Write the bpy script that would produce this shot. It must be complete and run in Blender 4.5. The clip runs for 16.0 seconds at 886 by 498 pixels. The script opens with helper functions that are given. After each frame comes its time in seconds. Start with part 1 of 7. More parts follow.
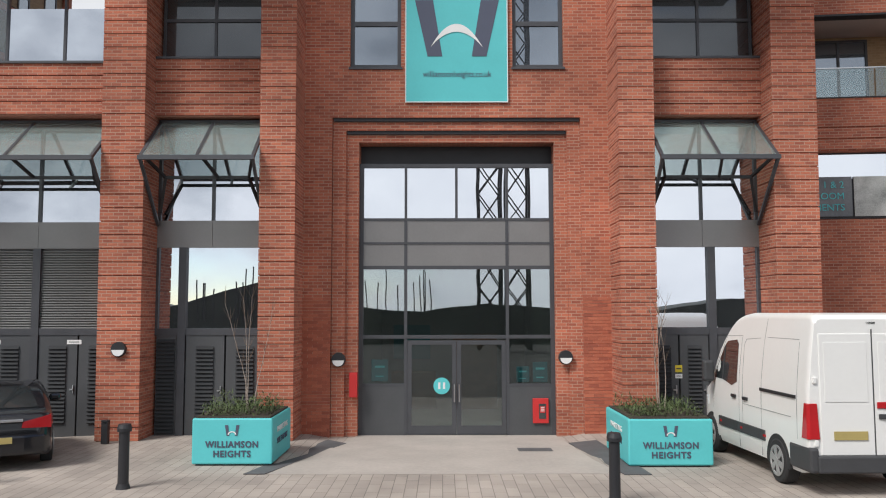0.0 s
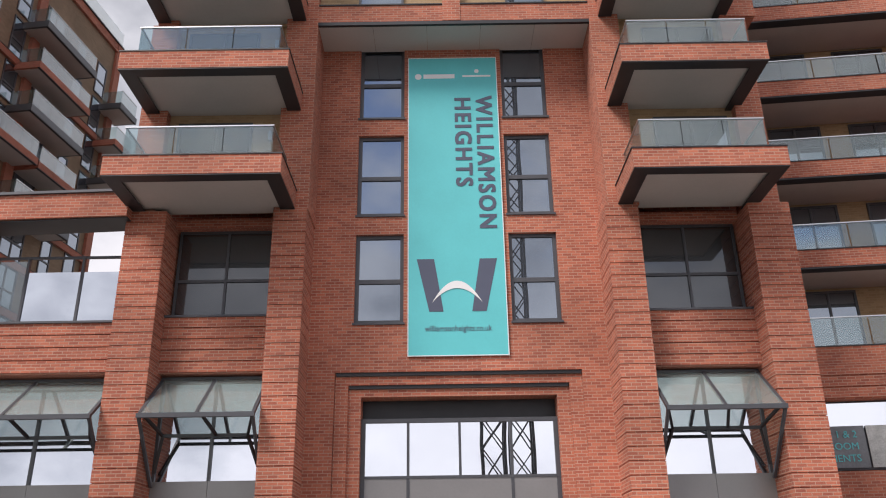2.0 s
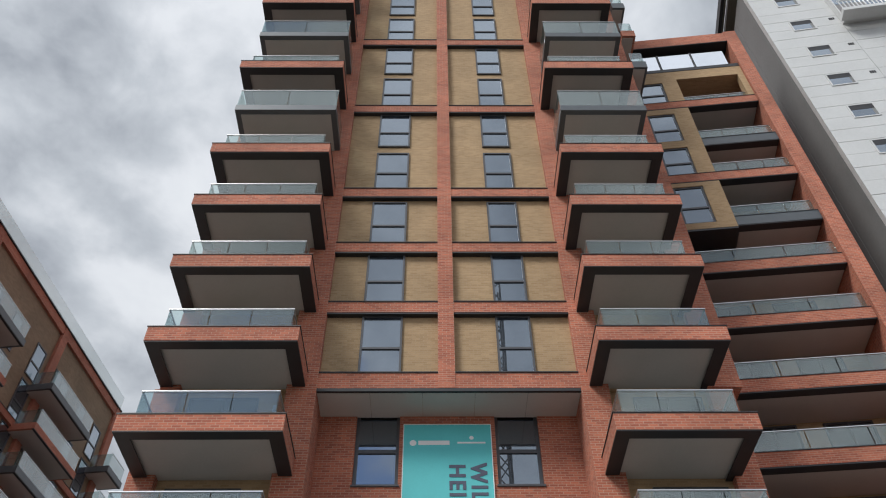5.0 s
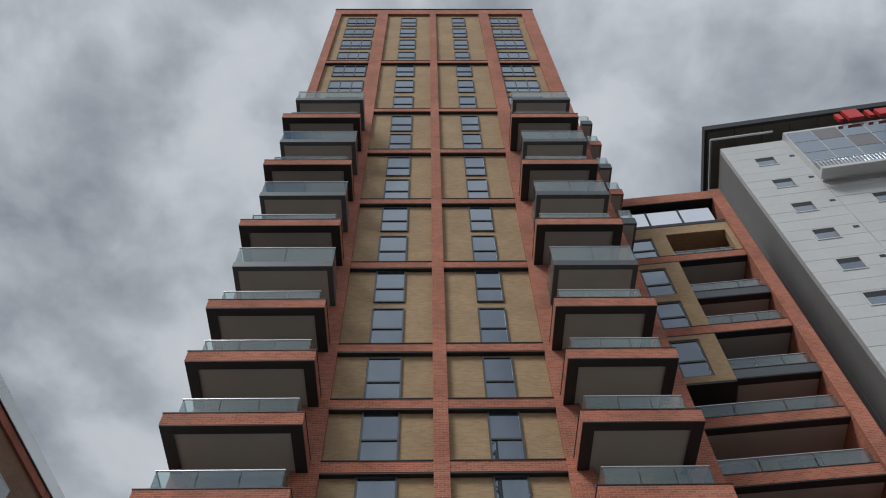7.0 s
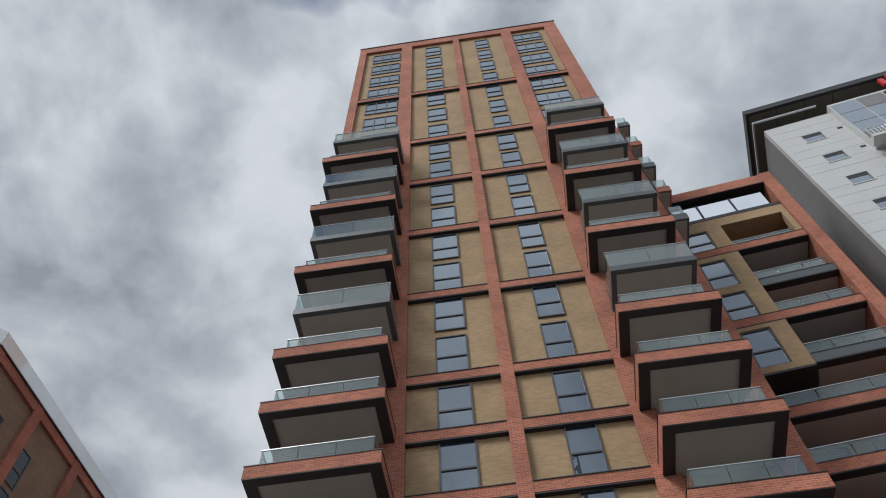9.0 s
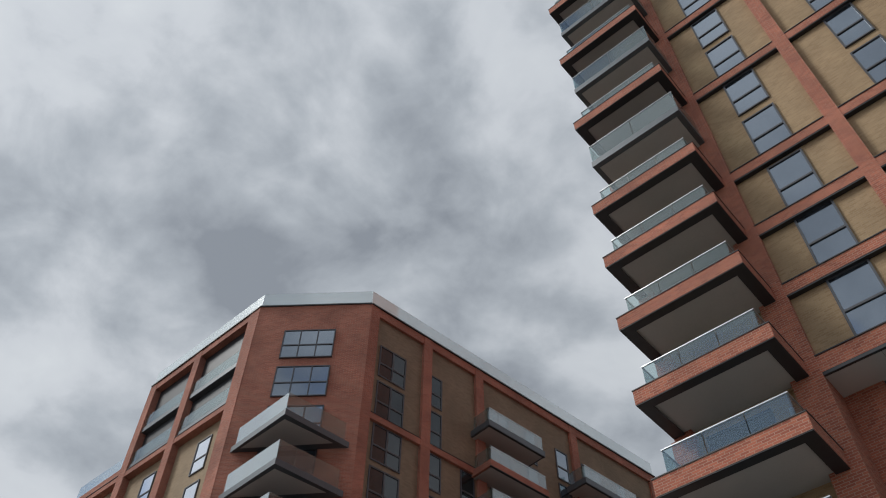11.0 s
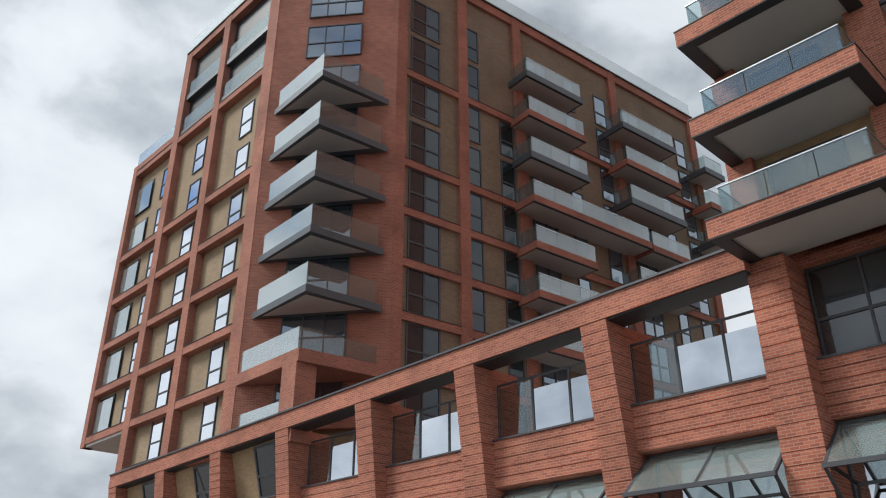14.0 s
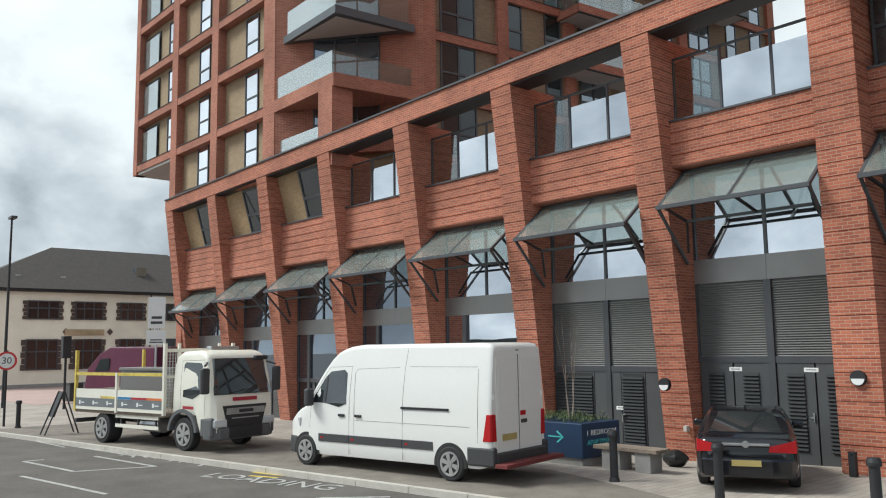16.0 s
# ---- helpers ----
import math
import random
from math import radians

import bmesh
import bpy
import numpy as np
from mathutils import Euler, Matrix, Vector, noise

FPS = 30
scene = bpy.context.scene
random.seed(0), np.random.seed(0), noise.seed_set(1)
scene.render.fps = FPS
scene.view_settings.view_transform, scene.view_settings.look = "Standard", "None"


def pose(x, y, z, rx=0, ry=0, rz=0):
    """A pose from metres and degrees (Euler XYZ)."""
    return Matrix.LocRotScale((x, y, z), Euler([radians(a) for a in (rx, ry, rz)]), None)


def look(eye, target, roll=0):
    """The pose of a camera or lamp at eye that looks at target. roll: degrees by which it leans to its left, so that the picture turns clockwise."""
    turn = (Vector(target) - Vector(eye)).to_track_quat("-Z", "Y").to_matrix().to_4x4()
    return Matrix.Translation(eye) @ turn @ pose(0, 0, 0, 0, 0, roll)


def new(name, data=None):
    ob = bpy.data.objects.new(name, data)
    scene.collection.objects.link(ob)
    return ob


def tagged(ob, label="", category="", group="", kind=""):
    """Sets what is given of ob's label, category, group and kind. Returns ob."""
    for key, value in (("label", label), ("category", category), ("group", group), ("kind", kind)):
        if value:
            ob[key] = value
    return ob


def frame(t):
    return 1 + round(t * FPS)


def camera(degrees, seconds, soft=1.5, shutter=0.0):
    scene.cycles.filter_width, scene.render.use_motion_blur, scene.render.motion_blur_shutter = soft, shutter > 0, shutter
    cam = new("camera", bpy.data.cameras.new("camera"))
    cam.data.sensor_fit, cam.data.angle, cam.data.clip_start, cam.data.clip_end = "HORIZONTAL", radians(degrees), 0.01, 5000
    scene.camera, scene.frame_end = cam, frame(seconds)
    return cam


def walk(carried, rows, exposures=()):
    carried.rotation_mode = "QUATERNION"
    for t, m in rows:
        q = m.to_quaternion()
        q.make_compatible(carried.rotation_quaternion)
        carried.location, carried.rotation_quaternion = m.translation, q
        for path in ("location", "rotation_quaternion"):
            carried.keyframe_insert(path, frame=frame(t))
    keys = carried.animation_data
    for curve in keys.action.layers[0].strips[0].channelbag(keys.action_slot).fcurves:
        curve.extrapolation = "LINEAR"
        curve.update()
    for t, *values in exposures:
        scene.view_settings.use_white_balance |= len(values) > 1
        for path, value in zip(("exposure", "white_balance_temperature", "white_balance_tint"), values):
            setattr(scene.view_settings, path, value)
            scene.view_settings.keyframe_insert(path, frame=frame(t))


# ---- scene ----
cam = camera(57.28, 16.0, soft=1.1)
PATH = [
    (0, pose(0, 0, 2.78, 94.534, 0.081, -0.039)),
    (0.5, pose(0, 0, 2.78, 98.774, 0.219, -0.010)),
    (1, pose(0, 0, 2.78, 102.950, 0.460, 0.037)),
    (1.5, pose(0, 0, 2.78, 107.863, 0.706, 0.206)),
    (2, pose(0, 0, 2.78, 112.301, 0.802, 0.290)),
    (2.5, pose(0, 0, 2.78, 115.979, 0.907, 0.021)),
    (3, pose(0, 0, 2.78, 120.721, 1.168, -0.125)),
    (3.5, pose(0, 0, 2.78, 125.281, 1.244, -0.015)),
    (4, pose(0, 0, 2.78, 129.247, 1.081, 0.097)),
    (4.5, pose(0, 0, 2.78, 133.611, 0.794, 0.006)),
    (5, pose(0, 0, 2.78, 137.741, 0.438, -0.379)),
    (7.5, pose(0, 0, 2.78, 149.944, 0.998, -0.254)),
    (8, pose(0, 0, 2.78, 150.659, 1.025, -0.063)),
    (8.5, pose(0, 0, 2.78, 150.859, 1.367, 1.734)),
    (9, pose(0, 0, 2.78, 150.553, 1.610, 8.177)),
    (9.5, pose(0, 0, 2.78, 149.365, 1.225, 19.087)),
    (10, pose(0, 0, 2.78, 147.885, 0.984, 30.850)),
    (10.2, pose(0, 0, 2.78, 147.168, 0.890, 35.536)),
    (12.3, pose(0, 0, 2.78, 128.609, 0.191, 44.401)),
    (12.5, pose(0, 0, 2.78, 127.505, 0.230, 44.358)),
    (13, pose(0, 0, 2.78, 124.383, 0.178, 44.296)),
    (13.5, pose(0, 0, 2.78, 120.763, -0.024, 44.500)),
    (14, pose(0, 0, 2.78, 116.345, 0.113, 45.570)),
    (14.5, pose(0, 0, 2.78, 110.437, 0.323, 47.054)),
    (15, pose(0, 0, 2.78, 104.796, 0.519, 47.763)),
    (15.5, pose(0, 0, 2.78, 100.016, 0.661, 48.270)),
    (16, pose(0, 0, 2.78, 96.890, 0.854, 48.444)),
]
walk(cam, PATH, exposures=[(0.0, 0.22, 6500, 10), (1.5, 0.34, 6600, 14), (2.5, 0.5, 6660, 18), (3.2, 0.58, 6660, 16), (4.0, 0.46, 6550, 11), (5.0, 0.16, 6400, 9), (7.5, -0.48, 6250, 8), (8.2, -0.42, 6250, 8), (9.0, -0.18, 6280, 8), (10.2, -0.36, 6300, 8), (12.3, -0.04, 6300, 8), (13.5, 0.12, 6330, 8), (14.5, 0.22, 6300, 5), (16.0, 0.37, 6300, 2)])

# ---- light ----
world = bpy.data.worlds.new("overcast_sky")
scene.world = world
world.use_nodes = True
wn, wl = world.node_tree.nodes, world.node_tree.links
wn.clear()
w_out = wn.new("ShaderNodeOutputWorld")
w_bg = wn.new("ShaderNodeBackground")
w_bg.inputs["Strength"].default_value = 0.1
w_sky = wn.new("ShaderNodeTexSky")
w_sky.sky_type = "NISHITA"
w_sky.sun_disc = False
w_sky.dust_density, w_sky.ozone_density = 0.2, 3.0
w_sky.sun_elevation, w_sky.sun_rotation = radians(48), radians(200)
w_co = wn.new("ShaderNodeTexCoord")
w_map = wn.new("ShaderNodeMapping")
w_map.inputs["Scale"].default_value = (1.0, 1.0, 1.5)
w_map.inputs["Location"].default_value = (3.1, 0.4, 1.7)
wl.new(w_co.outputs["Generated"], w_map.inputs["Vector"])


def cloud_noise(scale, detail, rough, warp):
    n = wn.new("ShaderNodeTexNoise")
    n.inputs["Scale"].default_value, n.inputs["Detail"].default_value = scale, detail
    n.inputs["Roughness"].default_value, n.inputs["Distortion"].default_value = rough, warp
    wl.new(w_map.outputs["Vector"], n.inputs["Vector"])
    return n


w_big = cloud_noise(2.6, 9.0, 0.52, 0.25)
w_small = cloud_noise(9.0, 8.0, 0.5, 0.3)
w_sum = wn.new("ShaderNodeMix")
w_sum.data_type = "FLOAT"
w_sum.inputs[0].default_value = 0.33
wl.new(w_big.outputs["Fac"], w_sum.inputs[2])
wl.new(w_small.outputs["Fac"], w_sum.inputs[3])
w_ramp = wn.new("ShaderNodeValToRGB")
cr = w_ramp.color_ramp
cr.elements[0].position, cr.elements[0].color = 0.38, (3.3, 3.55, 4.0, 1)
cr.elements[1].position, cr.elements[1].color = 0.63, (8.0, 8.2, 8.5, 1)
for pos_, col_ in ((0.47, (5.2, 5.5, 5.95, 1)), (0.55, (7.3, 7.5, 7.9, 1))):
    cr.elements.new(pos_).color = col_
wl.new(w_sum.outputs[0], w_ramp.inputs["Fac"])
w_gap = cloud_noise(1.7, 5.0, 0.5, 0.3)
w_thin = wn.new("ShaderNodeValToRGB")
w_thin.color_ramp.elements[0].position, w_thin.color_ramp.elements[1].position = 0.30, 0.37
w_axes = wn.new("ShaderNodeSeparateXYZ")
wl.new(w_co.outputs["Generated"], w_axes.inputs[0])
w_break = wn.new("ShaderNodeMath")
w_break.operation = "MULTIPLY_ADD"
w_break.inputs[1].default_value = 0.14
wl.new(w_axes.outputs[1], w_break.inputs[0])
wl.new(w_gap.outputs["Fac"], w_break.inputs[2])
w_low = wn.new("ShaderNodeMath")
w_low.operation = "MULTIPLY_ADD"
w_low.inputs[1].default_value, w_low.inputs[2].default_value = -0.14, 0.06
wl.new(w_axes.outputs[2], w_low.inputs[0])
w_gaps = wn.new("ShaderNodeMath")
w_gaps.operation = "ADD"
wl.new(w_break.outputs[0], w_gaps.inputs[0])
wl.new(w_low.outputs[0], w_gaps.inputs[1])
wl.new(w_gaps.outputs[0], w_thin.inputs["Fac"])
w_mix = wn.new("ShaderNodeMix")
w_mix.data_type = "RGBA"
wl.new(w_thin.outputs["Color"], w_mix.inputs["Factor"])
wl.new(w_sky.outputs["Color"], w_mix.inputs["A"])
wl.new(w_ramp.outputs["Color"], w_mix.inputs["B"])
# the half of the sky on the sun's side is a little brighter
w_side = wn.new("ShaderNodeMath")
w_side.operation = "MULTIPLY_ADD"
w_side.inputs[1].default_value, w_side.inputs[2].default_value = -0.16, 1.04
wl.new(w_axes.outputs[1], w_side.inputs[0])
w_lit = wn.new("ShaderNodeMix")
w_lit.data_type, w_lit.blend_type = "RGBA", "MULTIPLY"
w_lit.inputs[0].default_value = 1.0
wl.new(w_mix.outputs["Result"], w_lit.inputs["A"])
wl.new(w_side.outputs[0], w_lit.inputs["B"])
wl.new(w_lit.outputs["Result"], w_bg.inputs["Color"])
wl.new(w_bg.outputs["Background"], w_out.inputs["Surface"])

sun = new("sun", bpy.data.lights.new("sun", "SUN"))
sun.data.energy, sun.data.angle, sun.data.color = 2.75, radians(20), (1.0, 0.97, 0.92)
sun.matrix_world = look((-31, -32, 49), (0, 0, 0))


# ---- materials ----
def mat_base(name):
    m = bpy.data.materials.new(name)
    m.use_nodes = True
    n, l = m.node_tree.nodes, m.node_tree.links
    return m, n, l, n["Principled BSDF"]


def noise_node(n, l, scale, detail=4.0, vec=None):
    t = n.new("ShaderNodeTexNoise")
    t.inputs["Scale"].default_value, t.inputs["Detail"].default_value = scale, detail
    if vec:
        l.new(vec, t.inputs["Vector"])
    return t


def math_node(n, l, op, a, b=None):
    m = n.new("ShaderNodeMath")
    m.operation = op
    for i, v in enumerate((a, b)):
        if v is None:
            continue
        if isinstance(v, (int, float)):
            m.inputs[i].default_value = v
        else:
            l.new(v, m.inputs[i])
    return m.outputs[0]


def mix_color(n, l, fac, a, b, kind="MIX"):
    m = n.new("ShaderNodeMix")
    m.data_type, m.blend_type = "RGBA", kind
    for key, v in (("Factor", fac), ("A", a), ("B", b)):
        s = m.inputs[key] if key != "Factor" else m.inputs[0]
        if isinstance(v, (int, float)):
            s.default_value = v
        elif isinstance(v, tuple):
            s.default_value = (*v, 1)
        else:
            l.new(v, s)
    return m.outputs["Result"]


def plain(name, color, rough=0.6, metal=0.0, grain=0.12, scale=3.0, bump=0.0):
    """A surface with cloudy variation at two scales."""
    m, n, l, p = mat_base(name)
    pos = n.new("ShaderNodeNewGeometry").outputs["Position"]
    a = noise_node(n, l, scale, 5.0, pos)
    b = noise_node(n, l, scale * 14, 3.0, pos)
    s = math_node(n, l, "ADD", math_node(n, l, "MULTIPLY", a.outputs["Fac"], 0.65), math_node(n, l, "MULTIPLY", b.outputs["Fac"], 0.35))
    dark = tuple(c * (1 - grain) for c in color)
    lite = tuple(min(1, c * (1 + grain)) for c in color)
    r = n.new("ShaderNodeMapRange")
    r.inputs[1].default_value, r.inputs[2].default_value = 0.3, 0.7
    l.new(s, r.inputs[0])
    l.new(mix_color(n, l, r.outputs[0], dark, lite), p.inputs["Base Color"])
    p.inputs["Roughness"].default_value, p.inputs["Metallic"].default_value = rough, metal
    if bump:
        bp = n.new("ShaderNodeBump")
        bp.inputs["Strength"].default_value, bp.inputs["Distance"].default_value = bump, 0.01
        l.new(b.outputs["Fac"], bp.inputs["Height"])
        l.new(bp.outputs["Normal"], p.inputs["Normal"])
    return m


def brick(name, c1, c2, mortar, weather=0.25):
    """Stretcher-bond brickwork, 225 x 75 mm to the joint."""
    m, n, l, p = mat_base(name)
    g = n.new("ShaderNodeNewGeometry")
    sp, sn = n.new("ShaderNodeSeparateXYZ"), n.new("ShaderNodeSeparateXYZ")
    l.new(g.outputs["Position"], sp.inputs[0])
    l.new(g.outputs["True Normal"], sn.inputs[0])
    ax = math_node(n, l, "GREATER_THAN", math_node(n, l, "ABSOLUTE", sn.outputs[0]), 0.75)
    flat = math_node(n, l, "GREATER_THAN", math_node(n, l, "ABSOLUTE", sn.outputs[2]), 0.75)
    u = math_node(n, l, "ADD", math_node(n, l, "MULTIPLY", sp.outputs[0], math_node(n, l, "SUBTRACT", 1.0, ax)), math_node(n, l, "MULTIPLY", sp.outputs[1], ax))
    v = math_node(n, l, "ADD", math_node(n, l, "MULTIPLY", sp.outputs[2], math_node(n, l, "SUBTRACT", 1.0, flat)), math_node(n, l, "MULTIPLY", sp.outputs[1], flat))
    c = n.new("ShaderNodeCombineXYZ")
    l.new(u, c.inputs[0])
    l.new(v, c.inputs[1])
    t = n.new("ShaderNodeTexBrick")
    for key, val in (("Scale", 1.0), ("Mortar Size", 0.009), ("Mortar Smooth", 0.2), ("Bias", 0.0), ("Brick Width", 0.225), ("Row Height", 0.075)):
        t.inputs[key].default_value = val
    l.new(c.outputs[0], t.inputs["Vector"])
    t.inputs["Color1"].default_value, t.inputs["Color2"].default_value, t.inputs["Mortar"].default_value = (*c1, 1), (*c2, 1), (*mortar, 1)
    big = noise_node(n, l, 0.55, 6.0, g.outputs["Position"])
    fine = noise_node(n, l, 38.0, 3.0, g.outputs["Position"])
    r = n.new("ShaderNodeMapRange")
    r.inputs[1].default_value, r.inputs[2].default_value = 0.3, 0.72
    r.inputs[3].default_value, r.inputs[4].default_value = 1 - weather, 1 + weather * 0.7
    l.new(big.outputs["Fac"], r.inputs[0])
    k = mix_color(n, l, 1.0, t.outputs["Color"], r.outputs[0], "MULTIPLY")
    rf = n.new("ShaderNodeMapRange")
    rf.inputs[3].default_value, rf.inputs[4].default_value = 0.8, 1.2
    l.new(fine.outputs["Fac"], rf.inputs[0])
    l.new(mix_color(n, l, 1.0, k, rf.outputs[0], "MULTIPLY"), p.inputs["Base Color"])
    p.inputs["Roughness"].default_value = 0.9
    bp = n.new("ShaderNodeBump")
    bp.inputs["Strength"].default_value, bp.inputs["Distance"].default_value = 0.5, 0.01
    bp.invert = True
    l.new(t.outputs["Fac"], bp.inputs["Height"])
    l.new(bp.outputs["Normal"], p.inputs["Normal"])
    return m


def coated_glass(name, tint, gloss, see=0.0, coat=(0.86, 0.9, 0.94), clear=(0.8, 0.87, 0.86), graze=0.5):
    """Window glass: part mirror, part dark body, part clear."""
    m, n, l, p = mat_base(name)
    p.inputs["Base Color"].default_value = (*tint, 1)
    p.inputs["Roughness"].default_value = 0.25
    gl = n.new("ShaderNodeBsdfGlossy")
    gl.inputs["Roughness"].default_value = 0.0
    gl.inputs["Color"].default_value = (*coat, 1)
    tr = n.new("ShaderNodeBsdfTransparent")
    tr.inputs["Color"].default_value = (*clear, 1)
    wob = noise_node(n, l, 0.9, 1.0, n.new("ShaderNodeNewGeometry").outputs["Position"])
    bp = n.new("ShaderNodeBump")
    bp.inputs["Strength"].default_value, bp.inputs["Distance"].default_value = 0.06, 0.02
    l.new(wob.outputs["Fac"], bp.inputs["Height"])
    l.new(bp.outputs["Normal"], gl.inputs["Normal"])
    a, b = n.new("ShaderNodeMixShader"), n.new("ShaderNodeMixShader")
    a.inputs[0].default_value, b.inputs[0].default_value = see, gloss
    l.new(p.outputs[0], a.inputs[1])
    l.new(tr.outputs[0], a.inputs[2])
    l.new(a.outputs[0], b.inputs[1])
    l.new(gl.outputs[0], b.inputs[2])
    lw = n.new("ShaderNodeLayerWeight")
    lw.inputs["Blend"].default_value = 0.5
    rise = math_node(n, l, "MULTIPLY", math_node(n, l, "POWER", lw.outputs["Facing"], 3.0), graze)
    l.new(math_node(n, l, "ADD", rise, gloss * 0.82), b.inputs[0])
    l.new(b.outputs[0], n["Material Output"].inputs["Surface"])
    return m


RED = brick("red_brick", (0.49, 0.152, 0.087), (0.315, 0.09, 0.056), (0.44, 0.262, 0.19))
BUFF = brick("buff_brick", (0.43, 0.295, 0.165), (0.34, 0.225, 0.12), (0.40, 0.29, 0.18), 0.15)
# buff brick darkened in colour for the courtyard face's shade
SHADEBUFF = brick("drab_brown_brick", (0.26, 0.195, 0.13), (0.20, 0.148, 0.098), (0.25, 0.19, 0.13), 0.15)
BLOCKRED = brick("dark_red_brick", (0.415, 0.14, 0.088), (0.29, 0.092, 0.061), (0.38, 0.23, 0.17))
DULLBUFF = brick("dull_buff_brick", (0.37, 0.27, 0.17), (0.29, 0.21, 0.13), (0.35, 0.26, 0.17), 0.15)
GLOSSBOARD = plain("glossy_white_soffit_panel", (0.52, 0.51, 0.49), 0.12, 0.0, 0.04, 1.0)
# black metal parts, and black sheets that stand in for shade
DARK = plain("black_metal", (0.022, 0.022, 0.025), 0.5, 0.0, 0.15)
FRAME = plain("grey_window_metal", (0.07, 0.072, 0.08), 0.45, 0.2, 0.12)
PANEL = plain("grey_metal_panel", (0.235, 0.227, 0.223), 0.38, 0.4, 0.06, 1.2)
DOORGREY = plain("dark_grey_door_paint", (0.078, 0.081, 0.086), 0.42, 0.1, 0.1, 2.0)
SOFFIT = plain("pale_grey_soffit_board", (0.43, 0.41, 0.39), 0.7, 0.0, 0.06, 1.0)
SLATE_METAL = plain("slate_grey_balcony_metal", (0.095, 0.105, 0.115), 0.45, 0.3, 0.08)
STEEL = plain("brushed_steel", (0.55, 0.56, 0.57), 0.3, 0.9, 0.06, 8.0)
GLASS = coated_glass("window_glass", (0.025, 0.032, 0.042), 0.33, 0.0, (0.74, 0.84, 0.96))
PALEGLASS = coated_glass("pale_guard_glass", (0.42, 0.48, 0.47), 0.3, 0.45)
# guard glass tinted greyer to show the court's shade
GUARDGLASS = coated_glass("grey_guard_glass", (0.30, 0.34, 0.33), 0.16, 0.6)
ROOFGLASS = coated_glass("roof_guard_glass", (0.74, 0.80, 0.79), 0.2, 0.55, clear=(0.95, 0.98, 0.97))
SKYGLASS = coated_glass("mirror_coated_glass", (0.03, 0.035, 0.04), 0.95, 0.0, (0.86, 0.9, 0.96))
DOORGLASS = coated_glass("door_glass", (0.02, 0.03, 0.03), 0.16, 0.92)
# darker, duller copy of the window glass for the shaded court
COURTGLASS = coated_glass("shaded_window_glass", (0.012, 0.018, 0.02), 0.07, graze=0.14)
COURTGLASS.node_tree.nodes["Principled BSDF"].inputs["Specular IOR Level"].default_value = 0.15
DIMGLASS = coated_glass("dark_window_glass", (0.02, 0.022, 0.024), 0.10)
SHOPGLASS = coated_glass("entrance_glass", (0.02, 0.03, 0.03), 0.42, 0.92)
BALGLASS = coated_glass("balcony_glass", (0.26, 0.33, 0.32), 0.11, 0.88, graze=0.34)


CANOPYGLASS = coated_glass("canopy_glass", (0.55, 0.63, 0.61), 0.14, 0.82, clear=(0.88, 0.94, 0.92), graze=0.05)
LOUVREDARK = plain("dark_louvre_metal", (0.05, 0.052, 0.055), 0.95, 0.0, 0.1, 2.0)
LOUVREDARK.node_tree.nodes["Principled BSDF"].inputs["Specular IOR Level"].default_value = 0.1
LOUVREGREY = plain("grey_louvre_metal", (0.185, 0.184, 0.181), 0.5, 0.2, 0.08, 2.0)
TEAL = plain("teal_banner_vinyl", (0.10, 0.53, 0.55), 0.55, 0.0, 0.05, 1.5)
INK = plain("slate_blue_print", (0.075, 0.085, 0.13), 0.6, 0.0, 0.05)
WHITE = plain("white_paint", (0.78, 0.78, 0.77), 0.4, 0.0, 0.05)
CLADDING = plain("pale_grey_cladding", (0.56, 0.57, 0.57), 0.5, 0.1, 0.07, 0.6)
ASPHALT = plain("worn_asphalt", (0.11, 0.098, 0.088), 0.9, 0.0, 0.3, 0.8, 0.5)
PAVING = plain("grey_paving", (0.36, 0.34, 0.32), 0.85, 0.0, 0.16, 1.1, 0.3)
KERB = plain("granite_kerb", (0.50, 0.465, 0.42), 0.8, 0.0, 0.15, 4.0, 0.2)
RENDER_CREAM = plain("cream_render", (0.84, 0.79, 0.67), 0.85, 0.0, 0.08, 0.8)
SLATE = plain("dark_roof_slate", (0.055, 0.046, 0.043), 0.8, 0.0, 0.25, 3.0, 0.3)


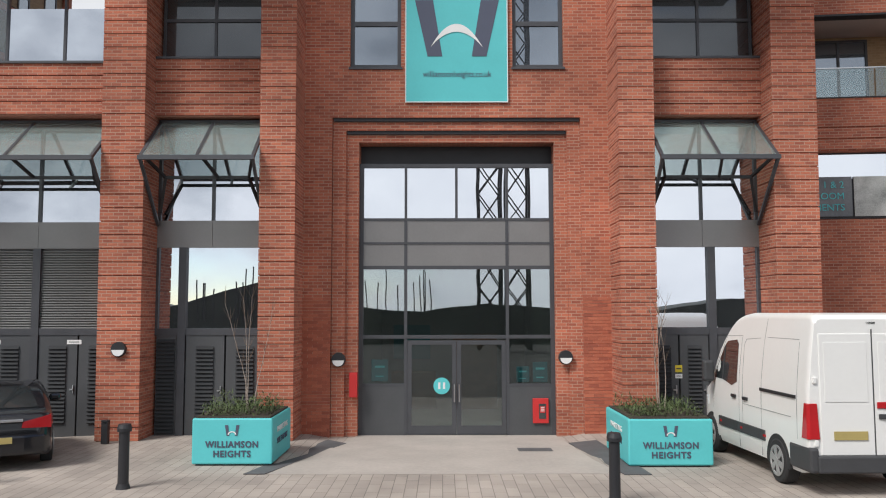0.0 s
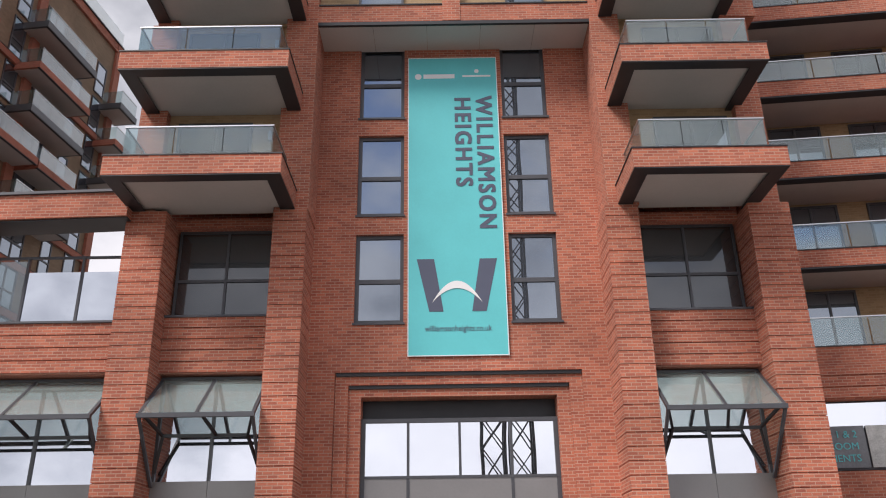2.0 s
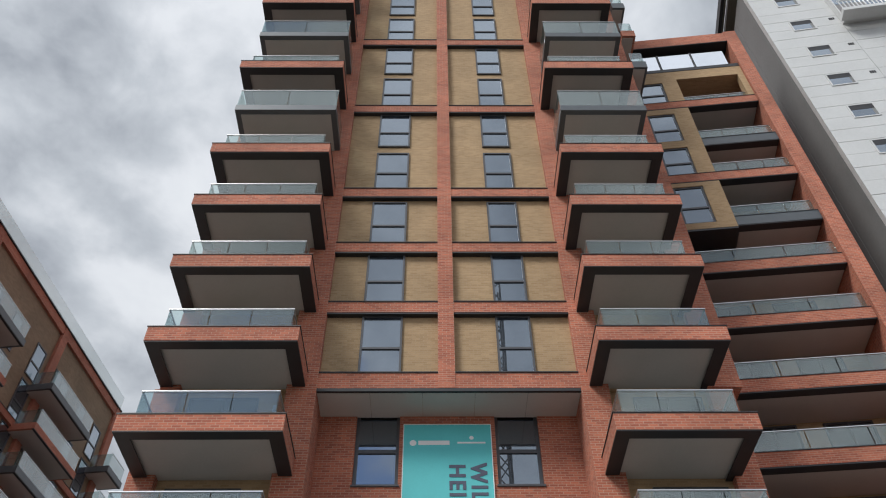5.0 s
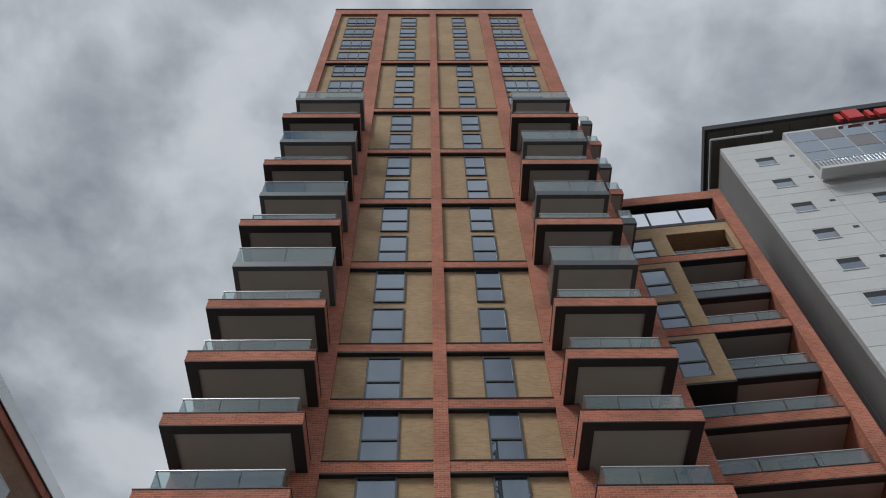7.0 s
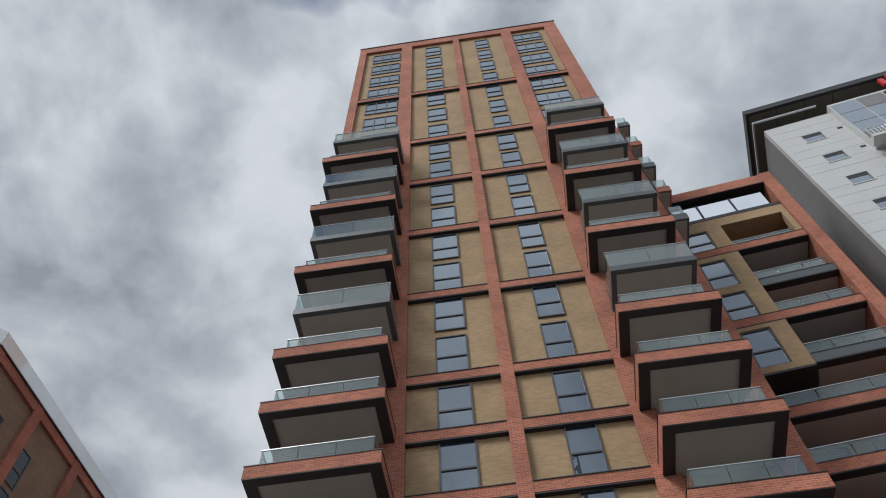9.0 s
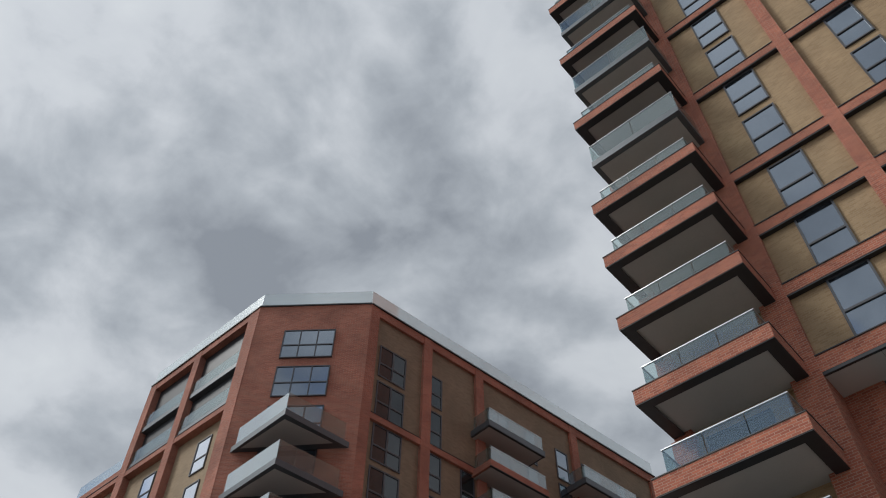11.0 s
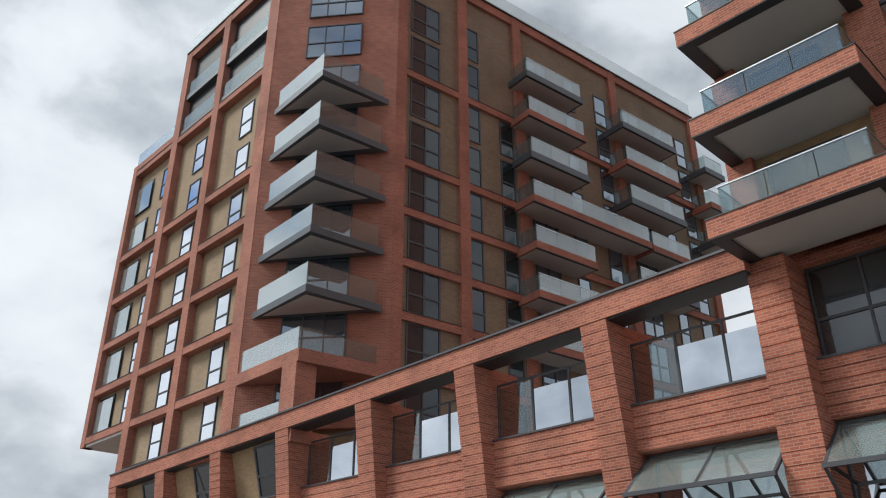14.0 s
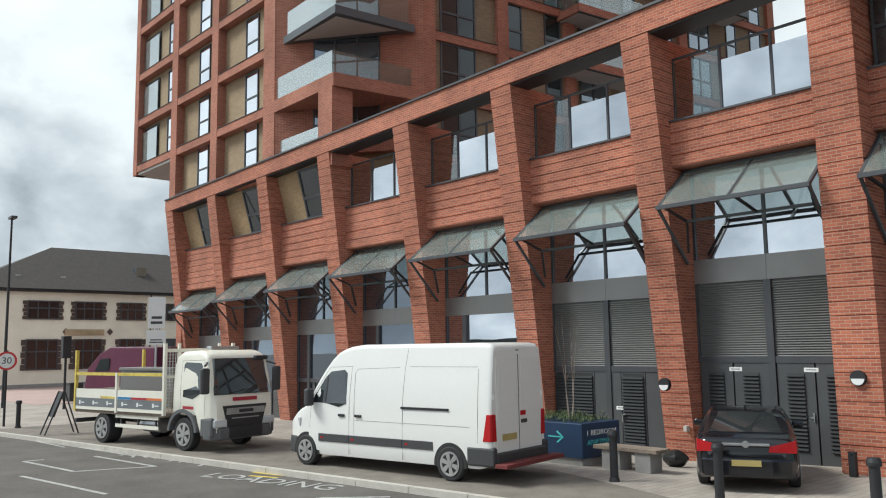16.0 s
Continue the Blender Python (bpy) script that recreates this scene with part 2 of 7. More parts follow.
# ---- mesh helpers ----
class Build:
    """Collects boxes and prisms into one mesh."""

    def __init__(self):
        self.v, self.f = [], []

    def box(self, x0, x1, y0, y1, z0, z1):
        return self.hexa([(x0, y0), (x1, y0), (x1, y1), (x0, y1)], z0, z1)

    def hexa(self, poly, z0, z1, top=None):
        """A prism on a plan polygon, anticlockwise; top: another polygon for its upper end."""
        k, n = len(self.v), len(poly)
        self.v += [(x, y, z0) for x, y in poly] + [(x, y, z1) for x, y in (top or poly)]
        self.f.append(tuple(k + i for i in reversed(range(n))))
        self.f.append(tuple(k + n + i for i in range(n)))
        for i in range(n):
            j = (i + 1) % n
            self.f.append((k + i, k + j, k + n + j, k + n + i))
        return self

    def solid(self, pts, faces):
        k = len(self.v)
        self.v += list(pts)
        self.f += [tuple(k + i for i in q) for q in faces]
        return self

    def bar(self, a, b, r=0.03, up=(0, 0, 1)):
        """A square bar from a to b."""
        a, b = Vector(a), Vector(b)
        d = (b - a).normalized()
        s = d.cross(Vector(up))
        s = (d.cross(Vector((1, 0, 0))) if s.length < 1e-4 else s).normalized() * r
        t = d.cross(s).normalized() * r
        pts = [p + i * s + j * t for p in (a, b) for i, j in ((-1, -1), (1, -1), (1, 1), (-1, 1))]
        return self.solid([tuple(p) for p in pts], [(3, 2, 1, 0), (4, 5, 6, 7), (0, 1, 5, 4), (1, 2, 6, 5), (2, 3, 7, 6), (3, 0, 4, 7)])

    def tube(self, a, b, r, n=12, r2=None):
        a, b = Vector(a), Vector(b)
        d = (b - a).normalized()
        s = d.cross(Vector((0, 0, 1)))
        s = (Vector((1, 0, 0)) if s.length < 1e-4 else s).normalized()
        t = d.cross(s).normalized()
        r2 = r if r2 is None else r2
        pts = []
        for p, q in ((a, r), (b, r2)):
            for i in range(n):
                c = 2 * math.pi * i / n
                pts.append(tuple(p + q * (math.cos(c) * s + math.sin(c) * t)))
        fs = [tuple(range(n)), tuple(reversed(range(n, 2 * n)))]
        fs += [(i, i + n, (i + 1) % n + n, (i + 1) % n) for i in range(n)]
        return self.solid(pts, fs)

    def moved(self, m):
        self.v = [tuple(m @ Vector(p)) for p in self.v]
        return self

    def mesh(self, name):
        me = bpy.data.meshes.new(name)
        me.from_pydata(self.v, [], self.f)
        me.update()
        return me


def part(name, b, material, parent, label="", bevel=0.0):
    """Links a Build, or a shared mesh, as one object under parent."""
    me = b.mesh(name) if isinstance(b, Build) else b
    if material and not me.materials:
        me.materials.append(material)
    ob = new(name, me)
    if parent:
        ob.parent = parent
    if label:
        ob["label"] = label
    if bevel:
        md = ob.modifiers.new("edge", "BEVEL")
        md.width, md.segments, md.limit_method, md.angle_limit = bevel, 2, "ANGLE", radians(35)
    return ob


def thing(name, label, category, group="", kind="", at=(0, 0, 0)):
    ob = new(name)
    ob.location = at
    return tagged(ob, label, category, group, kind)


def at(parent_mesh_ob, x, y, z, turn=0.0):
    parent_mesh_ob.matrix_basis = pose(x, y, z, 0, 0, turn)
    return parent_mesh_ob


MESHES = {}


def shared(key, make, material):
    """One mesh for alike pieces."""
    if key not in MESHES:
        me = make().mesh(key[0])
        me.materials.append(material)
        MESHES[key] = me
    return MESHES[key]


def window(parent, x, y, z, w, h, cols=1, split=0.5, turn=0.0, glass=None, name="window", bar=0.06):
    """A framed window whose outer face lies at y, sill at z, centred on x: frame with one pane for each light."""
    glass = glass or GLASS
    rows = [0, split, 1] if split else [0, 1]

    def frame_mesh():
        """Frame and bars as one welded grid with holes for the lights."""
        gx_, gz_ = [-w / 2, -w / 2 + bar], [0, bar]
        for i in range(1, cols):
            c = -w / 2 + w * i / cols
            gx_ += [c - bar / 2, c + bar / 2]
        if split:
            gz_ += [h * split - bar * 0.6, h * split + bar * 0.6]
        gx_ += [w / 2 - bar, w / 2]
        gz_ += [h - bar, h]
        nx, nz = len(gx_), len(gz_)
        b = Build()
        b.v = [(x, y, z) for y in (0, 0.09) for z in gz_ for x in gx_]
        bar_at = lambda i, j: 0 <= i < nx - 1 and 0 <= j < nz - 1 and (i % 2 == 0 or j % 2 == 0)
        k = nx * nz
        for i in range(nx - 1):
            for j in range(nz - 1):
                if not bar_at(i, j):
                    continue
                p, q, r, t = j * nx + i, j * nx + i + 1, (j + 1) * nx + i + 1, (j + 1) * nx + i
                b.f += [(p, q, r, t), (t + k, r + k, q + k, p + k)]
                for u, v, di, dj in ((p, q, 0, -1), (q, r, 1, 0), (r, t, 0, 1), (t, p, -1, 0)):
                    if not bar_at(i + di, j + dj):
                        b.f.append((v, u, u + k, v + k))
        return b

    fr = part(name, shared(("window_frame", w, h, cols, split, bar), frame_mesh, FRAME), None, parent)
    at(fr, x, y, z, turn)
    fr.matrix_parent_inverse = Matrix.Translation(-parent.location)
    for i in range(cols):
        for j in range(len(rows) - 1):
            x0, x1 = -w / 2 + w * i / cols, -w / 2 + w * (i + 1) / cols
            z0, z1 = h * rows[j], h * rows[j + 1]
            me = shared(("pane", round(x1 - x0, 3), round(z1 - z0, 3), glass.name), lambda: Build().box(0.02, x1 - x0 - 0.02, 0, 0.012, 0.02, z1 - z0 - 0.02), glass)
            p = part("pane", me, None, fr)
            at(p, x0, 0.04, z0)
    return fr


# ---- the tower ----
TY = 17.85
tower = thing("apartment_tower", "tall red brick apartment tower with buff brick panels and glass balconies", "apartment building", at=(0.33, 18, 0))
tower_inv = Matrix.Translation((-0.33, -18, 0))


def tpart(name, b, material, label=""):
    ob = part(name, b, material, tower, label)
    ob.matrix_parent_inverse = tower_inv
    return ob


TX0, TX1 = -7.55, 8.5
CELLS = (17.28, 20.04, 22.75, 25.65, 31.1, 36.65, 42.3, 48.1, 56.9)
ROOF = 68.4
COLS = ((-7.0, -4.08), (-3.25, 0.09), (0.57, 4.03), (4.8, 7.55))

tpart("inner_wall", Build().box(TX0 + 0.4, TX1 - 0.4, 18.06, 34, 16.8, 69.0), BUFF)
tpart("inner_wall", Build().box(TX0 + 0.05, TX1 - 0.05, 19.3, 34, 7.6, 16.8), RED)
for x0, x1, y0 in ((TX0 + 0.05, -2.15, 19.3), (2.85, TX1 - 0.05, 19.3), (-2.15, 2.85, 28.2)):
    tpart("inner_wall", Build().box(x0, x1, y0, 34, -0.3, 7.6), RED)
sides = Build().box(TX0, TX0 + 0.4, TY, 34, 16.75, ROOF + 1.4).box(TX1 - 0.4, TX1, TY, 34, 16.75, ROOF + 1.4)
tpart("side_wall", sides, RED)
# piers and bands of the upper frame
for x0, x1 in ((TX0 + 0.402, -7.0), (-4.08, -3.25), (0.09, 0.57), (4.03, 4.8), (7.55, TX1 - 0.402)):
    tpart("pier", Build().box(x0, x1, TY, 18.25, 16.75, ROOF + 0.2), RED)
for k, z in enumerate(CELLS):
    low = 16.75 if k == 0 else z - 0.42
    for i, (x0, x1) in enumerate(COLS):
        if i in (0, 3) and z < 48:
            continue
        tpart("band", Build().box(x0, x1, TY + 0.02, 18.25, low, z), RED)
        tpart("sill", Build().box(x0, x1, TY - 0.01, TY + 0.2, z, z + 0.035), DARK)
        # black strip below the band paints its shadow line
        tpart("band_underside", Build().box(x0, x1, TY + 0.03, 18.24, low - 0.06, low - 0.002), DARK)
tpart("parapet", Build().box(TX0 + 0.4, TX1 - 0.4, TY + 0.01, 18.5, ROOF + 0.2, ROOF + 1.4), RED)
tpart("coping", Build().box(TX0 - 0.05, TX1 + 0.05, TY - 0.05, 34, ROOF + 1.4, ROOF + 1.5), DARK)
# windows in the two middle columns and the outer ones at the top
tops = CELLS[1:] + (ROOF,)
floors = (1, 1, 1, 2, 2, 2, 2, 3, 4)
for z0, z1, n in zip(CELLS, tops, floors):
    cell = (z1 - z0) / n
    for j in range(n):
        for x, w in ((-1.575, 1.22), (2.345, 1.05)):
            window(tower, x, 17.99, z0 + (0.1 if n == 1 else 0.16) + (cell if n > 2 else 2.62) * j, w, 2.2, 1, 0.42)
        if z0 > 48:
            for x in (-5.3, 5.95):
                if z0 + cell * j < 66:
                    window(tower, x, 17.99, z0 + cell * j + 0.2, 2.2, 2.1, 3, 0.35)


def red_balcony(x0, x1, z):
    """A balcony with a brick fascia, a dark edge below, a pale soffit and a glass guard."""
    y0, y1 = 15.95, 18.2
    b = tpart("balcony", Build().box(x0 + 0.1, x1 - 0.1, y0 + 0.1, y1, z - 0.42, z - 0.2), SOFFIT, "pale soffit slab")
    f = part("brick_fascia", Build().box(x0, x1, y0, y0 + 0.12, z - 0.47, z).box(x0, x0 + 0.12, y0 + 0.12, y1, z - 0.47, z).box(x1 - 0.12, x1, y0 + 0.12, y1, z - 0.47, z), RED, b)
    part("coping", Build().box(x0 - 0.02, x1 + 0.02, y0 - 0.02, y0 + 0.16, z + 0.002, z + 0.03).box(x0 - 0.02, x0 + 0.14, y0 + 0.16, y1, z + 0.002, z + 0.03).box(x1 - 0.14, x1 + 0.02, y0 + 0.16, y1, z + 0.002, z + 0.03), DARK, b)
    part("edge_trim", Build().box(x0 + 0.01, x1 - 0.01, y0 + 0.01, y0 + 0.33, z - 0.5, z - 0.472).box(x0 + 0.01, x0 + 0.36, y0 + 0.33, y1, z - 0.5, z - 0.472).box(x1 - 0.36, x1 - 0.01, y0 + 0.33, y1, z - 0.5, z - 0.472), DARK, b)
    gx0, gx1 = x0 + 0.3, x1 - 0.3
    w = (gx1 - gx0) / 3
    for i in range(3):
        part("glass_panel", Build().box(gx0 + w * i + 0.012, gx0 + w * (i + 1) - 0.012, y0 + 0.28, y0 + 0.295, z - 0.2, z + 0.88), BALGLASS, b)
    for x in (gx0, gx1):
        part("glass_panel", Build().box(x - 0.008, x + 0.008, y0 + 0.3, y1 - 0.05, z - 0.2, z + 0.88), BALGLASS, b)
    part("handrail", Build().box(gx0 - 0.02, gx1 + 0.02, y0 + 0.265, y0 + 0.31, z + 0.88, z + 0.91).box(gx0 - 0.02, gx0 + 0.02, y0 + 0.31, y1, z + 0.88, z + 0.91).box(gx1 - 0.02, gx1 + 0.02, y0 + 0.31, y1, z + 0.88, z + 0.91), STEEL, b)
    return b


def grey_balcony(x0, x1, z):
    y0, y1 = 16.05, 18.2
    b = tpart("balcony", Build().box(x0, x1, y0, y1, z - 0.42, z - 0.1), SLATE_METAL, "slate grey metal balcony")
    part("soffit", Build().box(x0 + 0.2, x1 - 0.2, y0 + 0.2, y1, z - 0.45, z - 0.424), SOFFIT, b)
    w = (x1 - x0) / 2
    for i in range(2):
        part("glass_panel", Build().box(x0 + w * i + 0.012, x0 + w * (i + 1) - 0.012, y0 + 0.05, y0 + 0.065, z - 0.1, z + 0.95), BALGLASS, b)
    for x in (x0 + 0.04, x1 - 0.04):
        part("glass_panel", Build().box(x - 0.008, x + 0.008, y0 + 0.08, y1 - 0.05, z - 0.1, z + 0.95), BALGLASS, b)
    part("handrail", Build().box(x0, x1, y0 + 0.035, y0 + 0.08, z + 0.95, z + 0.98), STEEL, b)
    return b


for k in range(1, 14):
    z = 11.69 + 2.8 * (k - 1)
    grey = k in (7, 9, 11, 13)
    for x0, x1 in ((-7.56, -3.56), (4.27, 7.74)):
        if grey:
            grey_balcony(x0 + 0.32, x1 - 0.02, z - 0.12)
        else:
            red_balcony(x0, x1, z)
        # wall and glazed doors behind each balcony
        s = 1 if x0 > 0 else -1
        wx0, wx1 = (4.8, 7.55) if s > 0 else (-7.0, -4.08)
        tpart("balcony_wall", Build().box(wx0, wx1, 18.16, 18.3, z - 0.2, z + 2.6), BUFF)
        window(tower, (wx0 + wx1) / 2 + 0.25 * s, 18.08, z - 0.15, 1.9, 2.25, 2, 0, glass=GLASS, name="balcony_door")
# balconies on the side wall, behind the front ones
for k in range(9, 14):
    z = 11.69 + 2.8 * (k - 1)
    b = tpart("side_balcony", Build().box(TX1, TX1 + 0.6, 17.5, 20.5, z - 0.5, z), SLATE_METAL if k in (7, 9, 11, 13) else RED)
    part("soffit", Build().box(TX1, TX1 + 0.5, 17.6, 20.4, z - 0.53, z - 0.503), SOFFIT, b)
    part("glass_panel", Build().box(TX1, TX1 + 0.55, 17.55, 17.565, z, z + 0.8).box(TX1 + 0.535, TX1 + 0.55, 17.57, 20.4, z, z + 0.8), BALGLASS, b)


# ---- podium of the tower: ribbed piers, recess and entrance ----
def ribbed_pier(make, x0, x1, z0, z1, y_low, y_high, back, sx=0.0):
    """A pier of brick bands, each of three courses with a recessed joint course; it leans out as it rises."""
    n = max(1, round((z1 - z0) / 0.3))
    step = (z1 - z0) / n
    inner = Build().hexa([(x0 + 0.02, y_low + 0.03), (x1 - 0.02, y_low + 0.03), (x1 - 0.02, back), (x0 + 0.02, back)], z0, z1,
                         [(x0 + 0.02 + sx, y_high + 0.03), (x1 - 0.02 + sx, y_high + 0.03), (x1 - 0.02 + sx, back), (x0 + 0.02 + sx, back)])
    p = make("pier", inner, RED)
    for i in range(n):
        za, zb = z0 + i * step, z0 + (i + 1) * step - 0.022
        ya, yb = y_low + (y_high - y_low) * i / n, y_low + (y_high - y_low) * (i + 1) / n
        fa, fb = sx * i / n, sx * (i + 1) / n
        b = Build().hexa([(x0 + fa, ya), (x1 + fa, ya), (x1 + fa, back - 0.01), (x0 + fa, back - 0.01)], za, zb, [(x0 + fb, yb), (x1 + fb, yb), (x1 + fb, back - 0.01), (x0 + fb, back - 0.01)])
        ob = part("brick_band", b, RED, p)
    return p


for x0, x1 in ((-7.62, -6.66), (-4.08, -3.28), (3.95, 4.75), (7.4, 8.4)):
    ribbed_pier(tpart, x0, x1, -0.3, 11.2, 18.03, 17.8, 19.3)
for x0, x1 in ((-4.08, -3.25), (4.03, 4.8)):
    tpart("pier", Build().box(x0, x1, TY, 19.35, 11.2, 16.75), RED)
for x0, x1 in ((-7.69, -7.0), (7.55, 8.24)):
    tpart("pier", Build().box(x0, x1, TY + 0.05, 18.9, 11.2, 16.75), RED)
# recessed brick wall with stepped surround; RECESS scales the recess and all that it holds about the
# camera's eye point, so that it lies deeper yet keeps its place in the camera's view
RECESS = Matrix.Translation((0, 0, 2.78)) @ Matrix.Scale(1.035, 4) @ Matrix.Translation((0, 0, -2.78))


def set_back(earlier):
    """Applies RECESS to all that came to the tower after the set of earlier objects."""
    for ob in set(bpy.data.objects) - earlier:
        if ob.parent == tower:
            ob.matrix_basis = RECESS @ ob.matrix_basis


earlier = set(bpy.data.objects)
for x0, x1, z0 in ((-3.26, -2.53, -0.3), (-2.53, -2.13, 7.28), (-0.95, 1.63, 7.28), (2.81, 3.18, 7.28), (3.18, 4.02, -0.3)):
    tpart("recess_wall", Build().box(x0, x1, 18.4, 19.3, z0, 16.75), RED)
for x0, x1 in ((-2.13, -0.95), (1.63, 2.81)):
    for z0, z1 in ((7.28, 8.46), (10.74, 11.26), (13.54, 14.06), (16.34, 16.75)):
        tpart("recess_wall", Build().box(x0, x1, 18.4, 19.3, z0, z1), RED)
    for z in (8.46, 11.26, 14.06):
        tpart("sill", Build().box(x0 - 0.03, x1 + 0.03, 18.36, 18.5, z - 0.05, z), FRAME)
        # flat black sheet in place of an unlit room
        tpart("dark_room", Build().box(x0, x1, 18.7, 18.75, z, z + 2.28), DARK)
for xa, xb, xc, xd, y, zl, zt in ((-2.52, -2.22, 2.88, 3.18, 18.5, 7.0, 7.28), (-2.22, -1.93, 2.59, 2.88, 18.6, 6.74, 7.0)):
    tpart("door_surround", Build().box(xa, xb, y, 19.3, -0.3, zt), RED)
    tpart("door_surround", Build().box(xc, xd, y, 19.3, -0.3, zt), RED)
    tpart("door_surround", Build().box(xb, xc, y, 19.3, zl, zt), RED)
    # black strip painted as the shadow line at each step's head
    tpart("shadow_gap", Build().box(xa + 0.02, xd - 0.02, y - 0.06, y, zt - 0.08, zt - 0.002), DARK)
for z in (8.46, 11.26, 14.06):
    window(tower, -1.54, 18.5, z, 1.18, 2.28, 1, 0.47, name="window", bar=0.09)
    window(tower, 2.22, 18.5, z, 1.18, 2.28, 1, 0.47, name="window", bar=0.09)
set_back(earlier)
# glossy panels under the frame over the recess
for i in range(5):
    tpart("soffit", Build().box(-3.25 + 1.456 * i + 0.004, -3.25 + 1.456 * (i + 1) - 0.004, TY + 0.1, 19.1, 16.66, 16.7), GLOSSBOARD)
tpart("edge_trim", Build().box(-3.25, 4.03, TY + 0.01, TY + 0.1, 16.64, 16.745), DARK)


def own(parent):
    """A part() for the pieces of one thing, in world coordinates."""
    def make(name, b, material, label="", bevel=0.0):
        ob = part(name, b, material, parent, label, bevel)
        ob.matrix_parent_inverse = Matrix.Translation(-parent.location)
        return ob
    return make


def lettering(name, text, size, material, parent, m, width=0.0, depth=0.004, align="CENTER", spacing=1.0, weight=0.0):
    """Raised letters in the built-in font, as one mesh."""
    cu = bpy.data.curves.new(name, "FONT")
    cu.body, cu.size, cu.extrude, cu.align_x, cu.align_y, cu.space_character = text, size, depth, align, "CENTER", spacing
    cu.resolution_u = 3
    tmp = bpy.data.objects.new(name, cu)
    scene.collection.objects.link(tmp)
    me = bpy.data.meshes.new_from_object(tmp.evaluated_get(bpy.context.evaluated_depsgraph_get()))
    bpy.data.objects.remove(tmp)
    me.name = name
    if width:
        xs = [v.co.x for v in me.vertices]
        k = width / max(1e-6, max(xs) - min(xs))
        for v in me.vertices:
            v.co.x *= k
    if weight:
        vs, fs = [tuple(v.co) for v in me.vertices], [tuple(f.vertices) for f in me.polygons]
        bold = Build()
        for i, (dx, dy) in enumerate(((-1, -1), (1, -1), (1, 1), (-1, 1))):
            bold.solid([(x + dx * weight, y + dy * weight, z + 0.0006 * i) for x, y, z in vs], fs)
        me = bold.mesh(name)
    me.materials.clear()
    me.materials.append(material)
    ob = new(name, me)
    ob.parent = parent
    ob.matrix_parent_inverse = parent.matrix_basis.inverted() if parent else Matrix()
    ob.matrix_basis = m
    return ob


# ---- glazed bays at street level, the same for the tower and the wing ----
def louvre(x0, x1, y, z0, z1, pitch=0.075):
    """Slanted blades before a backing sheet."""
    b = Build()
    n = int((z1 - z0) / pitch)
    for i in range(n):
        z = z0 + i * pitch
        b.solid([(x0, y, z), (x1, y, z), (x1, y + 0.05, z + pitch * 0.8), (x0, y + 0.05, z + pitch * 0.8), (x0, y + 0.012, z - 0.012), (x1, y + 0.012, z - 0.012), (x1, y + 0.062, z + pitch * 0.8 - 0.012), (x0, y + 0.062, z + pitch * 0.8 - 0.012)],
                [(0, 1, 2, 3), (7, 6, 5, 4), (0, 4, 5, 1), (3, 2, 6, 7), (0, 3, 7, 4), (1, 5, 6, 2)])
    return b.box(x0, x1, y + 0.065, y + 0.078, z0, z1)


def canopy(make, x0, x1, z_top, y_wall):
    """A glass canopy sloping down and out, on a grey steel frame with side struts."""
    y0, y1, za, zb = y_wall - 1.32, y_wall, z_top - 1.08, z_top
    f = Build()
    f.bar((x0, y0, za), (x1, y0, za), 0.05).bar((x0, y1, zb), (x1, y1, zb), 0.05)
    mid = (x0 + x1) / 2
    for x in (x0 + 0.04, mid, x1 - 0.04):
        f.bar((x, y0, za), (x, y1, zb), 0.035)
    c = make("canopy", f, FRAME)
    for a, b in ((x0 + 0.06, mid - 0.03), (mid + 0.03, x1 - 0.06)):
        part("glass_panel", Build().solid([(a, y0 + 0.05, za + 0.06), (b, y0 + 0.05, za + 0.06), (b, y1, zb + 0.02), (a, y1, zb + 0.02), (a, y0 + 0.05, za + 0.075), (b, y0 + 0.05, za + 0.075), (b, y1, zb + 0.035), (a, y1, zb + 0.035)],
             [(3, 2, 1, 0), (4, 5, 6, 7), (0, 1, 5, 4), (1, 2, 6, 5), (2, 3, 7, 6), (3, 0, 4, 7)]), CANOPYGLASS, c)
    for x in (x0 + 0.04, x1 - 0.04):
        part("strut", Build().bar((x, y0, za), (x, y1 - 0.05, za - 1.35), 0.032), FRAME, c)
    zb2, xa, xb, yb = z_top - 1.38, x0 + 0.32, x1 - 0.32, y1 - 0.45
    part("brace", Build().bar((xa, yb, zb2), (xb, yb, zb2), 0.035), DARK, c)
    for x, xo in ((xa, x0 + 0.08), (xb, x1 - 0.08)):
        part("brace", Build().bar((x, yb, zb2), (xo, y1 - 0.06, zb2 - 0.75), 0.03), DARK, c)
        part("brace", Build().bar((x, yb, zb2), (xo, y0 + 0.15, za + 0.05), 0.03), DARK, c)
    part("brace", Build().bar((mid + 0.25, yb, zb2), (mid + 0.08, y0 + 0.1, za + 0.05), 0.03), DARK, c)
    return c


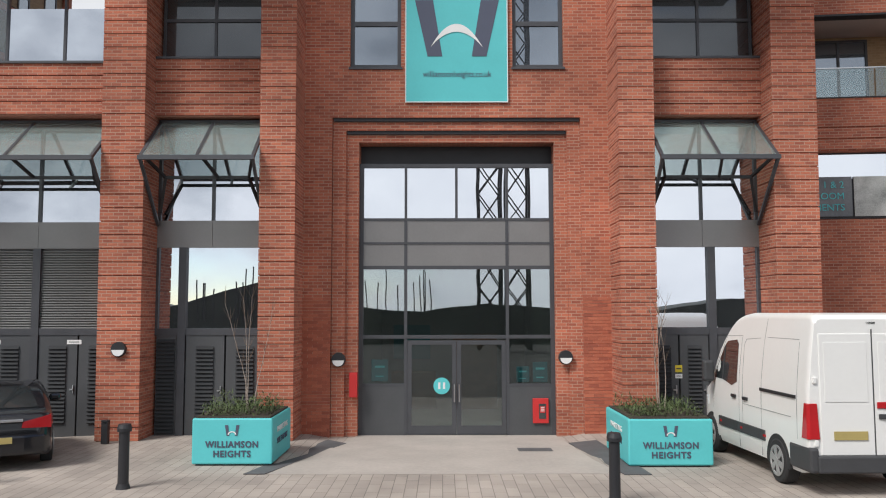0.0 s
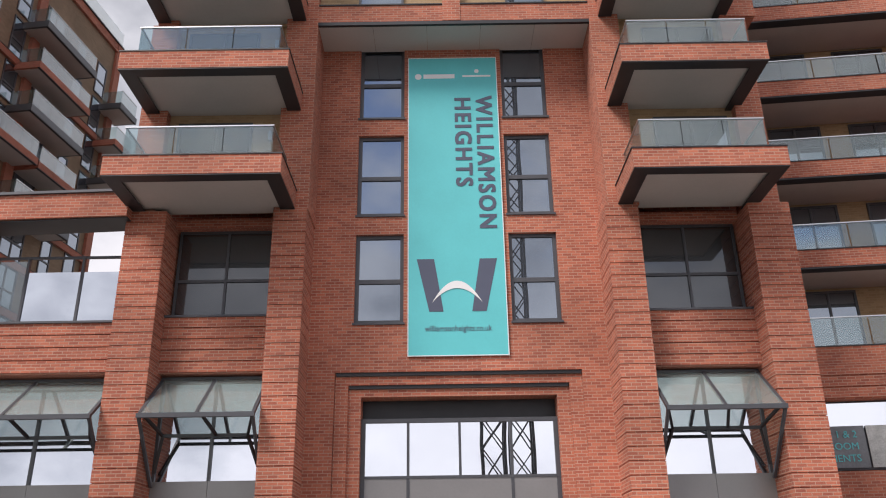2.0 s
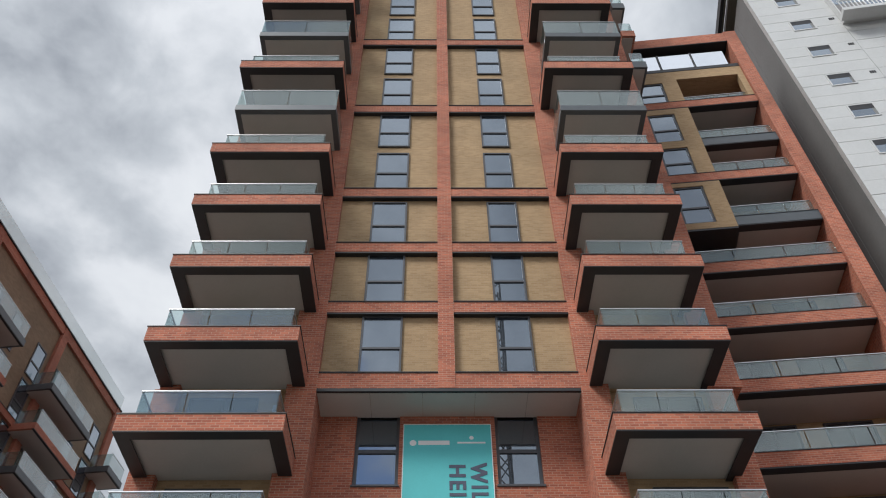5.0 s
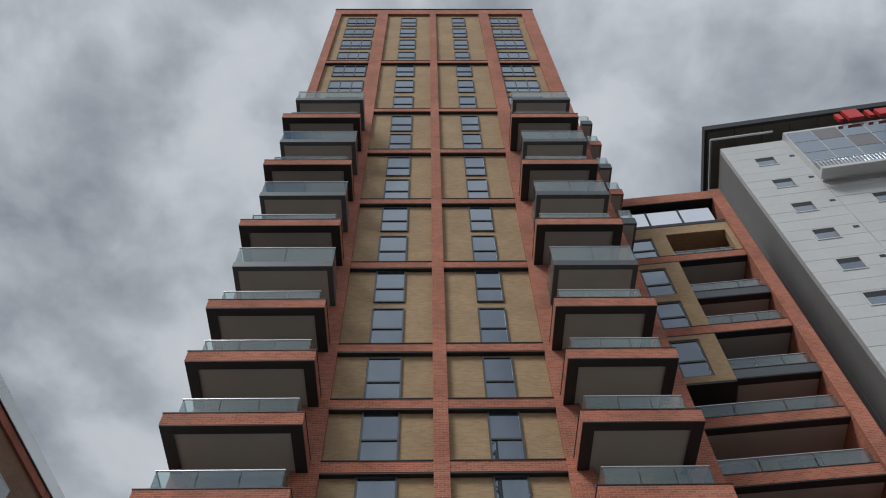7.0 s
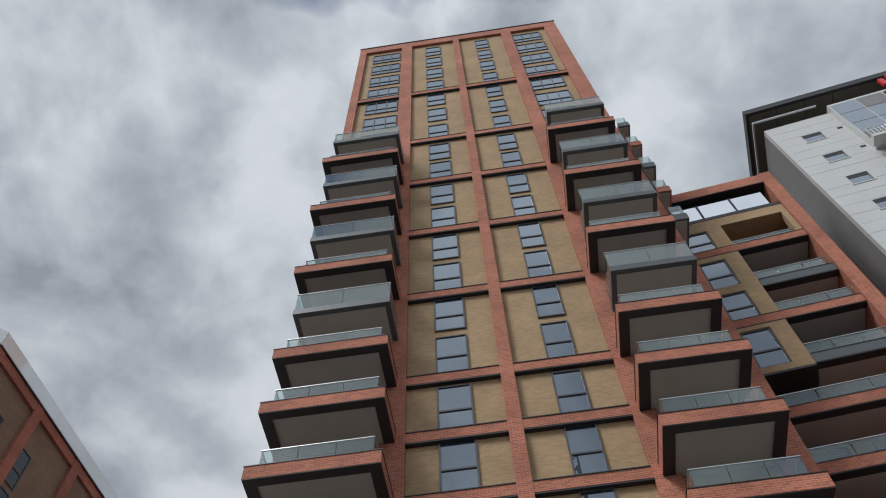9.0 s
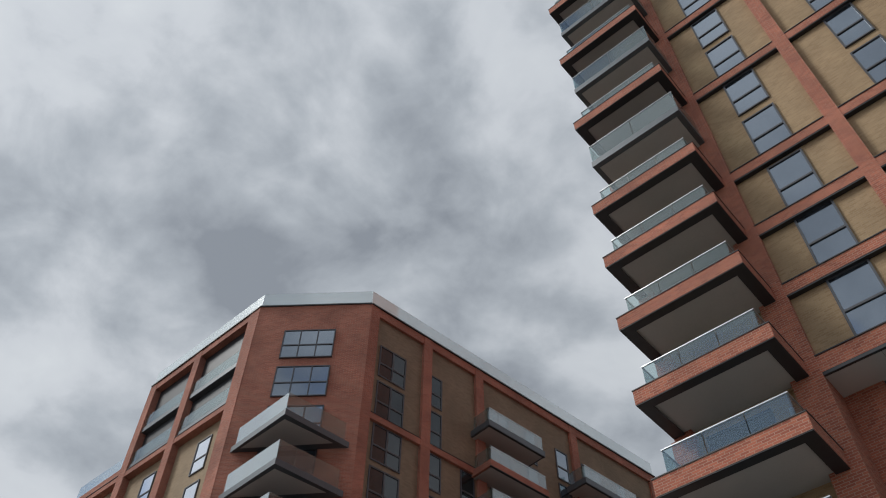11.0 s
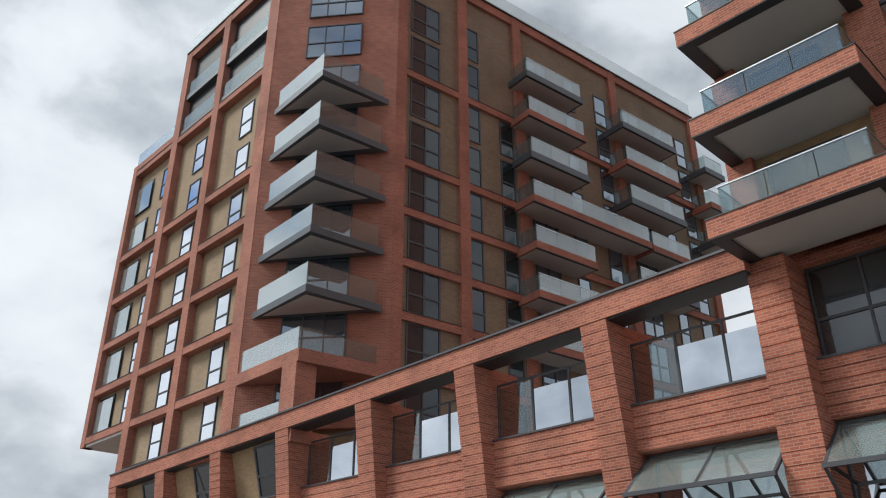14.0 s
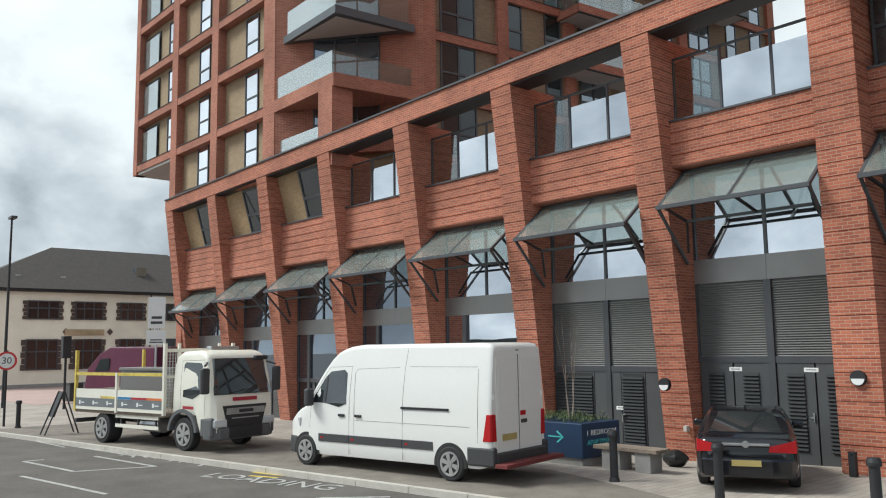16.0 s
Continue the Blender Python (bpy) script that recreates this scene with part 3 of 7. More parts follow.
def bay(parent, make, x0, x1, dz, kind, wall_y=18.9, pane=None, mixed=False, post_at=0.24, doors=False):
    """A bay of grey framed glazing with doors below; kind: 'glass' or 'louvre' over the doors."""
    y = wall_y
    zc, zp, zq, zd = 7.2 + dz, 4.95 + dz, 4.32 + dz, 2.38 + dz
    # black backing imitates the dark of a room that isn't built
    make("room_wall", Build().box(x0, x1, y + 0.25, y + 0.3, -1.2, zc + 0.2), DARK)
    mid = (x0 + x1) / 2
    fr = Build().box(x0, x1, y - 0.02, y + 0.1, zc - 0.02, zc + 0.12).box(mid - 0.035, mid + 0.035, y - 0.015, y + 0.1, zp, zc - 0.02)
    fr.box(x0, x0 + 0.07, y - 0.018, y + 0.1, zp, zc - 0.02).box(x1 - 0.07, x1, y - 0.018, y + 0.1, zp, zc - 0.02)
    f = make("window_frame", fr, FRAME)
    for a, b in ((x0 + 0.07, mid - 0.035), (mid + 0.035, x1 - 0.07)):
        part("pane", Build().box(a, b, y + 0.03, y + 0.045, zp, zc - 0.02), pane or SKYGLASS, f)
    make("grey_panel", Build().box(x0, mid - 0.004, y - 0.03, y + 0.1, zq, zp).box(mid + 0.004, x1, y - 0.03, y + 0.1, zq, zp), PANEL)
    post = x0 + (x1 - x0) * (post_at if kind == "glass" else 0.5)
    fr = Build().box(post - 0.09, post + 0.09, y - 0.06, y + 0.1, -1.2, zq).box(x0, x1, y - 0.04, y + 0.1, zd - 0.1, zd + 0.06)
    fr.box(x0, x0 + 0.06, y - 0.03, y + 0.1, zd + 0.06, zq).box(x1 - 0.06, x1, y - 0.03, y + 0.1, zd + 0.06, zq)
    f = make("window_frame", fr, FRAME)
    for a, b in ((x0 + 0.06, post - 0.09), (post + 0.09, x1 - 0.06)):
        if kind == "glass":
            part("pane", Build().box(a, b, y + 0.03, y + 0.045, zd + 0.06, zq), pane or SKYGLASS, f)
        else:
            part("louvre", louvre(a, b, y - 0.01, zd + 0.06, zq, 0.06), LOUVREGREY, f)
    if kind == "glass" and not doors:
        for k in range(3):
            p0, p1 = x0 + 0.05 + (x1 - x0 - 0.1) * k / 3, x0 + 0.05 + (x1 - x0 - 0.1) * (k + 1) / 3
            d = make("glazed_door", Build().box(p0, p0 + 0.06, y - 0.02, y + 0.06, -1.2, zd - 0.1).box(p1 - 0.06, p1, y - 0.02, y + 0.06, -1.2, zd - 0.1).box(p0 + 0.06, p1 - 0.06, y - 0.02, y + 0.06, -1.2, dz + 0.15), FRAME, "dark framed glazed panel")
            part("pane", Build().box(p0 + 0.06, p1 - 0.06, y + 0.02, y + 0.035, dz + 0.15, zd - 0.1), DIMGLASS, d)
        return
    if mixed:
        w = x1 - x0
        for a, b, slats in ((0.01, 0.37, True), (0.375, 0.6, False), (0.605, 0.8, True), (0.805, 0.99, False)):
            p0, p1 = x0 + w * a, x0 + w * b
            d = make("service_door", Build().box(p0, p1, y - 0.02, y + 0.05, -1.2, zd - 0.1), DOORGREY, "dark grey metal door panel")
            if slats:
                part("louvre", louvre(p0 + 0.05, p1 - 0.05, y - 0.09, max(dz, -0.6) + 0.1, zd - 0.15, 0.09), LOUVREDARK, d)
            if slats and a > 0.5:
                part("handle", Build().box(p0 + 0.05, p0 + 0.08, y - 0.13, y - 0.09, 0.9 + dz, 1.12 + dz).box(p0 + 0.05, p0 + 0.16, y - 0.13, y - 0.11, 1.09 + dz, 1.12 + dz), STEEL, d)
        return
    spans = [(x0 + 0.02, post - 0.09), (post + 0.09, x1 - 0.02)]
    for a, b in spans:
        leaves = 1 if b - a < 1.25 else 2
        w = (b - a) / leaves
        for i in range(leaves):
            p0, p1 = a + w * i + 0.02, a + w * (i + 1) - 0.02
            d = make("service_door", Build().box(p0, p1, y - 0.02, y + 0.05, -1.2, zd - 0.1), DOORGREY, "dark grey louvred metal door")
            if p1 - p0 < 0.6:
                part("louvre", louvre(p0 + 0.03, p1 - 0.03, y - 0.075, 0.05, zd - 0.15, 0.09), LOUVREDARK, d)
                continue
            lx0, lx1 = p0 + (p1 - p0) * 0.27, p1 - (p1 - p0) * 0.27
            part("louvre", louvre(lx0, lx1, y - 0.075, max(dz, -0.6) + 0.25, zd - 0.25, 0.09), LOUVREDARK, d)
            part("handle", Build().box(p1 - 0.14, p1 - 0.05, y - 0.07, y - 0.03, 1.0 + dz, 1.03 + dz).box(p1 - 0.075, p1 - 0.05, y - 0.06, y - 0.02, 0.93 + dz, 1.12 + dz), STEEL, d)


def ribs(make, x0, x1, y, z0, z1, back):
    """A spandrel of brick bands with recessed joints."""
    n = max(1, round((z1 - z0) / 0.3))
    st = (z1 - z0) / n
    w = make("spandrel", Build().box(x0, x1, y + 0.04, back, z0, z1), RED)
    for i in range(n):
        part("brick_band", Build().box(x0 + 0.002, x1 - 0.002, y, y + 0.06, z0 + i * st + 0.03, z0 + (i + 1) * st), RED, w)
    return w


for x0, x1 in ((-6.66, -4.08), (4.75, 7.4)):
    bay(tower, tpart, x0, x1, 0.0, "glass", post_at=0.24 if x0 < 0 else 0.57, doors=True)
    canopy(tpart, x0 + 0.02, x1 - 0.02, 7.26, 18.8)
    ribs(tpart, x0, x1, 18.5, 7.34, 8.7, 19.3)
    tpart("sill", Build().box(x0, x1, 18.46, 18.8, 8.7, 8.75), FRAME)
    # black sheet stands for the unlit room behind this window
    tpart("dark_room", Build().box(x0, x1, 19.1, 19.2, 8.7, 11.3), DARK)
    window(tower, (x0 + x1) / 2, 18.8, 8.76, x1 - x0 - 0.1, 2.3, 2, 0.42, glass=DIMGLASS)
    tpart("head_wall", Build().box(x0, x1, 18.55, 19.3, 11.06, 11.3), RED)

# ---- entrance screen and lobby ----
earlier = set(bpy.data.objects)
ey = 18.78
X = (-1.93, -0.85, 0.33, 1.5, 2.59)
LOBBY = plain("lobby_plaster", (0.17, 0.175, 0.165), 0.7, 0.0, 0.1)
TIMBER = plain("brown_timber", (0.18, 0.11, 0.07), 0.6, 0.0, 0.25, 5.0)
POSTER = plain("dark_teal_poster", (0.02, 0.13, 0.15), 0.5, 0.0, 0.1)
REDPAINT = plain("red_paint", (0.55, 0.03, 0.03), 0.4, 0.0, 0.06)
screen = tpart("entrance_screen", Build().box(-1.93, 2.59, ey, ey + 0.12, 6.18, 6.27), FRAME, "grey metal framed entrance glazing")
for z0, z1 in ((4.93, 4.99), (4.38, 4.43), (3.8, 3.88), (2.2, 2.28)):
    part("rail", Build().box(-1.93, 2.59, ey, ey + 0.12, z0, z1), FRAME, screen)
for x in X[1:4]:
    part("mullion", Build().box(x - 0.03, x + 0.03, ey + 0.003, ey + 0.117, 4.99, 6.18), FRAME, screen)
for x in (X[1], X[3]):
    part("mullion", Build().box(x - 0.035, x + 0.035, ey + 0.003, ey + 0.117, 0, 4.93), FRAME, screen)
for x0, x1 in ((-1.93, -1.83), (2.49, 2.59)):
    part("jamb", Build().box(x0, x1, ey + 0.003, ey + 0.117, 0, 6.18), FRAME, screen)
for x0, x1 in ((-1.83, -0.885), (1.535, 2.49)):
    part("rail", Build().box(x0, x1, ey + 0.005, ey + 0.115, 1.1, 1.17), FRAME, screen)
# black panel imitates the deep shadow above the glazing
part("head_panel", Build().box(-1.93, 2.59, ey + 0.3, ey + 0.36, 6.2, 6.8), DARK, screen)
for i in range(4):
    part("pane", Build().box(X[i] + 0.03, X[i + 1] - 0.03, ey + 0.05, ey + 0.065, 4.99, 6.2), SKYGLASS, screen)
for x0, x1 in ((-1.83, X[1] - 0.035), (X[1] + 0.035, X[3] - 0.035), (X[3] + 0.035, 2.49)):
    part("grey_panel", Build().box(x0, x1, ey + 0.02, ey + 0.06, 4.43, 4.93), PANEL, screen)
    part("grey_panel", Build().box(x0, x1, ey + 0.02, ey + 0.06, 3.88, 4.38), PANEL, screen)
    part("pane", Build().box(x0, x1, ey + 0.05, ey + 0.065, 2.28, 3.8), SHOPGLASS, screen)
for x0, x1 in ((-1.83, X[1] - 0.035), (X[3] + 0.035, 2.49)):
    part("pane", Build().box(x0, x1, ey + 0.05, ey + 0.065, 1.17, 2.2), DOORGLASS, screen)
    part("kick_panel", Build().box(x0, x1, ey + 0.01, ey + 0.06, 0.0, 1.1), DOORGREY, screen)
mid = (X[1] + X[3]) / 2
for x0, x1, s in ((X[1] + 0.04, mid - 0.005, 1), (mid + 0.005, X[3] - 0.04, -1)):
    d = tpart("entrance_door", Build().box(x0, x0 + 0.1, ey + 0.01, ey + 0.07, 0.02, 2.16).box(x1 - 0.1, x1, ey + 0.01, ey + 0.07, 0.02, 2.16).box(x0 + 0.1, x1 - 0.1, ey + 0.012, ey + 0.068, 2.06, 2.16).box(x0 + 0.1, x1 - 0.1, ey + 0.012, ey + 0.068, 0.02, 0.22), FRAME, "grey metal framed glass door")
    part("pane", Build().box(x0 + 0.1, x1 - 0.1, ey + 0.03, ey + 0.042, 0.22, 2.06), DOORGLASS, d)
    hx = (x1 - 0.05) if s > 0 else (x0 + 0.05)
    g = Build().tube((hx, ey - 0.07, 0.76), (hx, ey - 0.07, 1.16), 0.015, 10)
    for z in (0.77, 1.15):
        g.tube((hx, ey - 0.07, z), (hx, ey + 0.01, z), 0.013, 8)
    part("handle", g, STEEL, d, "steel pull handle")
disc = tpart("door_sticker", Build().tube((-0.02, ey + 0.026, 1.12), (-0.02, ey + 0.022, 1.12), 0.19, 28), TEAL, "round pale teal sticker")
part("sticker_mark", Build().box(-0.1, -0.05, ey + 0.014, ey + 0.02, 1.05, 1.2).box(0.01, 0.06, ey + 0.014, ey + 0.02, 1.05, 1.2), WHITE, disc)
tpart("lobby_floor", Build().box(-2.0, 2.7, ey + 0.12, 27, -0.05, 0.0), PAVING)
tpart("lobby_ceiling", Build().box(-2.0, 2.7, ey + 0.13, 27, 4.45, 4.5), LOBBY)
LAMPGLOW = bpy.data.materials.new("lobby_lamp_glow")
LAMPGLOW.use_nodes = True
LAMPGLOW.node_tree.nodes["Principled BSDF"].inputs["Emission Color"].default_value = (1.0, 0.96, 0.88, 1)
LAMPGLOW.node_tree.nodes["Principled BSDF"].inputs["Emission Strength"].default_value = 7.0
for x in (-1.2, 0.9):
    for y in (20.5, 22.6, 24.7):
        tpart("ceiling_lamp", Build().box(x - 0.06, x + 0.06, y - 0.6, y + 0.6, 4.38, 4.44), LAMPGLOW, "white strip lamp under the lobby ceiling")
tpart("reception_desk", Build().box(-1.5, -0.2, 24.0, 24.7, 0, 1.05), TIMBER)
tpart("wall_picture", Build().box(-1.6, -0.4, 26.74, 26.79, 1.3, 2.4), POSTER)
tpart("lobby_wall", Build().box(-2.04, 2.74, 26.8, 26.95, 0, 4.4), LOBBY)
for x0, x1 in ((-2.04, -1.98), (2.68, 2.74)):
    tpart("lobby_wall", Build().box(x0, x1, ey + 0.13, 26.8, 0, 4.4), LOBBY)
tpart("inner_doorway", Build().box(0.3, 1.6, 23.9, 24.0, 0, 2.2), TIMBER)
for x, w, h, z in ((-1.45, 0.38, 0.5, 1.22), (1.85, 0.3, 0.36, 1.2), (2.25, 0.34, 0.46, 1.2)):
    po = tpart("poster", Build().box(x - w / 2, x + w / 2, ey + 0.09, ey + 0.1, z, z + h), POSTER, "dark teal poster in the window")
    part("poster_mark", Build().box(x - w * 0.3, x + w * 0.3, ey + 0.084, ey + 0.088, z + h * 0.62, z + h * 0.72).box(x - w * 0.25, x + w * 0.25, ey + 0.084, ey + 0.088, z + h * 0.2, z + h * 0.26), TEAL, po)
# red hydrant boxes
hb = thing("dry_riser_box", "red dry riser inlet box with a small window", "riser box", at=(2.24, ey, 0.35))
hm = own(hb)
hm("box_frame", Build().box(2.06, 2.42, ey - 0.05, ey + 0.005, 0.28, 0.84), REDPAINT, "", 0.008)
hm("box_window", Build().box(2.2, 2.36, ey - 0.056, ey - 0.051, 0.38, 0.72), DIMGLASS)
hm("notice", Build().box(2.22, 2.34, ey - 0.062, ey - 0.057, 0.52, 0.66), REDPAINT)
for z in (0.56, 0.6, 0.64):
    hm("notice_line", Build().box(2.24, 2.32, ey - 0.066, ey - 0.063, z - 0.008, z + 0.008), WHITE)
ab = thing("alarm_box", "red fire alarm box on a brick wall", "alarm box", at=(-1.98, 18.57, 1.05))
own(ab)("case", Build().box(-2.1, -1.92, 18.42, 18.598, 0.9, 1.45), REDPAINT, "", 0.01)


# ---- banner ----
banner = thing("banner", "tall teal hanging banner with slate blue lettering", "banner", at=(0.335, 18.36, 7.64))
bm_ = own(banner)
bm_("sheet", Build().box(-0.83, 1.5, 18.345, 18.36, 7.64, 15.87), TEAL)
bm_("edging", Build().box(-0.85, -0.83, 18.34, 18.365, 7.62, 15.89).box(1.5, 1.52, 18.34, 18.365, 7.62, 15.89).box(-0.83, 1.5, 18.34, 18.365, 7.62, 7.64).box(-0.83, 1.5, 18.34, 18.365, 15.87, 15.89), WHITE)
by = 18.338
for s in (-1, 1):
    a, b2 = 0.345 + s * 0.975, 0.345 + s * 0.68
    bm_("logo_bar", Build().solid([(a, by, 10.04), (a - s * 0.42, by, 10.04), (b2 - s * 0.34, by, 8.7), (b2, by, 8.7), (a, by + 0.005, 10.04), (a - s * 0.42, by + 0.005, 10.04), (b2 - s * 0.34, by + 0.005, 8.7), (b2, by + 0.005, 8.7)],
         [(0, 1, 2, 3), (7, 6, 5, 4), (0, 4, 5, 1), (1, 5, 6, 2), (2, 6, 7, 3), (3, 7, 4, 0)]), INK)
pts, nseg = [], 20
for i in range(nseg + 1):
    u = -1 + 2 * i / nseg
    pts.append((0.335 + 0.6 * u, by - 0.006, 8.92 + 0.55 * (1 - u * u)))
for i in range(nseg + 1):
    u = 1 - 2 * i / nseg
    pts.append((0.335 + 0.6 * u, by - 0.006, 8.92 + 0.36 * (1 - u * u)))
bm_("logo_arc", Build().solid(pts, [tuple([i, i + 1, 2 * nseg - i, 2 * nseg + 1 - i]) for i in range(nseg)]), WHITE)
bpy.context.view_layer.update()
DOWN = Matrix(((0, 1, 0, 0), (0, 0, -1, 0), (-1, 0, 0, 0), (0, 0, 0, 1)))
FLAT = pose(0, 0, 0, 90, 0, 0)
lettering("lettering", "WILLIAMSON", 0.58, INK, banner, Matrix.Translation((1.12, by, 12.74)) @ DOWN, 3.8, spacing=1.22, weight=0.016)
lettering("lettering", "HEIGHTS", 0.58, INK, banner, Matrix.Translation((0.56, by, 13.32)) @ DOWN, 2.58, spacing=1.22, weight=0.016)
lettering("lettering", "williamsonheights.co.uk", 0.2, INK, banner, Matrix.Translation((0.345, by, 8.28)) @ FLAT, 1.58)
bm_("mark_dot", Build().tube((-0.58, by, 15.29), (-0.58, by + 0.004, 15.29), 0.09, 16), WHITE)
bm_("mark_bar", Build().box(-0.44, 0.39, by, by + 0.004, 15.23, 15.36), WHITE)
bm_("mark_bar", Build().box(0.6, 1.35, by, by + 0.004, 15.27, 15.32), WHITE)
bm_("mark_dot", Build().tube((0.98, by, 15.45), (0.98, by + 0.004, 15.45), 0.06, 12), WHITE)


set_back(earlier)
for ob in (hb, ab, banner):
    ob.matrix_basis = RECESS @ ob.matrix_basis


# ---- bulkhead lamps on the piers ----
def bulkhead_lamp(x, y, z):
    t = thing("bulkhead_lamp", "round black bulkhead lamp with a half-white diffuser", "wall lamp", "bulkhead lamps", at=(x, y, z))
    m = own(t)
    m("ring", Build().tube((x, y, z), (x, y - 0.09, z), 0.17, 28, 0.16), DARK)
    pts = [(x, y - 0.1, z - 0.01)] + [(x + 0.135 * math.cos(a), y - 0.1, z - 0.01 + 0.135 * math.sin(a)) for a in [math.pi + math.pi * i / 14 for i in range(15)]]
    m("diffuser", Build().solid(pts + [(a, b + 0.02, c) for a, b, c in pts], [tuple(range(16)), tuple(reversed(range(16, 32)))] + [(i, i + 16, (i + 1) % 16 + 16, (i + 1) % 16) for i in range(16)]), WHITE)


for x, y, z in ((-7.12, 18.0, 2.0), (-2.43, 19.12, 1.7), (2.88, 19.12, 1.75), (-11.9, 18.1, 1.75)):
    bulkhead_lamp(x, y, z)


# ---- the long podium wing ----
wing = thing("podium_wing", "long red brick podium wing with ribbed leaning piers and glass canopies", "building", at=(-25, 18, 0))
wp = own(wing)
PX = [-7.5 - 4.95 * i for i in range(8)]


def beam_z(x):
    return 10.85 + 0.022 * (x + 12)


for i in range(1, 8):
    xl = PX[i]
    ribbed_pier(wp, xl + 0.02, xl + 0.88, -1.5, beam_z(xl) + 0.02, 19.0, 17.52, 19.6, 0.0)
DZ = (0.0, -0.27, -0.46, -0.67, -0.92, -1.1, -1.4)
for i in range(7):
    x1, x0 = PX[i] - 0.1 if i == 0 else PX[i], PX[i + 1] + 0.88
    dz = DZ[i]
    bay(wing, wp, x0, x1 + (0.02 if i else 0), dz, "louvre" if i < 2 else "glass", 19.2, GLASS if i > 2 else SKYGLASS, i == 1)
    canopy(wp, x0 + 0.05, x1 - 0.03, 7.26 + dz, 18.8)
    sill = 8.55 + dz * 0.35
    ribs(wp, x0, x1 + (0.02 if i else 0), 18.35, 7.34 + dz, sill, 19.3)
    wp("sill", Build().box(x0 - 0.1, x1 + 0.1, 18.3, 18.6, sill, sill + 0.05), FRAME)
    top = beam_z((x0 + x1) / 2)
    if i < 4:
        w = (x1 - x0 + 0.1) / 3
        posts = Build()
        for k in range(4):
            posts.box(x0 + w * k - 0.03, x0 + w * k + 0.03, 18.6, 18.68, sill, sill + 1.75)
        posts.box(x0, x1 + 0.1, 18.61, 18.67, sill + 1.75, sill + 1.81)
        f = wp("screen_frame", posts, FRAME)
        for k in range(3):
            part("glass_panel", Build().box(x0 + w * k + 0.03, x0 + w * (k + 1) - 0.03, 18.635, 18.647, sill + 0.05, sill + (1.4 if k else 1.7)), SKYGLASS if k else DOORGLASS, f)
    else:
        h = top - sill - 0.05
        lean = math.degrees(math.atan2(0.6, h))
        wp("buff_panel", Build().hexa([(x0, 18.66), (x1, 18.66), (x1, 19.3), (x0, 19.3)], sill + 0.05, top, [(x0, 18.06), (x1, 18.06), (x1, 19.3), (x0, 19.3)]), BUFF)
        fr = window(wing, 0, 0, 0, 1.55, round(h / math.cos(radians(lean)) - 0.16, 3), 1, 0.42, glass=DIMGLASS, bar=0.1)
        fr.matrix_basis = pose((x0 + x1) / 2 + 0.5, 18.58, sill + 0.1, lean)
# beam and parapet along the top
for i in range(7):
    xa, xb = PX[i + 1] + 0.002, PX[i] - 0.002
    za, zb = beam_z(xa), beam_z(xb)
    v = []
    for x, z in ((xa, za), (xb, zb)):
        v += [(x, 17.5, z), (x, 18.4, z), (x, 18.4, z + 0.62), (x, 17.5, z + 0.62)]
    wp("beam", Build().solid(v, [(0, 1, 2, 3), (7, 6, 5, 4), (0, 4, 5, 1), (1, 5, 6, 2), (2, 6, 7, 3), (3, 7, 4, 0)]), RED)
    # black sheet under the brick beam, its shade put in as colour
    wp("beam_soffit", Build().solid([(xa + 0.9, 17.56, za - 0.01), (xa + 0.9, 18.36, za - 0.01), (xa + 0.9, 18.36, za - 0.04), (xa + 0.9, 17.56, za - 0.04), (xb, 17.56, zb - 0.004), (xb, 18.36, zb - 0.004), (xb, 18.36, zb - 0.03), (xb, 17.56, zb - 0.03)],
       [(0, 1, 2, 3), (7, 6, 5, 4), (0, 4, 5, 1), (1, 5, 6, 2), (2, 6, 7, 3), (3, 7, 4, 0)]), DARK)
    wp("coping", Build().solid([(xa, 17.44, za + 0.624), (xa, 18.46, za + 0.624), (xa, 18.46, za + 0.69), (xa, 17.44, za + 0.69), (xb, 17.44, zb + 0.624), (xb, 18.46, zb + 0.624), (xb, 18.46, zb + 0.69), (xb, 17.44, zb + 0.69)],
       [(0, 1, 2, 3), (7, 6, 5, 4), (0, 4, 5, 1), (1, 5, 6, 2), (2, 6, 7, 3), (3, 7, 4, 0)]), FRAME)
wp("terrace_floor", Build().box(-42, -7.75, 19.3, 60, 7.6, 8.1), PAVING)
wp("end_wall", Build().box(-42.2, -41.6, 18.3, 40, -1.5, 10), RED)


# ---- the corner block at the far end of the wing ----
block = thing("corner_block", "red and buff brick apartment block with a cut corner", "apartment building", at=(-34, 26, 0))
bp_ = own(block)
BY = 17.7
BZ = (11.0, 13.55, 16.3, 19.1, 22.0, 24.9, 31.2)
BTOP = 38.15
bp_("inner_wall", Build().hexa([(-41.7, BY + 0.45), (-31.1, BY + 0.45), (-26.2, 22.3), (-23.0, 48), (-41.7, 48)], 10.95, BTOP - 0.2), DULLBUFF)
bp_("inner_wall", Build().hexa([(-41.5, 19.4), (-29.6, 19.4), (-26.2, 22.3), (-23.0, 48), (-41.5, 48)], 8, 10.94), DULLBUFF)
bp_("inner_wall", Build().box(-47.0, -41.7, BY + 0.45, 30, 13.3, 31.5), DULLBUFF)
bp_("soffit", Build().box(-47.4, -42.0, BY + 0.1, 30, 13.1, 13.28), SOFFIT)
for x0, x1, z0, z1 in ((-47.5, -46.95, 13.1, 31.8), (-42.15, -41.4, 10.4, BTOP), (-37.3, -36.6, 10.4, BTOP), (-32.0, -31.0, 10.4, BTOP)):
    bp_("pier", Build().box(x0, x1, BY, BY + 0.6, z0, z1), BLOCKRED)
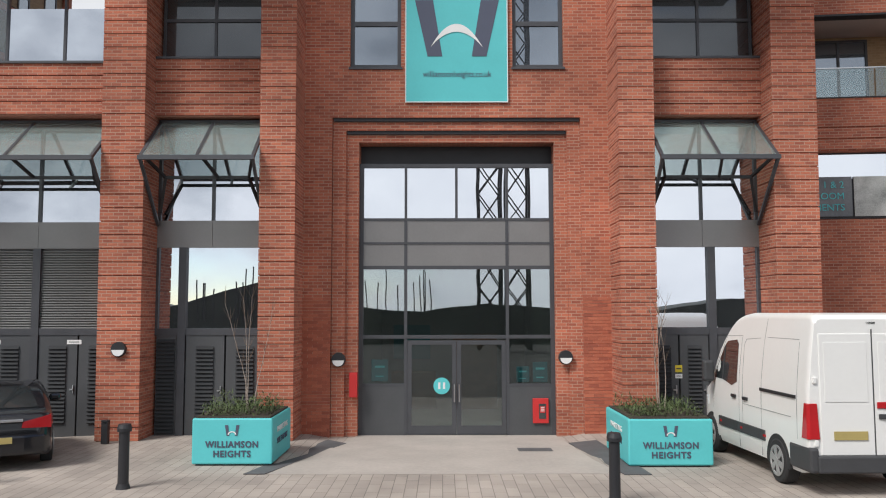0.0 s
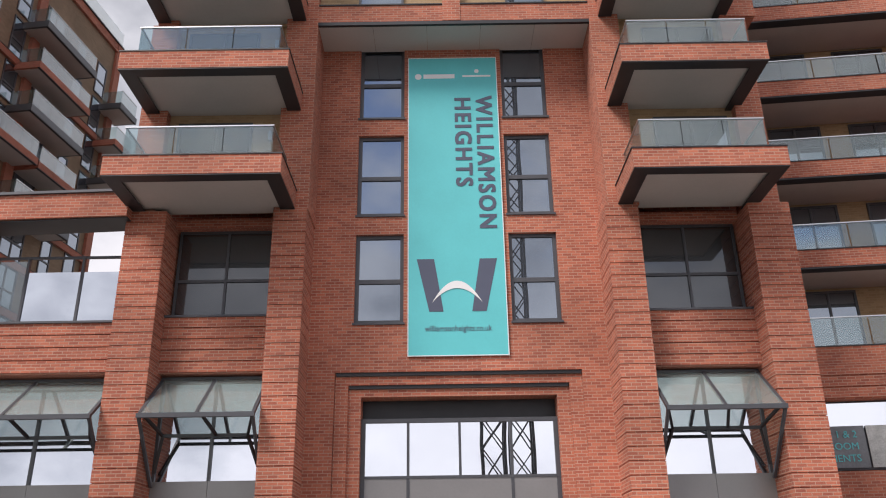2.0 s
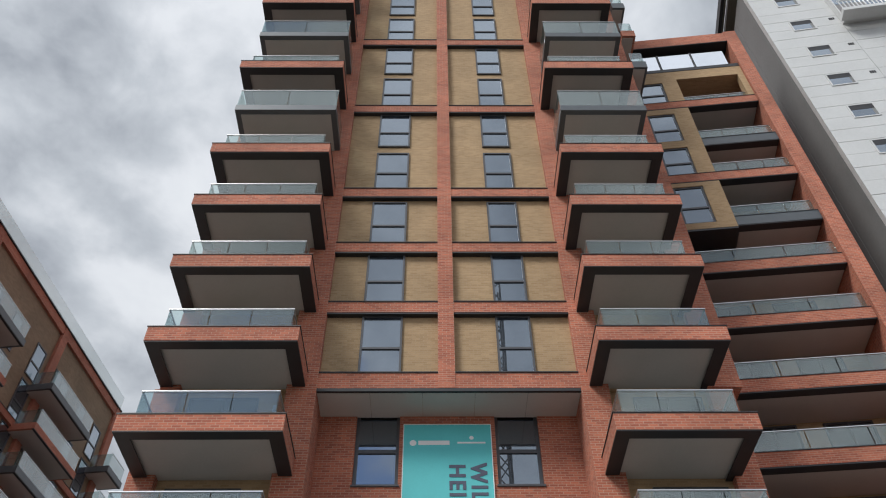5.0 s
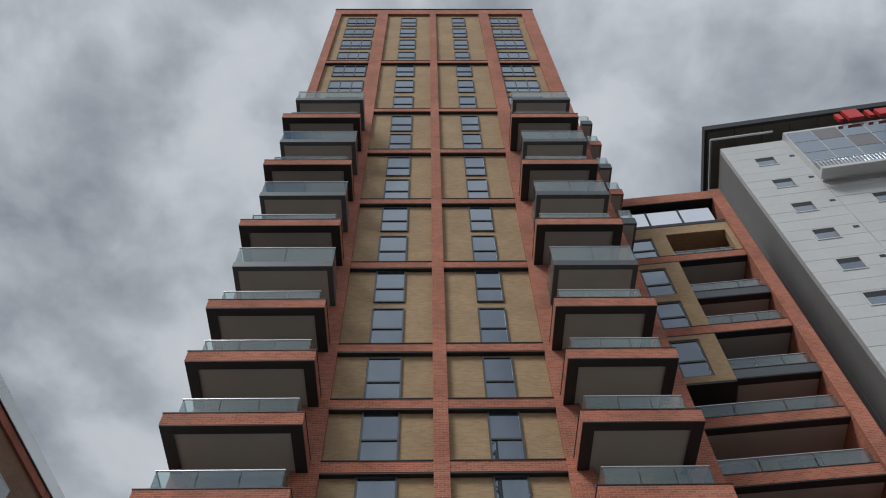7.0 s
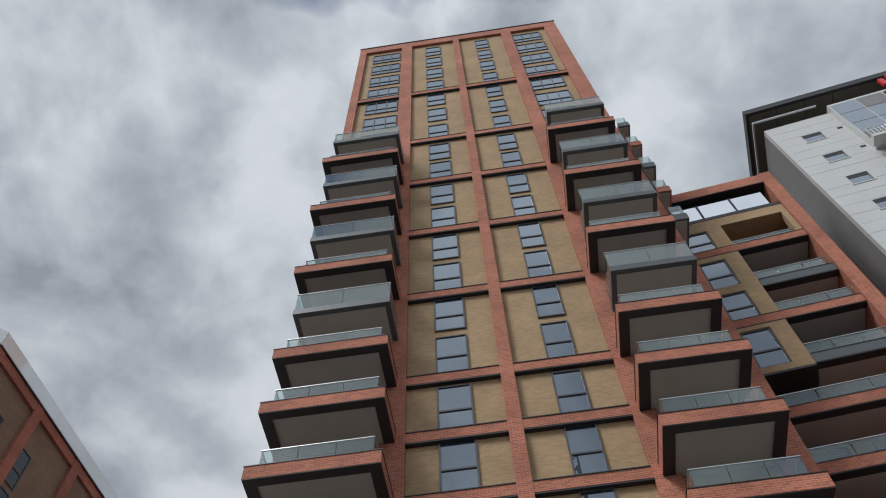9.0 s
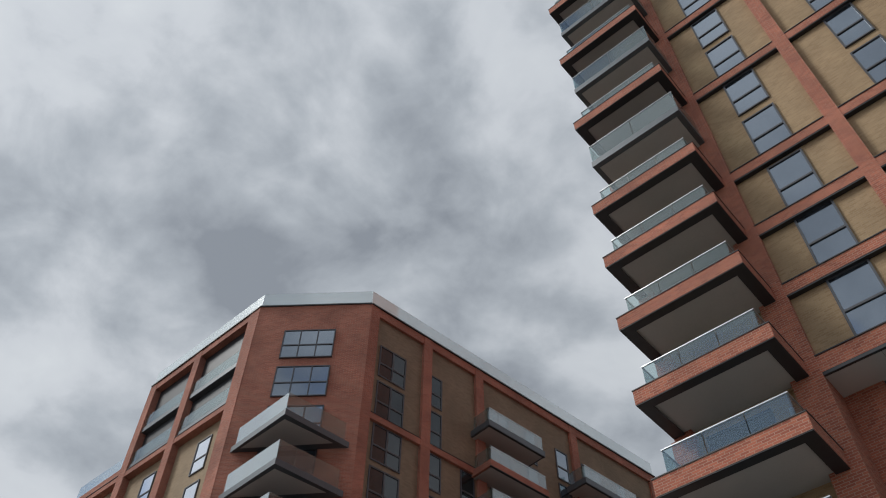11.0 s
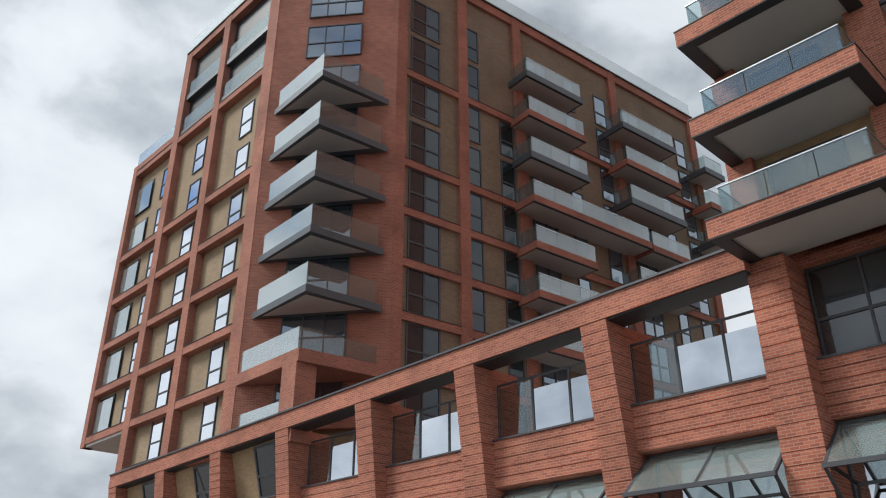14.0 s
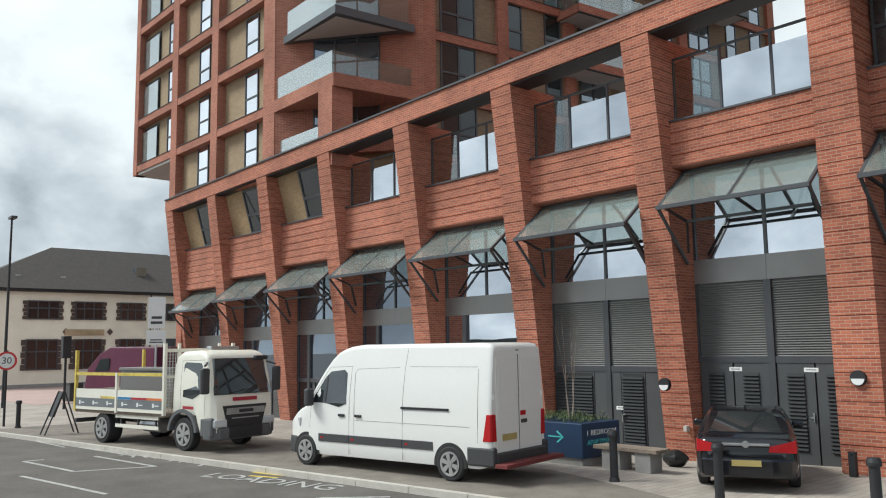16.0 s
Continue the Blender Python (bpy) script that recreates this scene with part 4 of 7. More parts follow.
FCOL = ((-46.95, -42.15), (-41.4, -37.3), (-36.6, -32.0))
for c, (x0, x1) in enumerate(FCOL):
    levels = [z for z in BZ if not (c == 0 and z < 13)]
    for z in levels:
        bp_("band", Build().box(x0, x1, BY + 0.02, BY + 0.6, z - (0.3 if z > 11.2 else 0.7), z + 0.1), BLOCKRED)
        bp_("sill", Build().box(x0, x1, BY - 0.01, BY + 0.3, z + 0.1, z + 0.13), DARK)
    top = 31.8 if c == 0 else BTOP
    bp_("band", Build().box(x0, x1, BY + 0.02, BY + 0.6, top - 0.55, top), BLOCKRED)
    for k, z in enumerate(levels):
        nxt = levels[k + 1] if k + 1 < len(levels) else top
        n = 2 if nxt - z > 4 else 1
        for j in range(n):
            zz = z + 0.2 + j * 2.85
            if c == 0:
                if z > 31:
                    continue
                # black sheet painted as the loggia's shade, close behind its glass
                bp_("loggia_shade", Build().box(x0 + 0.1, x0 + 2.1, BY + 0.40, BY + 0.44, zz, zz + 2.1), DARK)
                bp_("loggia_glass", Build().box(x0 + 0.1, x0 + 2.1, BY + 0.3, BY + 0.315, zz, zz + 1.9), PALEGLASS)
                window(block, x1 - 0.95, BY + 0.38, zz, 1.0, 2.1, 1, 0.45, glass=SKYGLASS)
            elif z > 31:
                # the same painted shade across a whole top loggia
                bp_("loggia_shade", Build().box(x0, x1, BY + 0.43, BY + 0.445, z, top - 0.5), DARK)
                for q in (0.15, 2.9):
                    bp_("loggia_floor", Build().box(x0, x1, BY + 0.1, BY + 0.43, z + q + 0.05, z + q + 0.4), SLATE_METAL)
                    bp_("loggia_glass", Build().box(x0, x1, BY + 0.12, BY + 0.135, z + q + 0.4, z + q + 1.35), BALGLASS)
                break
            else:
                window(block, x0 + (x1 - x0) * 0.60, BY + 0.38, zz, 1.25, 2.15, 1, 0.42, glass=SKYGLASS)
# the cut corner
C0, C1 = Vector((-31.0, BY + 0.02, 0)), Vector((-25.75, 21.95, 0))
cang = math.degrees(math.atan2(C1.y - C0.y, C1.x - C0.x))
clen = (C1 - C0).length
cm = pose(C0.x, C0.y, 0, 0, 0, cang)
bp_("corner_wall", Build().box(0, clen, 0, 0.4, 11.2, BTOP).moved(cm), BLOCKRED)
cd = cm.to_3x3() @ Vector((1, 0, 0))
cn = cm.to_3x3() @ Vector((0, -1, 0))
for k in range(9):
    p = C0 + cd * clen * 0.49 + cn * 0.1
    window(block, p.x, p.y, 33.9 - 2.8 * k, 3.0, 2.15, 3, 0.45, turn=cang, glass=GLASS)
for k in range(5):
    z = 16.3 + 2.82 * k
    tri = [(-30.7, BY + 0.25), (-26.3, BY + 0.05), (-25.9, 21.6)]
    sl = bp_("balcony", Build().hexa(tri, z, z + 0.34), SLATE_METAL, "slate grey triangular balcony")
    part("soffit", Build().hexa([(-30.0, BY + 0.36), (-26.6, BY + 0.3), (-26.2, 20.8)], z - 0.02, z - 0.003), SOFFIT, sl)
    part("glass_panel", Build().hexa([(-30.4, BY + 0.28), (-26.35, BY + 0.1), (-26.35, BY + 0.115), (-30.4, BY + 0.295)], z + 0.34, z + 1.4), PALEGLASS, sl, "pale reflecting glass guard")
    part("glass_panel", Build().hexa([(-26.34, BY + 0.12), (-26.325, BY + 0.12), (-25.955, 21.3), (-25.97, 21.3)], z + 0.34, z + 1.4), BALGLASS, sl)
# framed terrace at the foot of the corner
bp_("corner_post", Build().box(-27.3, -26.3, BY - 0.1, BY + 0.9, 10.0, 13.7), BLOCKRED)
bp_("terrace_edge", Build().hexa([(-31.0, BY), (-26.2, BY - 0.1), (-25.6, 21.8), (-26.2, 22.1), (-31.0, BY + 0.6)], 13.2, 13.75), BLOCKRED)
bp_("terrace_glass", Build().hexa([(-31.4, BY + 0.1), (-26.45, BY + 0.0), (-26.45, BY + 0.015), (-31.4, BY + 0.115)], 13.75, 14.75), PALEGLASS)
bp_("terrace_glass", Build().hexa([(-26.45, BY + 0.02), (-26.435, BY + 0.02), (-26.15, 22.0), (-26.165, 22.0)], 13.75, 14.75), BALGLASS)
bp_("terrace_glass", Build().box(-31.4, -27.4, BY + 0.2, BY + 0.215, 10.9, 11.9), PALEGLASS)
# the long courtyard face
S0, S1 = Vector((-25.75, 21.95, 0)), Vector((-22.5, 48, 0))
sang = math.degrees(math.atan2(S1.y - S0.y, S1.x - S0.x))
sm = pose(S0.x, S0.y, 0, 0, 0, sang)
sd, sn_ = sm.to_3x3() @ Vector((1, 0, 0)), sm.to_3x3() @ Vector((0, -1, 0))
SP = (0.0, 4.15, 8.42, 17.1, 25.6)
for p in SP:
    bp_("pier", Build().box(p, p + 0.65, 0, 0.5, 8, BTOP).moved(sm), BLOCKRED)
SB = (11.0, 13.75, 16.5, 19.2, 21.95, 24.7, 30.3)
# windows of each bay: place along it, width, lights, and whether the tall top storeys have one
SWIN = (((1.98, 1.95, 2, True),), ((5.28, 0.95, 1, True), (7.7, 1.05, 1, False)),
        ((10.4, 1.9, 2, True), (13.2, 1.0, 1, True), (16.1, 1.15, 1, True)), ((19.0, 1.9, 2, True), (22.0, 1.0, 1, True), (24.4, 1.15, 1, True)))
for i in range(len(SP) - 1):
    a, b = SP[i] + 0.65, SP[i + 1]
    # this infill carries the court's shade in its brick colour
    bp_("infill", Build().box(a, b, 0.2, 0.5, 8, BTOP - 0.6).moved(sm), SHADEBUFF)
    for z in SB:
        bp_("band", Build().box(a, b, 0.03, 0.5, z - 0.3, z + 0.1).moved(sm), BLOCKRED)
        bp_("sill", Build().box(a, b, 0.0, 0.2, z + 0.1, z + 0.13).moved(sm), DARK)
    bp_("band", Build().box(a, b, 0.03, 0.5, BTOP - 0.6, BTOP).moved(sm), BLOCKRED)
    lv = list(SB) + [BTOP]
    for k in range(len(SB)):
        for j in range(1 if lv[k + 1] - lv[k] < 4 else 2):
            for at_s, w, lights, high in SWIN[i]:
                if lv[k] > 30 and not high:
                    continue
                h = 2.3 if j or lv[k + 1] - lv[k] < 4 else 2.45
                p = S0 + sd * at_s + sn_ * -0.14
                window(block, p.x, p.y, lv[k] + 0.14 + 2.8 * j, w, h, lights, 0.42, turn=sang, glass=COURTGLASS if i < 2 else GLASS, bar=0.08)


def side_ledge(s0, s1, z, red):
    b = bp_("balcony", Build().box(s0, s1, -1.4, 0.2, z - 0.4, z).moved(sm), BLOCKRED if red else SLATE_METAL, "brick-faced balcony" if red else "slate grey metal balcony")
    part("soffit", Build().box(s0 + 0.15, s1 - 0.15, -1.25, 0.2, z - 0.43, z - 0.403).moved(sm), SOFFIT, b)
    part("edge_trim", Build().box(s0 + 0.01, s1 - 0.01, -1.39, -1.25, z - 0.44, z - 0.402).moved(sm), DARK, b)
    n = max(2, round((s1 - s0) / 1.6))
    w = (s1 - s0 - 0.2) / n
    for i in range(n):
        part("glass_panel", Build().box(s0 + 0.1 + w * i + 0.01, s0 + 0.1 + w * (i + 1) - 0.01, -1.33, -1.315, z, z + 0.95).moved(sm), GUARDGLASS, b)
    part("glass_panel", Build().box(s0 + 0.1, s0 + 0.115, -1.31, 0, z, z + 0.95).moved(sm), BALGLASS, b)
    part("handrail", Build().box(s0 + 0.1, s1 - 0.1, -1.345, -1.3, z + 0.95, z + 0.98).moved(sm), STEEL, b)


for k in range(7):
    z = 33.0 - 2.78 * k
    side_ledge(8.05, 17.7 if k == 3 else 12.7, z, k not in (0, 2))
    if k < 5:
        side_ledge(16.3 if k != 3 else 17.8, 21.55, z - 0.1, k in (1, 3))
    if k < 3:
        side_ledge(24.7, 26.9, z - 0.3, k == 1)
# roof edge and its glass guard
roof = [(-42.1, BY), (-31.0, BY), (-25.75, 21.95), (-22.5, 48)]
for (xa, ya), (xb, yb) in zip(roof, roof[1:]):
    a, b = Vector((xa, ya, 0)), Vector((xb, yb, 0))
    ang = math.degrees(math.atan2(yb - ya, xb - xa))
    m = pose(xa, ya, 0, 0, 0, ang)
    bp_("coping", Build().box(0.01, (b - a).length - 0.01, -0.06, 0.5, BTOP + 0.002, BTOP + 0.09).moved(m), DARK)
    bp_("roof_guard", Build().box(0.05, (b - a).length - 0.05, 0.1, 0.115, BTOP + 0.09, BTOP + 1.25).moved(m), ROOFGLASS)
bp_("roof_guard", Build().box(-47.3, -42.3, BY + 0.1, BY + 0.115, 31.8, 32.8), ROOFGLASS)


# ---- the balcony wing beyond the tower ----
rw = thing("balcony_wing", "red brick apartment wing with long glass-fronted balconies", "apartment building", at=(12, 21, 0))
rp = own(rw)
R0, R1 = Vector((8.6, 21.12, 0)), Vector((15.25, 20.4, 0))
rang = math.degrees(math.atan2(R1.y - R0.y, R1.x - R0.x))
rl = (R1 - R0).length
rm = pose(R0.x, R0.y, 0, 0, 0, rang)
rp("end_pier", Build().box(rl, rl + 0.62, -0.12, 12, -0.3, 42.2).moved(rm), RED)
rp("back_wall", Build().box(0, rl, 1.9, 2.2, -0.3, 41.8).moved(rm), BUFF)
rp("top_beam", Build().box(-1, rl, -0.1, 0.4, 41.3, 42.1).moved(rm), RED)
rp("beam_underside", Build().box(-1, rl, -0.09, 2.5, 41.25, 41.298).moved(rm), DARK)
rp("base_wall", Build().box(-1, rl, 0, 1.0, -0.3, 5.2).moved(rm), RED)
rp("spandrel", Build().box(-1, rl, -0.02, 1.0, 7.0, 7.9).moved(rm), RED)
for i in range(3):
    rp("spandrel_band", Build().box(-1, rl, -0.06, 0.0, 7.03 + 0.3 * i, 7.29 + 0.3 * i).moved(rm), RED)
RZ = [8.4 + 2.77 * k for k in range(7)] + [27.55, 30.5, 33.0, 36.15]
for k, z in enumerate(RZ):
    grey, upper = k in (7, 9), k >= 7
    s0 = 3.4 if upper else -1
    fl = rp("balcony", Build().box(s0 if grey else -1, rl - 0.02, 0, 1.9, z - 0.5, z).moved(rm), SLATE_METAL if grey else RED, "slate grey metal balcony" if grey else "brick-faced balcony")
    part("soffit", Build().box(s0 + 0.1, rl - 0.05, 0.36, 1.88, z - 0.54, z - 0.503).moved(rm), SOFFIT, fl)
    part("edge_trim", Build().box(s0 if grey else -1, rl - 0.03, 0.01, 0.36, z - 0.55, z - 0.502).moved(rm), DARK, fl)
    part("coping", Build().box(s0 if grey else -1, rl - 0.03, -0.02, 0.1, z + 0.002, z + 0.03).moved(rm), DARK, fl)
    n = 3 if upper else 4
    w = (rl - s0) / n
    high = 0.6 if k == 10 else 0.85
    for i in range(n):
        part("glass_panel", Build().box(s0 + w * i + 0.02, s0 + w * (i + 1) - 0.02, 0.22, 0.235, z, z + high).moved(rm), BALGLASS, fl)
    part("handrail", Build().box(s0, rl - 0.05, 0.2, 0.25, z + high, z + high + 0.03).moved(rm), STEEL, fl)
    for f_, w in ((0.38, 1.6), (0.75, 1.6)):
        p = rm @ Vector((max(s0, 0) + (rl - max(s0, 0)) * f_, 1.84, 0))
        window(rw, p.x, p.y, z + 0.05, w, 2.1, 2, 0, turn=rang, name="balcony_door")
# buff brick bay with single windows beside the upper balconies
for za, zb in ((27.0, 29.98), (30.5, 35.63), (36.16, 38.9)):
    rp("buff_bay", Build().box(0.2, 1.4, 0.02, 1.9, za, zb).moved(rm), BUFF)
    rp("buff_bay", Build().box(2.66, 3.4, 0.02, 1.9, za, zb).moved(rm), BUFF)
for za, zb in ((27.0, 27.35), (29.7, 29.98), (30.5, 30.55), (32.5, 33.0), (35.2, 35.63), (37.95, 38.9)):
    rp("buff_bay", Build().box(1.4, 2.66, 0.02, 1.9, za, zb).moved(rm), BUFF)
for z, h in ((27.35, 2.35), (30.55, 1.95), (33.0, 2.2), (36.17, 1.78)):
    p = rm @ Vector((2.03, 0.06, 0))
    window(rw, p.x, p.y, z, 1.24, h, 1, 0.42, turn=rang, bar=0.08)
rp("bay_underside", Build().box(0.2, 3.4, 0.03, 1.9, 26.9, 26.998).moved(rm), DARK)
rp("loggia_head", Build().box(3.4, rl - 0.01, 0.02, 1.9, 38.15, 38.9).moved(rm), BUFF)
rp("loggia_jamb", Build().box(rl - 0.3, rl - 0.01, 0.02, 0.4, 36.15, 38.15).moved(rm), BUFF)
# black sheet before the buff back wall, as the loggia's shade
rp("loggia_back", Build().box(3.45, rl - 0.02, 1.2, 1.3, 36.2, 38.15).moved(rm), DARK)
rp("roof_slab", Build().box(-1, rl - 0.01, 0.0, 8, 38.9, 39.15).moved(rm), DARK)
for i in range(3):
    rs = rp("roof_screen", Build().box(1.2 + 1.7 * i, 1.28 + 1.7 * i, 0.08, 0.2, 39.15, 40.7).moved(rm), DARK)
    part("glass_panel", Build().box(1.3 + 1.7 * i, 2.88 + 1.7 * i, 0.12, 0.135, 39.2, 40.65).moved(rm), SKYGLASS, rs)
sg = rp("shop_window", Build().box(-0.5, rl, 0.3, 0.4, 5.25, 7.0).moved(rm), FRAME)
part("pane", Build().box(-0.4, rl - 0.1, 0.27, 0.285, 6.3, 6.95).moved(rm), SKYGLASS, sg)
POSTERGREY = plain("grey_poster", (0.16, 0.17, 0.18), 0.5, 0.0, 0.3, 1.5)
part("poster", Build().box(0.0, 2.15, 0.22, 0.235, 5.3, 6.35).moved(rm), POSTERGREY, sg)
part("poster", Build().box(2.2, rl - 0.1, 0.22, 0.235, 5.3, 6.35).moved(rm), plain("pale_interior_poster", (0.42, 0.43, 0.41), 0.5, 0.0, 0.45, 2.2), sg)
bpy.context.view_layer.update()
for txt, z in (("1 & 2", 6.13), ("BEDROOM", 5.83), ("APARTMENTS", 5.53)):
    lettering("lettering", txt, 0.25, TEAL, sg, rm @ pose(1.95, 0.2, z, 90, 0, 0), 0, 0.003, "RIGHT")
rp("louvre_window", Build().box(4.2, 6.0, -0.02, 0.1, 2.4, 3.9).moved(rm), DARK)


# ---- hotel tower ----
hotel = thing("hotel_tower", "pale grey panelled hotel tower with small dark windows", "hotel", at=(26, 24, 0))
hp = own(hotel)
HT = 47.85
hm_ = pose(17.7, 20.4, 0, 0, 0, -8.5)
SIDEGREY = plain("grey_side_panel", (0.20, 0.205, 0.205), 0.55, 0.1, 0.12, 0.5)


def hot(name, b, material, label=""):
    return hp(name, b.moved(hm_), material, label)


hot("inner_wall", Build().box(0.3, 26, 0.3, 25, -0.3, HT), SIDEGREY)
for i in range(12):
    hot("side_panel", Build().box(0, 0.3, 0.3 + 2.0 * i + 0.02, 0.3 + 2.0 * (i + 1) - 0.02, -0.3, HT), SIDEGREY)
hrng = random.Random(12)
for k in range(40):
    z0 = HT - 0.922 * (k + 1)
    x = 0.0
    for w in (3.85, 3.6, 3.7, 3.7, 3.7):
        if x > 3 and z0 > 41.5:
            break
        hot("panel", Build().box(x + 0.01, x + w - 0.01, hrng.uniform(0, 0.012), 0.3, z0 + 0.01, z0 + 0.912), CLADDING)
        x += w
for k in range(14):
    z = 45.4 - 2.766 * k
    for x in (1.92, 6.1, 10.3, 14.5):
        if x > 3 and z > 41.5:
            continue
        fr = Build()
        for q in ((x - 0.6, x + 0.6, -0.03, 0.02, z - 0.52, z - 0.45), (x - 0.6, x + 0.6, -0.03, 0.02, z + 0.45, z + 0.52), (x - 0.6, x - 0.53, -0.03, 0.02, z - 0.45, z + 0.45), (x + 0.53, x + 0.6, -0.03, 0.02, z - 0.45, z + 0.45)):
            fr.box(*q)
        w = hot("window", fr, CLADDING)
        part("pane", Build().box(x - 0.53, x + 0.4, -0.008, 0.0, z - 0.45, z + 0.1).moved(hm_), GLASS, w)
        # flat strips drawn as the recessed window's dark top and side
        part("blind", Build().box(x - 0.53, x + 0.53, -0.016, -0.006, z + 0.1, z + 0.45).moved(hm_), DARK, w, "dark blind box")
        part("reveal", Build().box(x + 0.4, x + 0.53, -0.014, -0.004, z - 0.45, z + 0.1).moved(hm_), SIDEGREY, w)
        for v in range(3):
            hot("vent", Build().box(x + 1.45 + 0.1 * v, x + 1.53 + 0.1 * v, -0.012, 0.01, z + 0.2, z + 0.4), DARK)
gl = hot("glazed_crown", Build().box(3.85, 26, -0.35, 0.3, 42.2, HT + 0.3), CLADDING)
for i in range(9):
    for j in range(4):
        part("pane", Build().box(3.92 + i * 1.5, 5.36 + i * 1.5, -0.37, -0.352, 42.3 + j * 1.42, 43.66 + j * 1.42).moved(hm_), GLASS if (i + j) % 4 else PANEL, gl)
hot("service_gantry", Build().box(3.6, 26, -1.0, -0.36, 41.9, 42.15), CLADDING)
for i in range(24):
    hot("gantry_bar", Build().bar((3.65 + 0.2 * i, -0.98, 42.15), (3.65 + 0.2 * i, -0.98, 42.9), 0.02), STEEL)
hot("gantry_rail", Build().bar((3.6, -0.98, 42.92), (8.6, -0.98, 42.92), 0.03), STEEL)
hot("attic", Build().box(1.0, 26, 1.2, 25, HT, 49.77), SIDEGREY)
hot("parapet_rail", Build().bar((-0.35, -0.3, 48.6), (3.4, -0.3, 48.6), 0.05).bar((-0.35, -0.3, 48.6), (-0.35, 12, 48.6), 0.05), STEEL)
EAVE = plain("olive_grey_soffit", (0.12, 0.112, 0.088), 0.6, 0.0, 0.15, 0.7)
hot("roof_edge", Build().box(-0.4, 27, -0.5, -0.3, 49.7, 50.25).box(-0.4, -0.2, -0.3, 26, 49.7, 50.25), DARK)
for i in range(16):
    hot("roof_panel", Build().box(-0.2 + 1.7 * i + 0.02, -0.2 + 1.7 * (i + 1) - 0.02, -0.3, 26, 49.78, 50.2), EAVE)
for i, (a, b) in enumerate(((7.2, 7.5), (7.8, 8.7), (9.0, 9.3), (9.6, 10.5))):
    hot("sign_shape", Build().box(a, b, -0.7, -0.5, 48.2, 49.0 + (0.4 if i == 1 else 0)), REDPAINT, "plain red rooftop sign shape")


# ---- ground, road and kerb ----
def kerb_y(x):
    """The kerb runs at a slight angle to the building."""
    return min(10.70 + 0.15 * (x + 11.9), 11.88)


def ground_z(x, y):
    """Level ground; the pavement by the wing falls a little along the street."""
    # dips at the entrance to meet the recess, fitted to the camera's view
    dip = min(max((y - 15.6) / 3.2, 0), 1.2) * min(max((x + 3.1) / 0.5, 0), 1) * min(max((3.36 - x) / 0.5, 0), 1)
    return -0.05 * min(max(-7.5 - x, 0), 6) * min(max((y - 15.5) / 2.5, 0), 1) - 0.08 * dip


def laid(b):
    """Drops a flat build onto the ground's slopes."""
    b.v = [(x, y, z + ground_z(x, y)) for x, y, z in b.v]
    return b


b = Build()
gx = [-400, -120, -80, -60] + [-50 + 2 * i for i in range(36)] + [30, 60, 400]
gy = [-400, -60, -20, 0, 4, 8, 12, 14, 15.5, 16.5, 17.5, 18.5, 20, 30, 60, 400]
for x in gx:
    for y in gy:
        b.v.append((x, y, ground_z(x, y) - 0.12))
ny = len(gy)
for i in range(len(gx) - 1):
    for j in range(ny - 1):
        b.f.append((i * ny + j, (i + 1) * ny + j, (i + 1) * ny + j + 1, i * ny + j + 1))
tagged(part("ground", b, ASPHALT, None), "worn grey asphalt road surface", "road", kind="structure")


def paving_material():
    """Concrete block paving in rows with dark joints."""
    m, n, l, p = mat_base("block_paving")
    g = n.new("ShaderNodeNewGeometry")
    t = n.new("ShaderNodeTexBrick")
    for key, val in (("Scale", 1.0), ("Mortar Size", 0.007), ("Mortar Smooth", 0.3), ("Bias", 0.0), ("Brick Width", 0.6), ("Row Height", 0.2)):
        t.inputs[key].default_value = val
    rot = n.new("ShaderNodeVectorRotate")
    rot.inputs["Angle"].default_value = radians(90)
    l.new(g.outputs["Position"], rot.inputs["Vector"])
    l.new(rot.outputs[0], t.inputs["Vector"])
    t.inputs["Color1"].default_value, t.inputs["Color2"].default_value, t.inputs["Mortar"].default_value = (0.42, 0.368, 0.325, 1), (0.345, 0.302, 0.268, 1), (0.20, 0.175, 0.155, 1)
    a = noise_node(n, l, 0.6, 6.0, g.outputs["Position"])
    r = n.new("ShaderNodeMapRange")
    r.inputs[1].default_value, r.inputs[2].default_value, r.inputs[3].default_value, r.inputs[4].default_value = 0.3, 0.7, 0.78, 1.15
    l.new(a.outputs["Fac"], r.inputs[0])
    l.new(mix_color(n, l, 1.0, t.outputs["Color"], r.outputs[0], "MULTIPLY"), p.inputs["Base Color"])
    p.inputs["Roughness"].default_value = 0.85
    bp = n.new("ShaderNodeBump")
    bp.inputs["Strength"].default_value, bp.inputs["Distance"].default_value, bp.invert = 0.4, 0.01, True
    l.new(t.outputs["Fac"], bp.inputs["Height"])
    l.new(bp.outputs["Normal"], p.inputs["Normal"])
    return m


BLOCKS = paving_material()
b = Build()
xs = sorted([-70 + 3 * i for i in range(37)] + [-3.1, -2.6, 2.86, 3.36])
rows_ = (0.3, 0.45, 0.6, 0.75, 0.9, 1.0)
for x in xs:
    k = kerb_y(x) + 0.15
    for f_ in (0.0,) + rows_:
        y = k + (19.5 - k) * f_
        b.v.append((x, y, ground_z(x, y)))
nr = len(rows_) + 1
for i in range(len(xs) - 1):
    for j in range(nr - 1):
        b.f.append((i * nr + j, (i + 1) * nr + j, (i + 1) * nr + j + 1, i * nr + j + 1))
pave = tagged(part("pavement", b, BLOCKS, None), "grey block paving along the building", "pavement", kind="structure")
kerb = tagged(new("kerb"), "pale granite kerb stones", "kerb", kind="structure")
